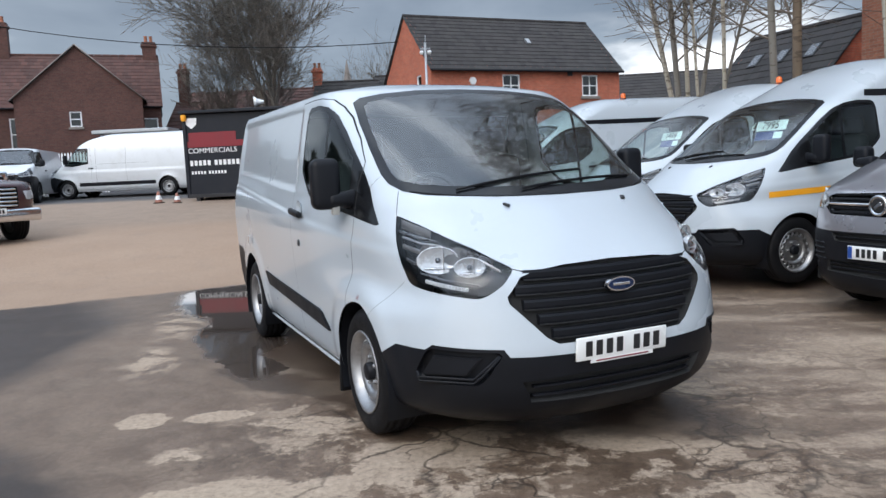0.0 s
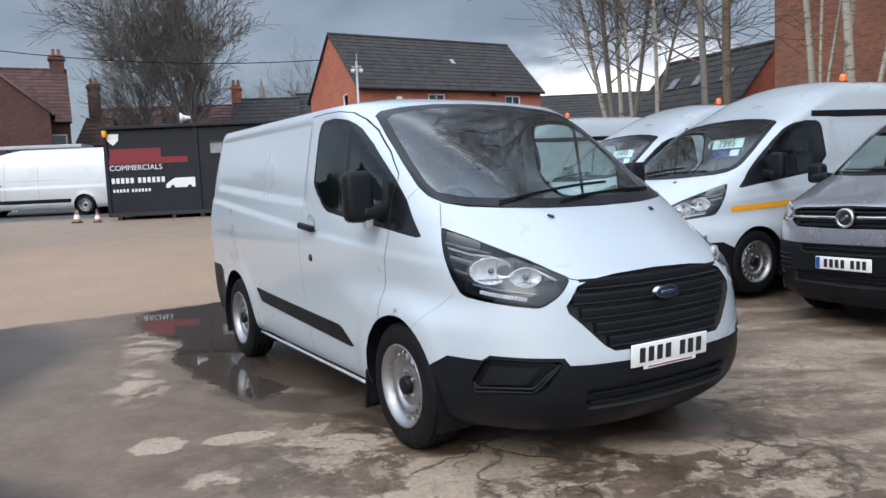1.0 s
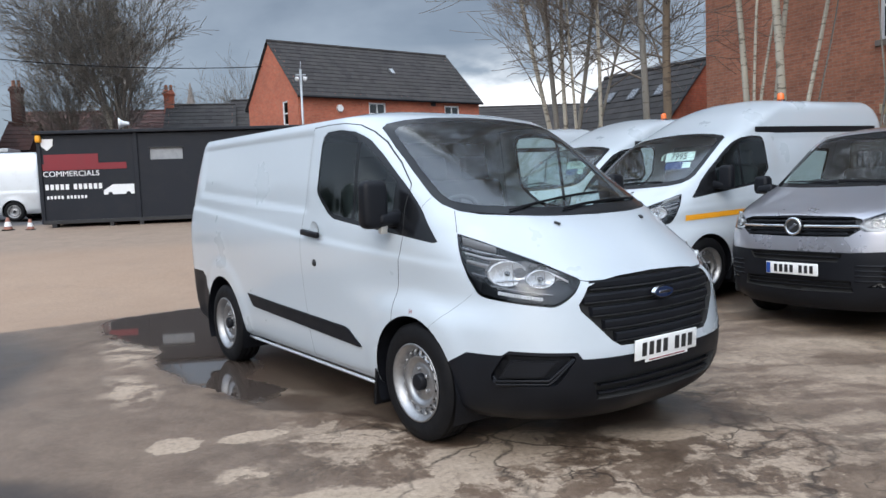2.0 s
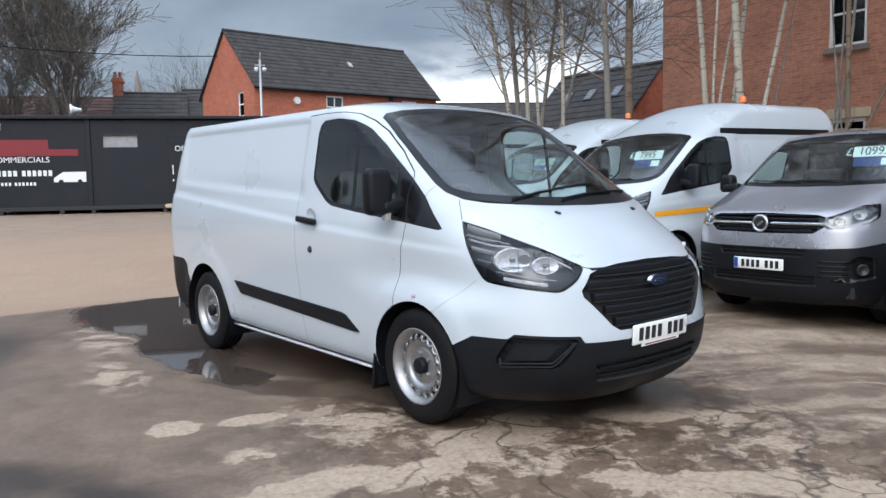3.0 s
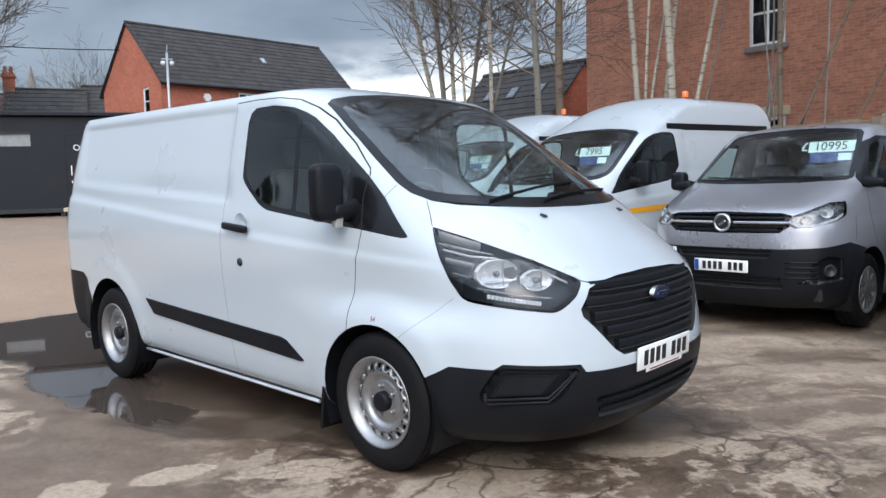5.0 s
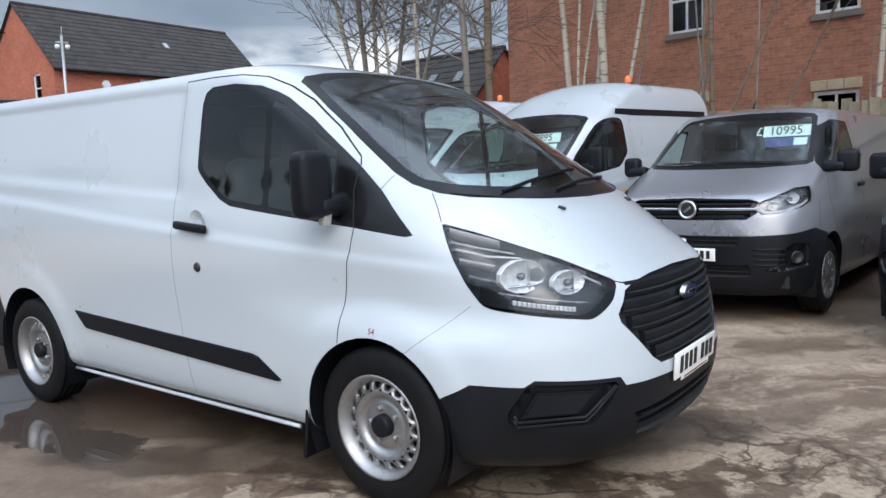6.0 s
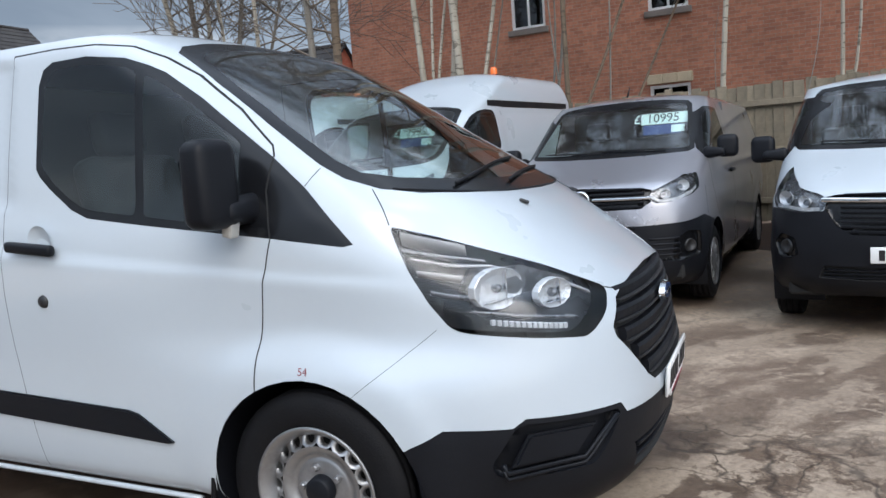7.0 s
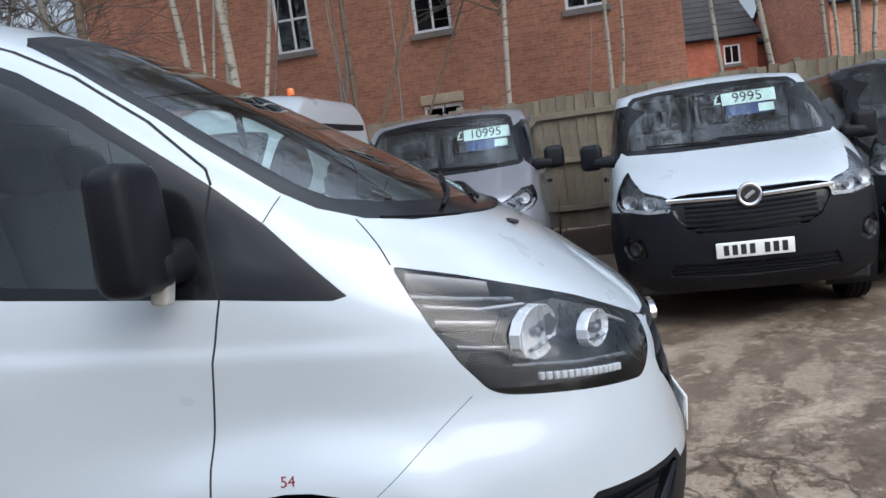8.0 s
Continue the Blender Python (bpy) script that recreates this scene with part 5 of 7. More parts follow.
OLDER = {
    "xf": curve([(0.30, 0.80), (0.38, 0.90), (0.5, 0.93), (0.7, 0.935), (0.9, 0.915), (1.0, 0.885), (1.05, 0.83), (1.12, 0.69), (1.2, 0.51), (1.28, 0.30), (1.33, 0.17), (1.5, -0.10), (1.7, -0.42), (1.86, -0.66)]),
    "w": curve([(0.24, 0.84), (0.32, 0.91), (0.5, 0.94), (0.8, 0.96), (1.0, 0.965), (1.2, 0.95), (1.33, 0.93), (1.6, 0.87), (1.86, 0.80)]),
    "a": curve([(0.24, 0.7), (0.6, 0.75), (1.0, 0.75), (1.2, 0.55), (1.33, 0.45), (1.86, 0.34)]),
    "n": curve([(0.24, 2.9), (0.6, 3.2), (1.0, 3.0), (1.2, 3.1), (1.33, 3.3), (1.86, 3.5)]),
    "k": curve([(0.6, 0.0), (0.95, 0.03), (1.2, 0.04), (1.4, 0.04), (1.8, 0.01)]), "xr": curve([(0.3, -4.06), (1.2, -4.04), (1.86, -3.95)]),
    "z0": 0.30, "z1": 1.86, "crown": 0.09, "spine": (-3.8, -1.2), "step": lambda z: 0.024 if z < 0.95 else (0.012 if z < 1.34 else 0.022),
    "side": bowed_side(lambda x: 1.0, ((0.0, 0.39), (-3.098, 0.39))), "wheelbase": 3.098, "wheel_r": 0.335, "track": 0.88, "wheels": "black",
    "screen": mirror([(0.0, 1.875), (0.45, 1.862), (0.66, 1.84), (0.705, 1.80), (0.80, 1.46), (0.82, 1.37), (0.78, 1.34), (0.4, 1.322), (0.0, 1.318)]),
    "doors": [(-1.02, 1.30), (-1.00, 1.76), (-0.62, 1.775), (-0.45, 1.70), (-0.05, 1.37), (0.06, 1.26), (-0.5, 1.25)],
    "panes": [[(-0.98, 1.32), (-0.965, 1.73), (-0.62, 1.74), (-0.47, 1.67), (-0.20, 1.43), (-0.22, 1.28)]],
    "lamp": [(-0.34, 1.22), (-0.30, 1.00), (-0.20, 0.93), (0.10, 0.905), (0.22, 0.915), (0.24, 0.99), (0.16, 1.03), (-0.02, 1.07), (-0.22, 1.16)],
    "lamp_tone": LAMPSILVER, "bowls": [(-0.10, 1.00, 0.062), (0.08, 0.975, 0.05)], "strips": [[(-0.28, 0.99), (-0.19, 0.945), (0.08, 0.92), (0.19, 0.925)]],
    "grille": mirror([(0.0, 1.02), (0.45, 1.025), (0.53, 1.01), (0.54, 0.93), (0.46, 0.80), (0.36, 0.745), (0.0, 0.735)]), "slats": (0.755, 0.925, 0.44), "slat_n": 6, "chrome": [(0.975, 0.09, 0.56, 0.028)], "badge": (0.985, 0.085), "bow": 0.03,
    "bumper": [(-0.7, 0.1), (-0.7, 0.86), (-0.36, 0.92), (-0.20, 0.928), (0.22, 0.912), (0.30, 1.03), (0.8, 1.03), (0.8, 0.1)],
    "intakes": [mirror([(0.0, 0.52), (0.55, 0.53), (0.58, 0.44), (0.0, 0.415)])], "intake_slats": [(0.445, 0.55), (0.47, 0.55), (0.495, 0.55)],
    "fog": [(0.05, 0.72), (0.08, 0.60), (-0.02, 0.56), (-0.14, 0.58), (-0.18, 0.68), (-0.08, 0.75)], "fog_at": [(-0.05, 0.65)],
    "mirror": (-0.12, 1.07, 1.36), "mirror_size": (0.14, 0.20, 0.22), "handle": (-1.0, 1.12), "plate": 0.61, "wiper": (1.36, 1.385), "paint_label": "white painted bodywork",
    "price": "£9995", "price_at": (0.30, 1.735), "dash": (-0.05, 1.22), "gaps": [[(-1.10, 0.35), (-1.13, 1.0), (-1.10, 1.82)], [(-0.02, 1.25), (-0.06, 0.95), (-0.14, 0.74)]],
}
white_van = generic_van("delivery_van", "white panel van with broad black front bumper and chrome bar", Matrix.Translation((4.833, 4.022, -0.055)) @ pose(0, 0, 0, 0, 0, -160.8), OLDER, WHITE)


def repainted(van, m, paint, label, group, drop):
    """Another van of the same make in another paint, without the parts named in drop."""
    twin = tagged(copy_thing(van, m), label, "van", group)
    for ob in list(twin.children_recursive):
        if ob.name.split(".")[0] in drop:
            bpy.data.objects.remove(ob)
        elif ob.name.split(".")[0] == "body_shell" and paint:
            ob.material_slots[0].link = "OBJECT"
            ob.material_slots[0].material = paint
            ob["label"] = "painted bodywork of another colour"
    return twin


CARDS = ("price_card", "price", "pound_sign", "leaflet", "leaflet_corner", "number_plate", "plate_character", "plate_band")
repainted(white_van, Matrix.Translation((6.25, 2.35, -0.055)) @ pose(0, 0, 0, 0, 0, -161), BLACKPAINT, "black panel van parked beside a white one", "vans for sale", CARDS)
repainted(white_van, Matrix.Translation((-16.75, 27.6, lift(-16, 27.5))) @ pose(0, 0, 0, 0, 0, -74) @ Matrix.Scale(1.10, 4), SILVER, "pale silver van parked nose out by the palings", "vans across the yard", CARDS)

LONG = {
    "xf": curve([(0.25, 0.72), (0.35, 0.86), (0.6, 0.92), (0.85, 0.90), (1.02, 0.84), (1.15, 0.66), (1.28, 0.40), (1.38, 0.24), (1.6, 0.03), (1.9, -0.26), (2.08, -0.46), (2.25, -0.80), (2.40, -1.35)]),
    "w": curve([(0.25, 0.86), (0.35, 0.95), (0.6, 0.985), (1.0, 1.0), (1.4, 0.985), (1.8, 0.95), (2.1, 0.90), (2.3, 0.84), (2.40, 0.76)]),
    "a": curve([(0.25, 0.6), (0.9, 0.65), (1.3, 0.5), (1.9, 0.4), (2.4, 0.5)]), "n": curve([(0.25, 2.8), (1.0, 2.8), (2.4, 3.0)]),
    "k": curve([(0.6, 0.0), (1.0, 0.05), (1.4, 0.05), (1.9, 0.02)]), "xr": curve([(0.3, -5.02), (1.2, -5.04), (2.3, -4.98), (2.4, -4.85)]),
    "z0": 0.25, "z1": 2.40, "crown": 0.09, "spine": (-4.5, -1.9), "step": lambda z: 0.035 if z < 1.0 else (0.02 if z < 1.4 else 0.035),
    "side": bowed_side(lambda x: 1.05, ((0.0, 0.39), (-4.035, 0.39)), 0.03), "wheelbase": 4.035, "wheel_r": 0.345, "track": 0.90, "wheels": "steel",
    "screen": mirror([(0.0, 2.09), (0.5, 2.07), (0.72, 2.03), (0.77, 1.96), (0.84, 1.50), (0.83, 1.42), (0.6, 1.40), (0.0, 1.385)]),
    "doors": [(-0.92, 1.32), (-0.92, 1.92), (-0.40, 1.93), (-0.12, 1.62), (0.06, 1.38), (0.10, 1.27), (-0.3, 1.24)],
    "panes": [[(-0.88, 1.35), (-0.88, 1.88), (-0.42, 1.89), (-0.20, 1.63), (-0.08, 1.40), (-0.10, 1.29)]],
    "lamp": [(-0.42, 1.20), (-0.36, 1.05), (-0.20, 0.90), (-0.08, 0.90), (-0.10, 1.02), (-0.25, 1.14)], "bowls": [(-0.22, 1.02, 0.06)],
    "grille": mirror([(0.0, 0.95), (0.5, 0.93), (0.45, 0.80), (0.0, 0.79)]), "slats": (0.82, 0.92, 0.42), "slat_n": 3,
    "bumper": [(-0.7, 0.1), (-0.7, 0.72), (-0.30, 0.86), (0.1, 0.80), (0.8, 0.78), (0.8, 0.1)],
    "cladding": [(-3.55, 0.46), (-3.55, 0.60), (-0.50, 0.60), (-0.50, 0.46)],
    "mirror": (-0.10, 1.16, 1.50), "mirror_size": (0.14, 0.20, 0.36), "handle": (-1.02, 1.15), "wiper": (1.44, 1.46), "paint_label": "silver-white painted bodywork", "dash": (-0.05, 1.27),
    "gaps": [[(-1.02, 0.35), (-1.04, 1.2), (-1.00, 2.02)], [(-1.22, 0.42), (-1.22, 2.05)], [(-2.42, 0.42), (-2.42, 2.05)], [(-3.30, 1.30), (-1.30, 1.30)]],
}
generic_van("delivery_van", "long high-roofed silver van parked along the far side", Matrix.Translation((-15.25, 30.0, lift(-13, 29.5))) @ pose(0, 0, 0, 0, 0, 178), LONG, SILVER, 0.45, "vans across the yard")

ROW = -159.4
striped, striped_tree = transit("delivery_van", "white high-roofed van with orange stripe and amber beacon", Matrix.Translation((3.16, 8.62, 0.10)) @ pose(0, 0, 0, 0, 0, ROW), True, False, 0.46, "steel", True, None, False, "", "£7995")
row_van = repainted(striped, Matrix.Translation((2.79, 11.2, 0.12)) @ pose(0, 0, 0, 0, 0, ROW), None, "white high-roofed van with an amber beacon", "vans for sale", CARDS + ("orange_stripe",))
repainted(row_van, Matrix.Translation((1.0, 13.6, 0.2)) @ pose(0, 0, 0, 0, 0, ROW), None, "white high-roofed van at the end of the row", "vans for sale", ())
price_board(row_van, striped_tree, "1499", 0.36, 1.66)


def pickup():
    """The nose of a dark red pickup with a chrome grille, at the edge of the yard."""
    tk = thing("pickup_truck", "dark red pickup truck with a chrome barred grille", "pickup", Matrix.Translation((-10.05, 15.2, lift(-10, 15.2))) @ pose(0, 0, 0, 0, 0, -34) @ Matrix.Scale(1.1, 4))
    c = {"xf": curve([(0.45, 0.80), (0.6, 0.90), (0.85, 0.92), (1.05, 0.88), (1.12, 0.80), (1.18, 0.3), (1.22, -0.4), (1.4, -0.62), (1.7, -1.05), (1.78, -1.3)]),
         "w": curve([(0.45, 0.88), (0.7, 0.93), (1.0, 0.93), (1.2, 0.88), (1.5, 0.78), (1.78, 0.64)]), "a": curve([(0.45, 0.6), (1.1, 0.6), (1.78, 0.4)]), "n": curve([(0.45, 3.0), (1.78, 3.2)]), "k": curve([(0.5, 0.0), (1.5, 0.0)]),
         "xr": curve([(0.45, -4.3), (1.1, -4.3), (1.2, -2.9), (1.78, -2.6)]), "z0": 0.45, "z1": 1.78, "crown": 0.04, "spine": (-2.4, -1.6), "side": bowed_side(lambda x: 0.95, ((0.0, 0.42), (-3.2, 0.42)), 0.03), "step": lambda z: 0.04 if z < 1.05 else 0.02}
    bm = shell(c, 0.45)
    tree = BVHTree.FromBMesh(bm)
    for s in (-1, 1):
        for hx in (0.0, -3.2):
            cut(bm, circle(hx, 0.42, 0.46), SIDE[s], 1, where=lambda p, s=s: p.y * s > 0.5, facing=-0.2)
        cut(bm, [(-0.22, 0.98), (-0.22, 0.82), (0.12, 0.80), (0.16, 0.96)], DIAG[s], 6, where=lambda p, s=s: p.y * s > 0)
        cut(bm, [(-2.35, 1.25), (-2.3, 1.68), (-1.35, 1.70), (-0.85, 1.25)], SIDE[s], 4, where=lambda p, s=s: p.y * s > 0)
    cut(bm, mirror([(0.0, 1.74), (0.55, 1.72), (0.74, 1.28), (0.0, 1.26)]), FRONT, 4, where=lambda p: p.x > -1.5)
    cut(bm, mirror([(0.0, 1.05), (0.52, 1.04), (0.50, 0.66), (0.0, 0.64)]), FRONT, 10, where=lambda p: p.x > 0.4)
    part("body_shell", take(bm, (0,)), DARKRED, tk, "dark red painted bodywork")
    part("cab_glass", take(bm, (4,)), GLOSSBLACK, tk)
    islands("headlight", take(bm, (6,)), REFLECTOR, tk)
    gr = part("grille", push(take(bm, (10,)), 0.04), GLOSSBLACK, tk, "chrome barred grille")
    for i in range(5):
        ys = [0.48 * (j / 8 - 1) for j in range(17)]
        part("grille_bar", surface_bar(tree, ys, [0.70 + 0.075 * i] * 17, 0.028, 0.004, 0.03), CHROME, gr, smooth=False)
    part("bumper", block((0.22, 1.80, 0.24), pose(0.82, 0, 0.52), 0.05, 3), CHROME, tk, "chrome front bumper")
    plate_bars(tk, pose(0.94, 0.0, 0.60, 0, 0, 90), 0.52, 0.111, (4, 3))
    for s in (-1, 1):
        for hx in (0.0, -3.2):
            put_wheel(tk, hx, s * 0.80, 0.39, 0.39, 0.26, "trim")
        door_mirror(tk, -0.75, s * 1.0, 1.28, (0.14, 0.2, 0.18), s, (-0.7, 0.85, 1.22), CHROME)
    part("underbody", block((4.6, 1.4, 0.2), pose(-1.7, 0, 0.52), 0.02, 1), SHADOWGAP, tk, smooth=False)
    bm.free()


pickup()


# ---- the yard ----
def ground_mat():
    m, n, l, b = nodes_of("wet_concrete")
    co = n.new("ShaderNodeTexCoord")

    def warp(vec, scale, amount):
        tex = n.new("ShaderNodeTexNoise")
        tex.inputs["Scale"].default_value, tex.inputs["Detail"].default_value = scale, 5
        l.new(co.outputs["Object"], tex.inputs["Vector"])
        sub, mul, add = (n.new("ShaderNodeVectorMath") for _ in range(3))
        sub.operation, mul.operation, add.operation = "SUBTRACT", "SCALE", "ADD"
        sub.inputs[1].default_value, mul.inputs["Scale"].default_value = (0.5, 0.5, 0.5), amount
        l.new(tex.outputs["Color"], sub.inputs[0])
        l.new(sub.outputs[0], mul.inputs[0])
        l.new(vec, add.inputs[0])
        l.new(mul.outputs[0], add.inputs[1])
        return add.outputs[0]
    soft = warp(warp(co.outputs["Object"], 1.3, 0.42), 6.0, 0.16)
    near = warp(warp(warp(co.outputs["Object"], 2.2, 0.30), 9.0, 0.13), 38.0, 0.045)

    def noise_at(vec, scale, detail=6, rough=0.62):
        tex = n.new("ShaderNodeTexNoise")
        tex.inputs["Scale"].default_value, tex.inputs["Detail"].default_value, tex.inputs["Roughness"].default_value = scale, detail, rough
        l.new(vec, tex.inputs["Vector"])
        return tex.outputs["Fac"]

    def blot(vec, spots, edge=0.18):
        """Strongest of some oval stains: (x, y, half length, half width, turn)."""
        total = None
        for x, y, rx, ry, turn in spots:
            mp, ln = n.new("ShaderNodeMapping"), n.new("ShaderNodeVectorMath")
            mp.vector_type, ln.operation = "TEXTURE", "LENGTH"
            mp.inputs["Location"].default_value, mp.inputs["Rotation"].default_value = (x, y, 0), (0, 0, radians(turn))
            mp.inputs["Scale"].default_value = (rx, ry, 1000)
            l.new(vec, mp.inputs["Vector"])
            l.new(mp.outputs[0], ln.inputs[0])
            one = ramp(n, l, ln.outputs["Value"], [(max(0.01, 1 - edge), 1.0), (1.0, 0.0)])
            total = one if total is None else mix(n, l, 1.0, total, one, "LIGHTEN")
        return total

    sep = n.new("ShaderNodeSeparateXYZ")
    l.new(soft, sep.inputs[0])

    def between(out, a, b):
        mr = n.new("ShaderNodeMapRange")
        mr.interpolation_type = "SMOOTHSTEP"
        mr.inputs["From Min"].default_value, mr.inputs["From Max"].default_value = a, b
        l.new(out, mr.inputs["Value"])
        return mr.outputs["Result"]
    broad, mid, fine, grit = noise_at(co.outputs["Object"], 0.55), noise_at(near, 2.0, 12, 0.70), noise_at(co.outputs["Object"], 30.0, 6), noise_at(co.outputs["Object"], 170.0, 2)
    # damp brown slab with drier worn patches, flaking into specks
    col = mix(n, l, ramp(n, l, broad, [(0.38, 0.0), (0.62, 1.0)]), (0.084, 0.056, 0.038), (0.152, 0.104, 0.073))
    col = mix(n, l, ramp(n, l, noise_at(near, 4.5, 8, 0.65), [(0.40, 0.0), (0.62, 0.55)]), col, (0.200, 0.145, 0.105))
    right_side, crack_side = between(sep.outputs["X"], -1.7, -0.5), between(sep.outputs["X"], -1.3, -0.4)
    far_right = between(sep.outputs["X"], 1.2, 2.2)
    col = mix(n, l, mix(n, l, 1.0, far_right, 0.35, "MULTIPLY"), col, mix(n, l, noise_at(near, 3.0, 9), (0.150, 0.108, 0.082), (0.265, 0.200, 0.155)))
    drawn = n.new("ShaderNodeMapping")
    drawn.inputs["Rotation"].default_value, drawn.inputs["Scale"].default_value = (0, 0, radians(24)), (0.55, 1.9, 1.0)
    l.new(near, drawn.inputs["Vector"])
    worn = mix(n, l, far_right, ramp(n, l, mid, [(0.512, 0.0), (0.545, 1.0)]), ramp(n, l, noise_at(drawn.outputs[0], 1.3, 12, 0.72), [(0.500, 0.0), (0.56, 1.0)]))
    worn = mix(n, l, 1.0, worn, mix(n, l, far_right, 1.0, 0.66), "MULTIPLY")
    flake = mix(n, l, 1.0, ramp(n, l, noise_at(near, 11.0, 10, 0.72), [(0.525, 0.0), (0.565, 1.0)]), ramp(n, l, noise_at(co.outputs["Object"], 1.4, 4), [(0.42, 0.0), (0.56, 1.0)]), "MULTIPLY")
    worn = mix(n, l, 1.0, worn, mix(n, l, 1.0, flake, 0.8, "MULTIPLY"), "LIGHTEN")
    worn = mix(n, l, 1.0, worn, mix(n, l, right_side, 0.10, 1.0), "MULTIPLY")
    streak = blot(near, [(3.55, 5.45, 1.25, 0.42, -22), (3.0, 4.35, 0.9, 0.20, -25), (2.3, 5.2, 0.7, 0.22, -20), (4.6, 4.9, 1.3, 0.30, -20), (4.4, 3.7, 1.0, 0.22, -24), (2.2, 3.2, 0.6, 0.14, -25)], 0.55)
    streak = mix(n, l, 1.0, streak, ramp(n, l, noise_at(near, 5.0, 10, 0.70), [(0.40, 0.15), (0.50, 1.0)]), "MULTIPLY")
    patches = blot(warp(warp(co.outputs["Object"], 9.0, 0.12), 38.0, 0.045), [(-1.84, 4.33, 0.16, 0.16, 10), (-1.40, 4.38, 0.22, 0.11, 12), (-1.10, 3.24, 0.42, 0.16, 20), (-0.80, 4.20, 0.33, 0.12, -10), (-0.62, 3.25, 0.30, 0.15, 30), (0.90, 3.80, 0.36, 0.19, -14), (0.98, 2.62, 0.55, 0.16, -26), (-0.1, 3.66, 0.42, 0.20, -5)], 0.12)
    ragged = blot(near, [(-2.80, 7.6, 0.30, 1.3, 14), (-2.42, 5.85, 0.26, 0.75, 18), (-1.15, 5.35, 0.42, 0.07, -25), (-1.15, 4.22, 0.22, 0.06, -5), (-1.40, 3.75, 0.16, 0.12, 0)], 0.5)
    ragged = mix(n, l, 1.0, ragged, ramp(n, l, noise_at(near, 3.6, 10, 0.70), [(0.46, 0.0), (0.52, 1.0)]), "MULTIPLY")
    dry = mix(n, l, 1.0, mix(n, l, 1.0, worn, patches, "LIGHTEN"), mix(n, l, 1.0, streak, ragged, "LIGHTEN"), "LIGHTEN")
    dry = mix(n, l, 1.0, dry, ramp(n, l, noise_at(co.outputs["Object"], 22.0, 9, 0.75), [(0.34, 0.45), (0.50, 1.0)]), "MULTIPLY")
    col = mix(n, l, mix(n, l, 1.0, dry, 0.92, "MULTIPLY"), col, mix(n, l, noise_at(near, 6.0, 8), (0.300, 0.226, 0.163), (0.470, 0.374, 0.282)))
    # the pale tan slab beyond its straight joint, a browner strip and the tarmac at the far side
    nsep, slant = n.new("ShaderNodeSeparateXYZ"), n.new("ShaderNodeMath")
    l.new(near, nsep.inputs[0])
    slant.operation = "MULTIPLY_ADD"
    slant.inputs[1].default_value = -0.525
    l.new(nsep.outputs["X"], slant.inputs[0])
    l.new(nsep.outputs["Y"], slant.inputs[2])
    tan = between(slant.outputs[0], 11.42, 11.62)
    tan_col = mix(n, l, broad, (0.270, 0.176, 0.118), (0.380, 0.270, 0.190))
    tan_col = mix(n, l, ramp(n, l, mid, [(0.52, 0.0), (0.68, 0.5)]), tan_col, (0.27, 0.195, 0.145))
    left_side = between(sep.outputs["X"], 1.0, -1.0)
    tan = mix(n, l, 1.0, tan, left_side, "MULTIPLY")
    col = mix(n, l, tan, col, tan_col)
    col = mix(n, l, between(sep.outputs["Y"], 16.5, 19.0), col, mix(n, l, mid, (0.16, 0.115, 0.085), (0.38, 0.28, 0.205)))
    col = mix(n, l, between(sep.outputs["Y"], 26.0, 27.5), col, (0.085, 0.082, 0.082))
    # standing water and thin film
    dry_slab = mix(n, l, tan, 1.0, 0.0)
    pool = blot(soft, [(-2.40, 9.0, 1.05, 1.85, 15), (-2.05, 7.1, 0.46, 1.5, 14), (-1.62, 5.7, 0.20, 0.62, 28), (-0.6, 9.4, 1.5, 1.6, 0)], 0.16)
    pool = mix(n, l, 1.0, pool, dry_slab, "MULTIPLY")
    film = blot(soft, [(-4.75, 6.5, 1.62, 2.9, 8), (-2.75, 2.85, 1.45, 1.15, -30), (-5.5, 3.6, 2.2, 2.0, 0)], 0.22)
    film = mix(n, l, 1.0, film, dry_slab, "MULTIPLY")
    film = mix(n, l, 1.0, film, ramp(n, l, noise_at(near, 1.6, 8), [(0.30, 0.45), (0.45, 1.0)]), "MULTIPLY")
    # damp runnels, plus the contact shade beneath the vans painted in as dark ovals
    damp_shade = blot(soft, [(0.55, 4.3, 1.5, 0.45, -20), (-0.75, 6.0, 2.2, 1.0, 117), (-1.1, 4.95, 0.95, 0.15, -38), (-0.2, 4.32, 0.6, 0.10, -20), (5.1, 7.6, 1.2, 2.4, 30), (6.1, 5.2, 0.5, 2.6, 20), (3.9, 9.6, 1.4, 2.6, 20)], 0.3)
    col = mix(n, l, mix(n, l, 1.0, damp_shade, 0.72, "MULTIPLY"), col, (0.052, 0.036, 0.027))
    col = mix(n, l, mix(n, l, 1.0, film, 0.93, "MULTIPLY"), col, (0.044, 0.034, 0.029))
    col = mix(n, l, pool, col, (0.060, 0.046, 0.038))
    # cracks: two meshes of broken lines
    lines = None
    for scale, width, lo, hi in ((0.8, 0.020, 0.38, 0.50), (2.1, 0.026, 0.45, 0.57)):
        vor = n.new("ShaderNodeTexVoronoi")
        vor.feature = "DISTANCE_TO_EDGE"
        vor.inputs["Scale"].default_value = scale
        l.new(warp(warp(co.outputs["Object"], 1.1, 1.0), 7.0, 0.16), vor.inputs["Vector"])
        one = mix(n, l, 1.0, ramp(n, l, vor.outputs["Distance"], [(0.0, 1.0), (width, 0.0)]), ramp(n, l, noise_at(co.outputs["Object"], 0.9), [(lo, 0.0), (hi, 1.0)]), "MULTIPLY")
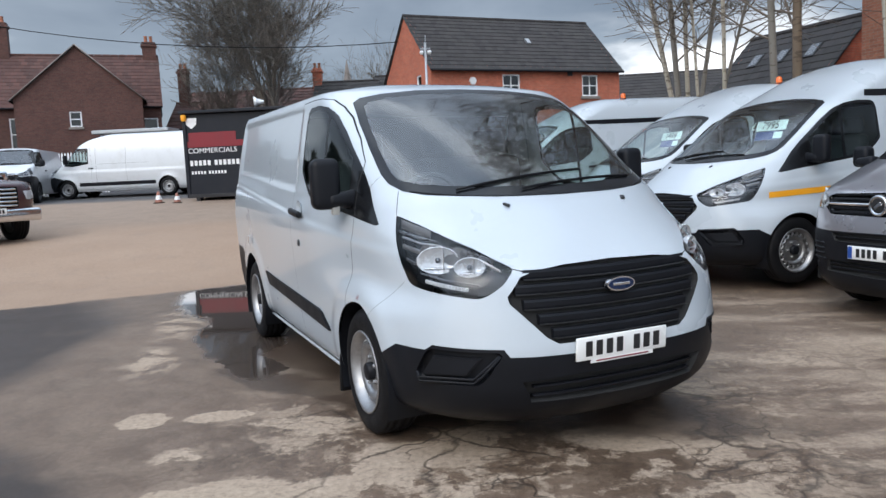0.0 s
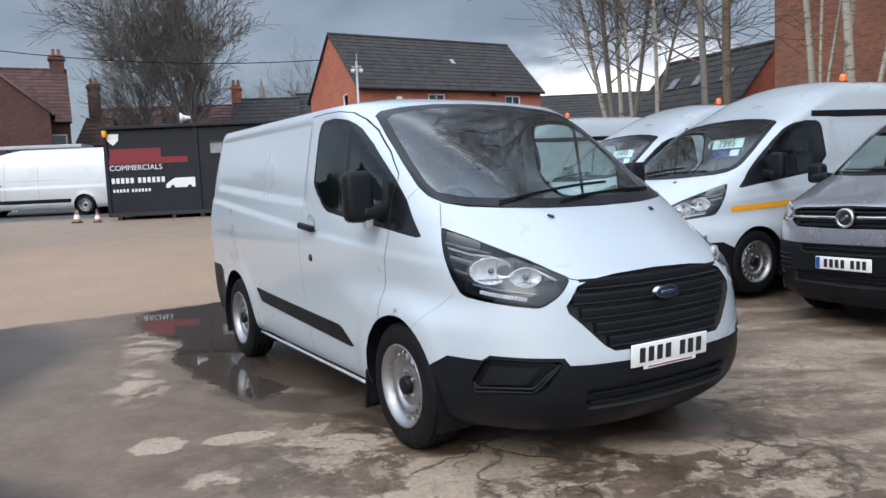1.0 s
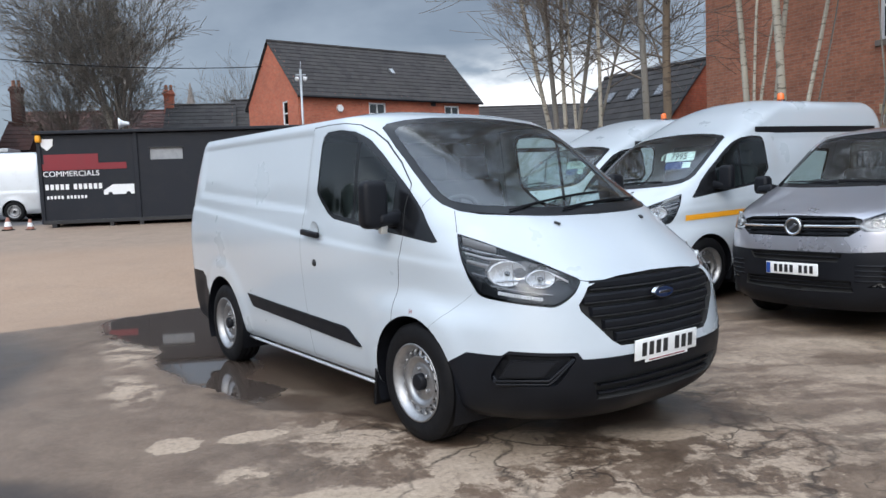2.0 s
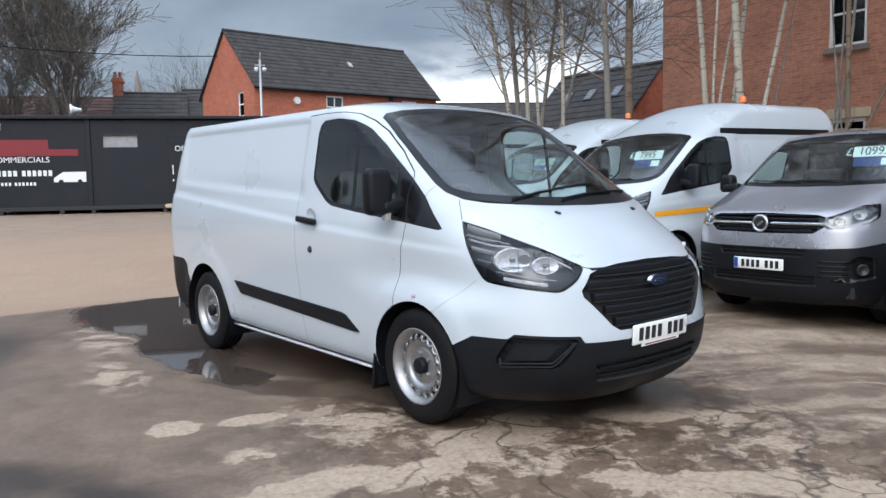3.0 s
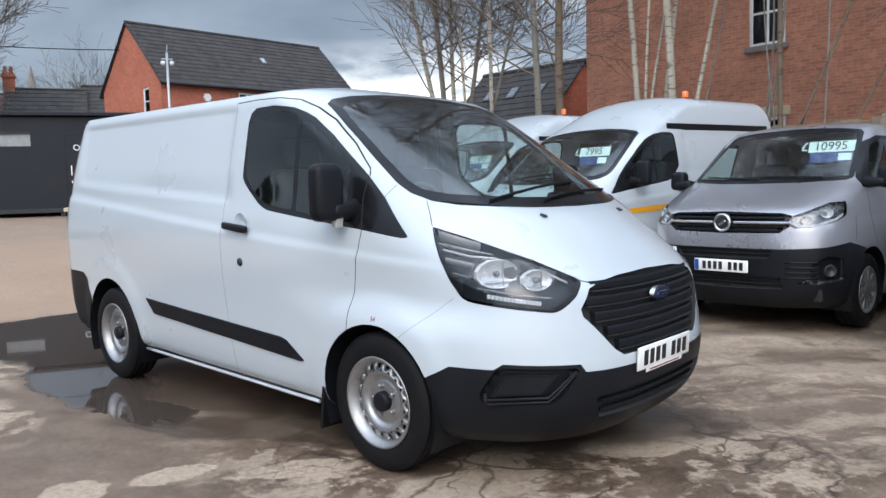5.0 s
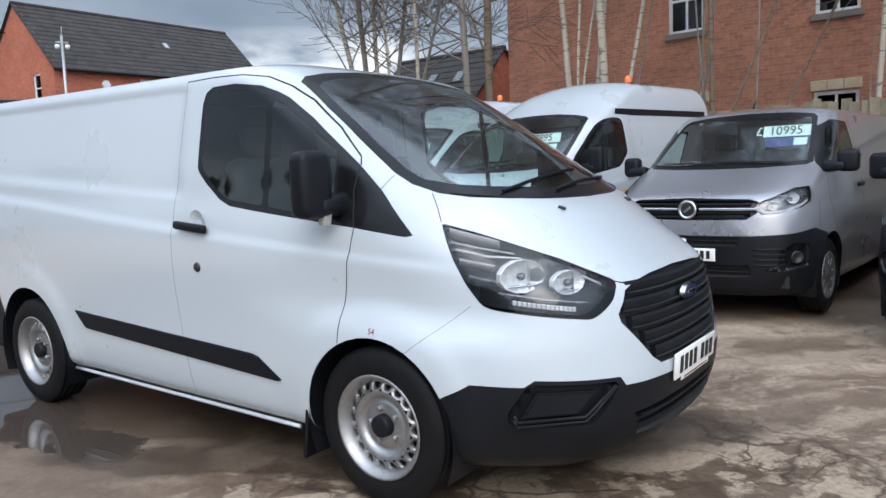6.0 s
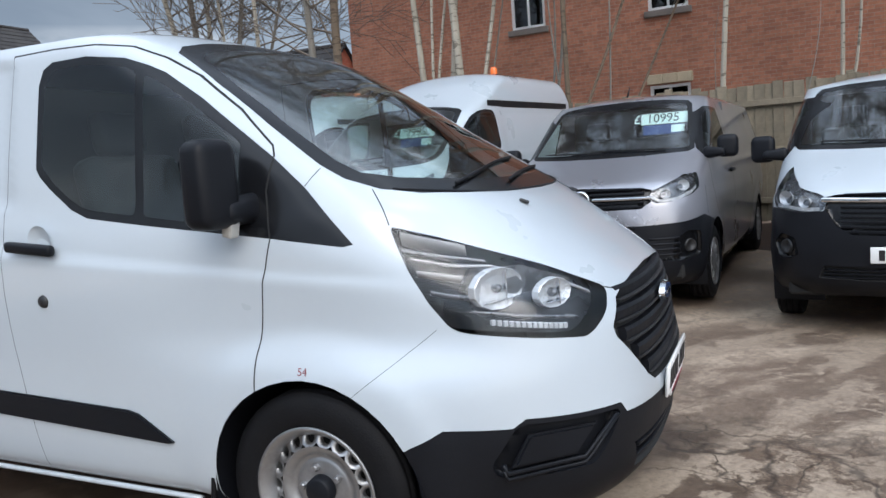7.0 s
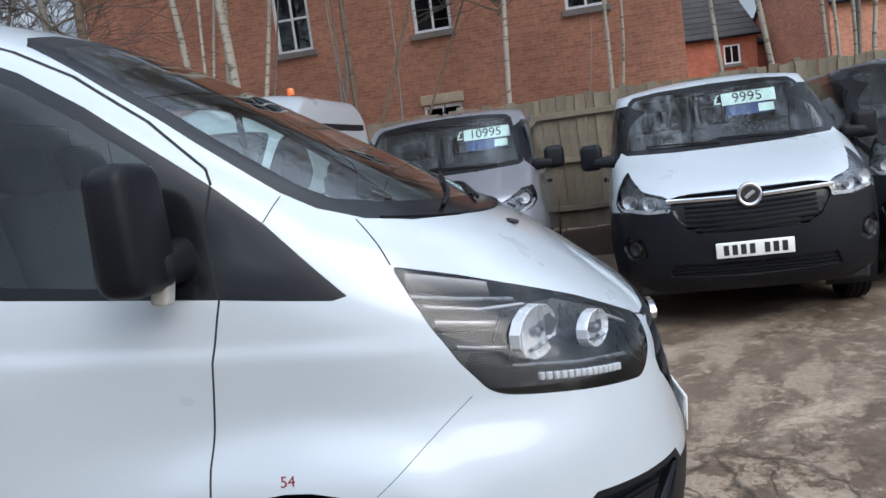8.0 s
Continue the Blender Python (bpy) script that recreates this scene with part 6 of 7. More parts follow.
        lines = one if lines is None else mix(n, l, 1.0, lines, one, "LIGHTEN")
    lines = mix(n, l, 1.0, lines, mix(n, l, far_right, mix(n, l, crack_side, 0.12, 1.0), 0.30), "MULTIPLY")
    col = mix(n, l, mix(n, l, 1.0, lines, 0.85, "MULTIPLY"), col, (0.035, 0.026, 0.021))
    col = mix(n, l, 0.30, col, ramp(n, l, fine, [(0.30, 0.22), (0.70, 0.78)]), "OVERLAY")
    col = mix(n, l, 0.18, col, ramp(n, l, grit, [(0.30, 0.25), (0.70, 0.75)]), "OVERLAY")
    l.new(col, b.inputs["Base Color"])
    rough = mix(n, l, dry, mix(n, l, broad, 0.30, 0.55), 0.80)
    rough = mix(n, l, tan, rough, 0.72)
    rough = mix(n, l, mix(n, l, 1.0, damp_shade, 0.8, "MULTIPLY"), rough, 0.26)
    rough = mix(n, l, film, rough, mix(n, l, mid, 0.22, 0.42))
    rough = mix(n, l, pool, rough, 0.025)
    l.new(rough, b.inputs["Roughness"])
    l.new(mix(n, l, pool, mix(n, l, film, 0.28, 0.18), 0.36), b.inputs["Specular IOR Level"])
    hgt = mix(n, l, 0.5, fine, grit)
    hgt = mix(n, l, lines, hgt, 0.0)
    hgt = mix(n, l, pool, hgt, 0.5)
    bump(n, l, b, hgt, 0.32, 0.006)
    return m


GROUND = ground_mat()


def sheet(name, xs, ys, height, material, label, category):
    bm = bmesh.new()
    grid = [[bm.verts.new((x, y, height(x, y))) for x in xs] for y in ys]
    for p, q in zip(grid, grid[1:]):
        for i in range(len(xs) - 1):
            bm.faces.new((p[i], p[i + 1], q[i + 1], q[i]))
    ob = part(name, bm, material, None, label, kind="structure")
    ob["category"] = category
    return ob


def spread(near, far, n):
    return [near * (far / near) ** (i / n) for i in range(n + 1)]


gx = [-v for v in spread(16, 900, 18)[::-1]] + [-16 + 0.5 * i for i in range(1, 64)] + spread(16, 900, 18)
gy = [-v for v in spread(6, 900, 18)[::-1]] + [-6 + 0.5 * i for i in range(1, 102)] + spread(45, 900, 18)
sheet("ground", gx, gy, lift, GROUND, "cracked wet concrete yard with puddles and dry patches", "yard")


# ---- building materials ----
def brick_mat(name, a, b_col, mortar, scale=1.0):
    m, n, l, b = nodes_of(name)
    co, sep, add, comb = n.new("ShaderNodeTexCoord"), n.new("ShaderNodeSeparateXYZ"), n.new("ShaderNodeMath"), n.new("ShaderNodeCombineXYZ")
    l.new(co.outputs["Object"], sep.inputs[0])
    l.new(sep.outputs["X"], add.inputs[0])
    l.new(sep.outputs["Y"], add.inputs[1])
    l.new(add.outputs[0], comb.inputs["X"])
    l.new(sep.outputs["Z"], comb.inputs["Y"])
    br = n.new("ShaderNodeTexBrick")
    l.new(comb.outputs[0], br.inputs["Vector"])
    br.inputs["Scale"].default_value = 1.0
    br.inputs["Brick Width"].default_value, br.inputs["Row Height"].default_value = 0.225 * scale, 0.075 * scale
    br.inputs["Mortar Size"].default_value, br.inputs["Mortar Smooth"].default_value, br.inputs["Bias"].default_value = 0.006, 0.3, -0.2
    br.inputs["Color1"].default_value, br.inputs["Color2"].default_value, br.inputs["Mortar"].default_value = (*a, 1), (*b_col, 1), (*mortar, 1)
    stain = noise_tex(n, l, 0.6, 6, "Object", 0.65)
    fine = noise_tex(n, l, 9.0, 5, "Object", 0.65)
    col = mix(n, l, 0.5, br.outputs["Color"], ramp(n, l, stain.outputs["Fac"], [(0.3, 0.32), (0.7, 0.68)]), "OVERLAY")
    col = mix(n, l, 0.45, col, ramp(n, l, fine.outputs["Fac"], [(0.3, 0.30), (0.7, 0.70)]), "OVERLAY")
    l.new(col, b.inputs["Base Color"])
    b.inputs["Roughness"].default_value = 0.88
    bump(n, l, b, br.outputs["Fac"], -0.5, 0.01)
    return m


def tile_mat(name, base, moss):
    m, n, l, b = nodes_of(name)
    geo = n.new("ShaderNodeNewGeometry")
    dirt = noise_tex(n, l, 0.8, 7, "Object", 0.7)
    spot = noise_tex(n, l, 7.0, 5, "Object", 0.7)
    col = ramp(n, l, geo.outputs["Random Per Island"], [(0.0, tuple(c * 0.72 for c in base)), (1.0, tuple(c * 1.3 for c in base))])
    col = mix(n, l, ramp(n, l, dirt.outputs["Fac"], [(0.45, 0.0), (0.75, 0.55)]), col, moss)
    col = mix(n, l, ramp(n, l, spot.outputs["Fac"], [(0.68, 0.0), (0.76, 0.35)]), col, (0.16, 0.155, 0.13))
    l.new(col, b.inputs["Base Color"])
    b.inputs["Roughness"].default_value = 0.85
    return m


BRICK = brick_mat("orange_brick", (0.46, 0.130, 0.072), (0.36, 0.095, 0.055), (0.33, 0.19, 0.13))
RUSTBRICK = brick_mat("rust_brick", (0.475, 0.205, 0.127), (0.335, 0.134, 0.088), (0.39, 0.268, 0.206))
OLDBRICK = brick_mat("old_dark_brick", (0.112, 0.048, 0.037), (0.076, 0.034, 0.028), (0.100, 0.074, 0.063))
TILES = tile_mat("dark_roof_tiles", (0.034, 0.030, 0.029), (0.048, 0.045, 0.038))
REDTILES = tile_mat("red_brown_roof_tiles", (0.090, 0.042, 0.034), (0.060, 0.043, 0.036))
STONE = mat("buff_stone", (0.52, 0.43, 0.30), 0.85, 0, 0.15, 2.0, 30, 0.3)
SILLSTONE = mat("grey_stone_sill", (0.22, 0.19, 0.17), 0.85, 0, 0.15, 2.0, 30, 0.3)
UPVC = mat("white_window_frame", (0.78, 0.79, 0.80), 0.4, 0, 0.04)
PANE = glass_mat("house_glass", (0.10, 0.12, 0.13))
ROOMDARK = mat("shade_backing", (0.05, 0.055, 0.06), 0.9, 0, 0.2)
CURTAIN = mat("net_curtain", (0.30, 0.31, 0.32), 0.9, 0, 0.2, 6, 60, 0.2)
POT = mat("clay_pot", (0.33, 0.13, 0.075), 0.85, 0, 0.2)
CLADDING = mat("dark_grey_cladding", (0.014, 0.016, 0.022), 0.50, 0.0, 0.12, 0.8, 70, 0.05, 0, 0.08, dirt=(0.030, 0.029, 0.030), dirt_amount=0.35, spec=0.25)
GALV = mat("galvanised_steel", (0.42, 0.43, 0.44), 0.45, 0.7, 0.12, 6, 90, 0.05)


def holed_wall(width, height, thick, holes, m=Matrix()):
    """A wall along x from 0, with its outer face at y = 0, and real openings (x0, x1, z0, z1)."""
    bm = bmesh.new()
    xs = sorted({0.0, width, *(h[0] for h in holes), *(h[1] for h in holes)})
    zs = sorted({0.0, height, *(h[2] for h in holes), *(h[3] for h in holes)})
    gone = lambda x, z: any(h[0] < x < h[1] and h[2] < z < h[3] for h in holes)
    vs = {}

    def v(i, k, y):
        if (i, k, y) not in vs:
            vs[i, k, y] = bm.verts.new(m @ Vector((xs[i], y, zs[k])))
        return vs[i, k, y]
    solid = {(i, k): not gone((xs[i] + xs[i + 1]) / 2, (zs[k] + zs[k + 1]) / 2) for i in range(len(xs) - 1) for k in range(len(zs) - 1)}
    for (i, k), full in solid.items():
        if not full:
            continue
        for y in (0.0, thick):
            bm.faces.new((v(i, k, y), v(i + 1, k, y), v(i + 1, k + 1, y), v(i, k + 1, y)))
        for di, dk, a, c in ((-1, 0, (i, k), (i, k + 1)), (1, 0, (i + 1, k), (i + 1, k + 1)), (0, -1, (i, k), (i + 1, k)), (0, 1, (i, k + 1), (i + 1, k + 1))):
            if not solid.get((i + di, k + dk), False):
                bm.faces.new((v(*a, 0.0), v(*c, 0.0), v(*c, thick), v(*a, thick)))
    bmesh.ops.recalc_face_normals(bm, faces=bm.faces)
    return bm


def put_window(house, m, w, h, cols=2, rows=2, sill=SILLSTONE, curtain=False):
    """A white frame with panes in an opening; m stands at the opening's lower left, y going inwards."""
    bm = bmesh.new()
    t = 0.072
    for x0, x1, z0, z1 in ((0, w, 0, t), (0, w, h - t, h), (0, t, t, h - t), (w - t, w, t, h - t)):
        box(bm, (x1 - x0, 0.06, z1 - z0), m @ Matrix.Translation(((x0 + x1) / 2, 0.06, (z0 + z1) / 2)), 0.006, 1)
    win = part("window", bm, UPVC, house, "white framed window", smooth=False)
    for i in range(1, cols):
        part("window_mullion", block((0.05, 0.055, h - 2 * t), m @ Matrix.Translation((w * i / cols, 0.06, h / 2)), 0.005, 1), UPVC, win, smooth=False)
    for k in range(1, rows):
        for i in range(cols):
            part("glazing_bar", block((w / cols - t, 0.05, 0.05), m @ Matrix.Translation((w * (i + 0.5) / cols, 0.06, h * k / rows)), 0.004, 1), UPVC, win, smooth=False)
    for i in range(cols):
        part("pane", block((w / cols - 0.05, 0.008, h - t), m @ Matrix.Translation((w * (i + 0.5) / cols, 0.075, h / 2))), PANE, win, smooth=False)
    if curtain:
        part("net_curtain", block((w * 0.30, 0.02, h * 0.9), m @ Matrix.Translation((w * 0.18, 0.22, h / 2))), CURTAIN, win, smooth=False)
    # no room behind the panes: a dark sheet has its shade as colour
    part("shade_backing", block((w + 0.1, 0.02, h + 0.1), m @ Matrix.Translation((w / 2, 0.42, h / 2))), ROOMDARK, win, smooth=False)
    if sill:
        part("window_sill", block((w + 0.16, 0.20, 0.14), m @ Matrix.Translation((w / 2, 0.02, -0.07)), 0.01, 1), sill, win, "stone sill", smooth=False)
    return win


def tiled_slope(length, run, rise, tile=(0.33, 0.30), thick=0.035, seed=1):
    """Overlapping tiles on a slope: x along the eave, y back from the eave, rising to the ridge."""
    rnd = random.Random(seed)
    bm = bmesh.new()
    slant = math.hypot(run, rise)
    n_row, n_col = max(1, round(slant / tile[1])), max(1, round(length / tile[0]))
    dy, dz = run / n_row, rise / n_row
    w = length / n_col
    for r in range(n_row):
        off = w / 2 if r % 2 else 0.0
        for cidx in range(-1 if off else 0, n_col):
            x0, x1 = max(0.0, cidx * w + off), min(length, (cidx + 1) * w + off)
            if x1 - x0 < 0.05:
                continue
            y0, z0 = r * dy - dy * 0.15, r * dz - dz * 0.15 + thick + rnd.uniform(-0.006, 0.008)
            y1, z1 = (r + 1) * dy, (r + 1) * dz + 0.004
            g = 0.006
            vs = [bm.verts.new(p) for p in ((x0 + g, y0, z0), (x1 - g, y0, z0), (x1 - g, y1, z1), (x0 + g, y1, z1), (x0 + g, y0, z0 - thick * 1.4), (x1 - g, y0, z0 - thick * 1.4))]
            bm.faces.new(vs[:4])
            bm.faces.new((vs[4], vs[5], vs[1], vs[0]))
    return bm


def gabled_house(name, label, m, length, depth, eave, ridge, brick, tiles, front=(), gable=(), over=0.25, base=0.0, fine=True, seed=1):
    """A house along x from 0, ridge over y = 0, front towards -y. front: windows (x, z, w, h, cols, rows) in the front wall; gable: (y, z, w, h) in the end wall at x = 0."""
    ob = thing(name, label, "house", m)
    hd = depth / 2
    part("front_wall", holed_wall(length, eave - base, 0.25, [(x, x + w, z - base, z - base + h) for x, z, w, h, c, r in front], pose(0, -hd, base)), brick, ob, smooth=False)
    part("back_wall", block((length, 0.25, eave - base), pose(length / 2, hd - 0.125, (eave + base) / 2)), brick, ob, smooth=False)
    for x in (0.0, length - 0.25):
        gb = bmesh.new()
        holes = [(-y - w, -y, z, z + h) for y, z, w, h in gable] if x == 0.0 else []
        if holes:
            g = holed_wall(depth - 0.5, eave - base, 0.25, [(h0 + hd - 0.25, h1 + hd - 0.25, z0 - base, z1 - base) for h0, h1, z0, z1 in holes], pose(0, hd - 0.25, base, 0, 0, -90))
            gb.free()
            gb = g
        else:
            box(gb, (0.25, depth - 0.5, eave - base), pose(x + 0.125, 0, (eave + base) / 2))
        part("end_wall", gb, brick, ob, smooth=False)
        tri = prism([(-hd, eave), (hd, eave), (0, ridge - 0.02)], 0.25, pose(x + 0.125, 0, 0, 0, 0, 90))
        part("gable", tri, brick, ob, smooth=False)
    rise = (ridge - eave) * (hd + over) / hd
    for side in (0, 1):
        slope = tiled_slope(length + 2 * 0.12, hd + over, rise, (0.33, 0.32) if fine else (0.5, 0.4), 0.035, seed + side)
        slope.transform((pose(length / 2, 0, 0, 0, 0, 180 * side)) @ Matrix.Translation((-length / 2 - 0.12, -hd - over, ridge - rise + 0.03)))
        roof = part("roof", slope, tiles, ob, "tiled roof slope", smooth=False, kind="stuff")
        deck = bmesh.new()
        q = [deck.verts.new(p) for p in ((0, 0, -0.03), (length + 0.2, 0, -0.03), (length + 0.2, hd + over, rise - 0.02), (0, hd + over, rise - 0.02))]
        deck.faces.new(q)
        deck.transform((pose(length / 2, 0, 0, 0, 0, 180 * side)) @ Matrix.Translation((-length / 2 - 0.1, -hd - over, ridge - rise)))
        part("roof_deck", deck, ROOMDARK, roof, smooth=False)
        part("gutter", tube([(-0.1, (hd + over + 0.03) * (1 if side else -1), ridge - rise - 0.03), (length + 0.1, (hd + over + 0.03) * (1 if side else -1), ridge - rise - 0.03)], 0.055, 6), PLASTIC, ob)
    rg = bmesh.new()
    n = max(2, round(length / 0.45))
    for i in range(n):
        tube([((length + 0.2) * i / n - 0.1 + 0.01, 0, ridge + 0.01), ((length + 0.2) * (i + 1) / n - 0.1 - 0.01, 0, ridge + 0.01)], 0.10, 8, rg)
    part("ridge_tiles", rg, tiles, ob, smooth=False, kind="stuff")
    for x, z, w, h, c, r in front:
        put_window(ob, pose(x, -hd, z), w, h, c, r)
    for y, z, w, h in gable:
        put_window(ob, pose(0, y + w, z, 0, 0, -90), w, h, 1, 2)
    return ob


def chimney(house, x, y, z0, z1, w=0.7, d=0.5, brick=OLDBRICK, pots=2):
    st = part("chimney", block((w, d, z1 - z0), pose(x, y, (z0 + z1) / 2), 0.01, 1), brick, house, "brick chimney stack", smooth=False)
    part("chimney_cap", block((w + 0.14, d + 0.14, 0.16), pose(x, y, z1 - 0.22), 0.02, 1), brick, st, smooth=False)
    for i in range(pots):
        pot = lathe([(0.10, 0.0), (0.12, 0.05), (0.10, 0.1), (0.095, 0.34), (0.115, 0.38), (0.075, 0.38)], 12, "Z")
        pot.transform(pose(x + (i - (pots - 1) / 2) * 0.30, y, z1))
        part("chimney_pot", pot, POT, st)


# ---- orange brick house behind the yard ----
HOUSE = Matrix.Translation((-2.42, 37.6, 0.0)) @ pose(0, 0, 0, 0, 0, 25.0)
house = gabled_house("brick_house", "orange brick house with a dark tiled gable roof", HOUSE, 10.4, 6.0, 6.22, 8.98, BRICK, TILES,
                     [(3.68, 4.80, 0.95, 1.05, 2, 2), (8.15, 4.80, 0.95, 1.05, 2, 2)], [(-1.85, 4.80, 0.62, 1.15)], 0.22, 0.9)
al = lathe([(0.0005, -0.10), (0.17, -0.10), (0.19, -0.07), (0.19, 0.0)], 6)
al.transform(pose(2.1, -3.0, 5.52))
part("alarm_box", al, UPVC, house, "white alarm box", smooth=False)
part("wall_vent", block((0.30, 0.03, 0.22), pose(7.45, -3.015, 5.9), 0.01, 1), DARKSTEEL, house, smooth=False)
part("roof_vent", block((0.22, 0.4, 0.10), pose(6.0, -1.5, 7.68, 42, 0, 0), 0.01, 1), GALV, house, smooth=False)

# ---- tall brick block behind the fence ----
BIG = Matrix.Translation((10.36, 19.8, 0.0)) @ pose(0, 0, 0, 0, 0, -68.5)
block_house = thing("brick_building", "tall red brick building with white sash windows", "building", BIG)
openings = [(4.84, 5.72, 4.50, 6.05), (8.17, 9.05, 4.45, 6.05), (4.90, 5.75, 1.45, 2.80), (8.15, 9.05, 1.45, 2.80), (11.6, 12.5, 4.42, 6.0)]
part("front_wall", holed_wall(14.05, 7.0, 0.3, openings), RUSTBRICK, block_house, smooth=False)
part("end_wall", block((0.3, 8.0, 7.0), pose(0.15, 4.3, 3.5)), RUSTBRICK, block_house, smooth=False)
part("end_wall", block((0.3, 8.0, 7.0), pose(13.9, 4.3, 3.5)), RUSTBRICK, block_house, smooth=False)
part("back_wall", block((13.45, 0.3, 7.0), pose(7.025, 8.15, 3.5)), RUSTBRICK, block_house, smooth=False)
part("flat_roof", block((14.4, 8.7, 0.15), pose(7.0, 4.1, 7.08)), TILES, block_house, smooth=False)
for x0, x1, z0, z1 in openings:
    put_window(block_house, pose(x0, 0, z0), x1 - x0, z1 - z0, 2, 2, SILLSTONE, True)
for x in (4.86, 8.10):
    for i in range(3):
        part("lintel_stone", block((0.325, 0.12, 0.22), pose(x + 0.17 + 0.335 * i, -0.02, 2.93), 0.012, 1), STONE, block_house, "buff stone lintel block", smooth=False)

# ---- lower wing with rooflights, and roofs beyond ----
WING = Matrix.Translation((10.61, 27.55, 0.0)) @ pose(0, 0, 0, 0, 0, -65.7)
wing = gabled_house("terraced_house", "low brick wing with dark tiles and rooflights", WING, 4.5, 4.2, 3.45, 5.5, BRICK, TILES, over=0.2, base=0.4, seed=5)
for x in (1.05, 2.15, 3.35):
    rl = block((0.40, 0.62, 0.07), pose(x, -0.98, 4.60, 44, 0, 0), 0.01, 1)
    r_ob = part("rooflight", rl, DARKSTEEL, wing, "small rooflight in the tiles", smooth=False)
    part("rooflight_glass", block((0.30, 0.50, 0.02), pose(x, -0.98, 4.60, 44, 0, 0) @ Matrix.Translation((0, 0, 0.035))), LAMPSILVER, r_ob, smooth=False)
gabled_house("terraced_house", "distant house with dark tiled roof", Matrix.Translation((9.5, 47.5, 0)) @ pose(0, 0, 0, 0, 0, -6), 12.0, 7.0, 4.6, 6.7, BRICK, TILES, over=0.2, base=1.0, fine=False, seed=9)
small = gabled_house("terraced_house", "distant brick house with a dark slate roof", Matrix.Translation((-9.6, 52.0, 0)) @ pose(0, 0, 0, 0, 0, 2), 4.2, 6.0, 5.2, 7.75, BRICK, TILES, over=0.2, base=1.0, fine=False, seed=11)
chimney(small, 0.1, 0, 6.5, 8.7, 0.6, 0.6, BRICK)
gabled_house("terraced_house", "distant house with a steep dark roof", Matrix.Translation((-5.6, 53.0, 0)) @ pose(0, 0, 0, 0, 0, -8), 5.0, 6.5, 5.4, 8.1, BRICK, TILES, over=0.2, base=1.0, fine=False, seed=13)
gabled_house("terraced_house", "long low house with red-brown tiles", Matrix.Translation((-19.0, 53.5, 0)) @ pose(0, 0, 0, 0, 0, 1), 10.5, 6.0, 5.4, 7.6, OLDBRICK, REDTILES, over=0.2, base=1.0, fine=False, seed=15)

# ---- old dark brick house beside the yard ----
old = gabled_house("brick_house", "old dark brick house with red-brown tiles and chimneys", Matrix.Translation((-27.15, 44.39, 0)) @ pose(0, 0, 0, 0, 0, 22), 9.0, 6.4, 6.15, 9.35, OLDBRICK, REDTILES, [(1.0, 3.6, 0.9, 1.8, 1, 2), (7.5, 3.9, 1.3, 1.4, 1, 2)], over=0.2, base=0.8, seed=21)
chimney(old, 0.5, 0.0, 8.6, 11.2, 0.8, 0.6)
chimney(old, 8.6, 0.0, 8.6, 10.2, 0.8, 0.6)
front_gable = gabled_house("brick_house", "projecting dark brick gable of an old house", Matrix.Translation((-20.95, 41.8, 0)) @ pose(0, 0, 0, 0, 0, 112), 4.6, 6.5, 6.35, 9.15, OLDBRICK, REDTILES, [], [(-0.05, 4.75, 0.62, 0.85)], 0.15, 0.8, seed=25)
for s in (-1, 1):
    part("barge_board", tube([(-0.16, s * 3.45, 6.18), (-0.16, 0, 9.22)], 0.04, 6), SILLSTONE, front_gable)
far_stack = gabled_house("terraced_house", "dark brick house end with a tall chimney", Matrix.Translation((-18.5, 50.0, 0)) @ pose(0, 0, 0, 0, 0, 0), 1.6, 4.0, 5.0, 6.6, OLDBRICK, REDTILES, base=0.9, fine=False, seed=27)
chimney(far_stack, 0.5, 0, 6.0, 8.8, 0.6, 0.6)
canopy = tagged(part("canopy_roof", block((3.5, 1.4, 0.16), pose(-14.8, 34.6, 3.85), 0.02, 1), GALV, None, "flat pale grey canopy roof on posts", smooth=False), category="canopy")
for x in (-16.3, -13.3):
    part("canopy_post", tube([(x, 34.3, 1.1), (x, 34.3, 3.8)], 0.06, 8), GALV, canopy)
spire = thing("church_spire", "distant pale stone church spire", "spire", Matrix.Translation((-17.7, 122, 0)))
part("spire_cone", lathe([(1.25, 12.0), (0.9, 15.0), (0.05, 19.7)], 8, "Z"), SILLSTONE, spire, smooth=False)
part("tower", block((2.8, 2.8, 12.0), pose(0, 0, 6.0)), STONE, spire, smooth=False)
right_house = gabled_house("brick_house", "distant orange brick house with a dark roof", Matrix.Translation((34.0, 12.6, 0)) @ pose(0, 0, 0, 0, 0, -58), 3.4, 7.0, 5.3, 8.3, BRICK, TILES, [(2.0, 4.0, 0.7, 0.8, 2, 1)], over=0.2, base=0.6, fine=False, seed=31)
gabled_house("brick_house", "low distant brick house with a dark roof", Matrix.Translation((36.5, 9.6, 0)) @ pose(0, 0, 0, 0, 0, -58), 3.0, 6.0, 4.9, 6.2, BRICK, TILES, over=0.2, base=0.6, fine=False, seed=35)
gabled_house("brick_house", "distant brown brick house behind bare trunks", Matrix.Translation((32.0, 6.6, 0)) @ pose(0, 0, 0, 0, 0, -60), 9.0, 7.0, 5.4, 8.2, RUSTBRICK, TILES, over=0.2, base=0.6, fine=False, seed=33)

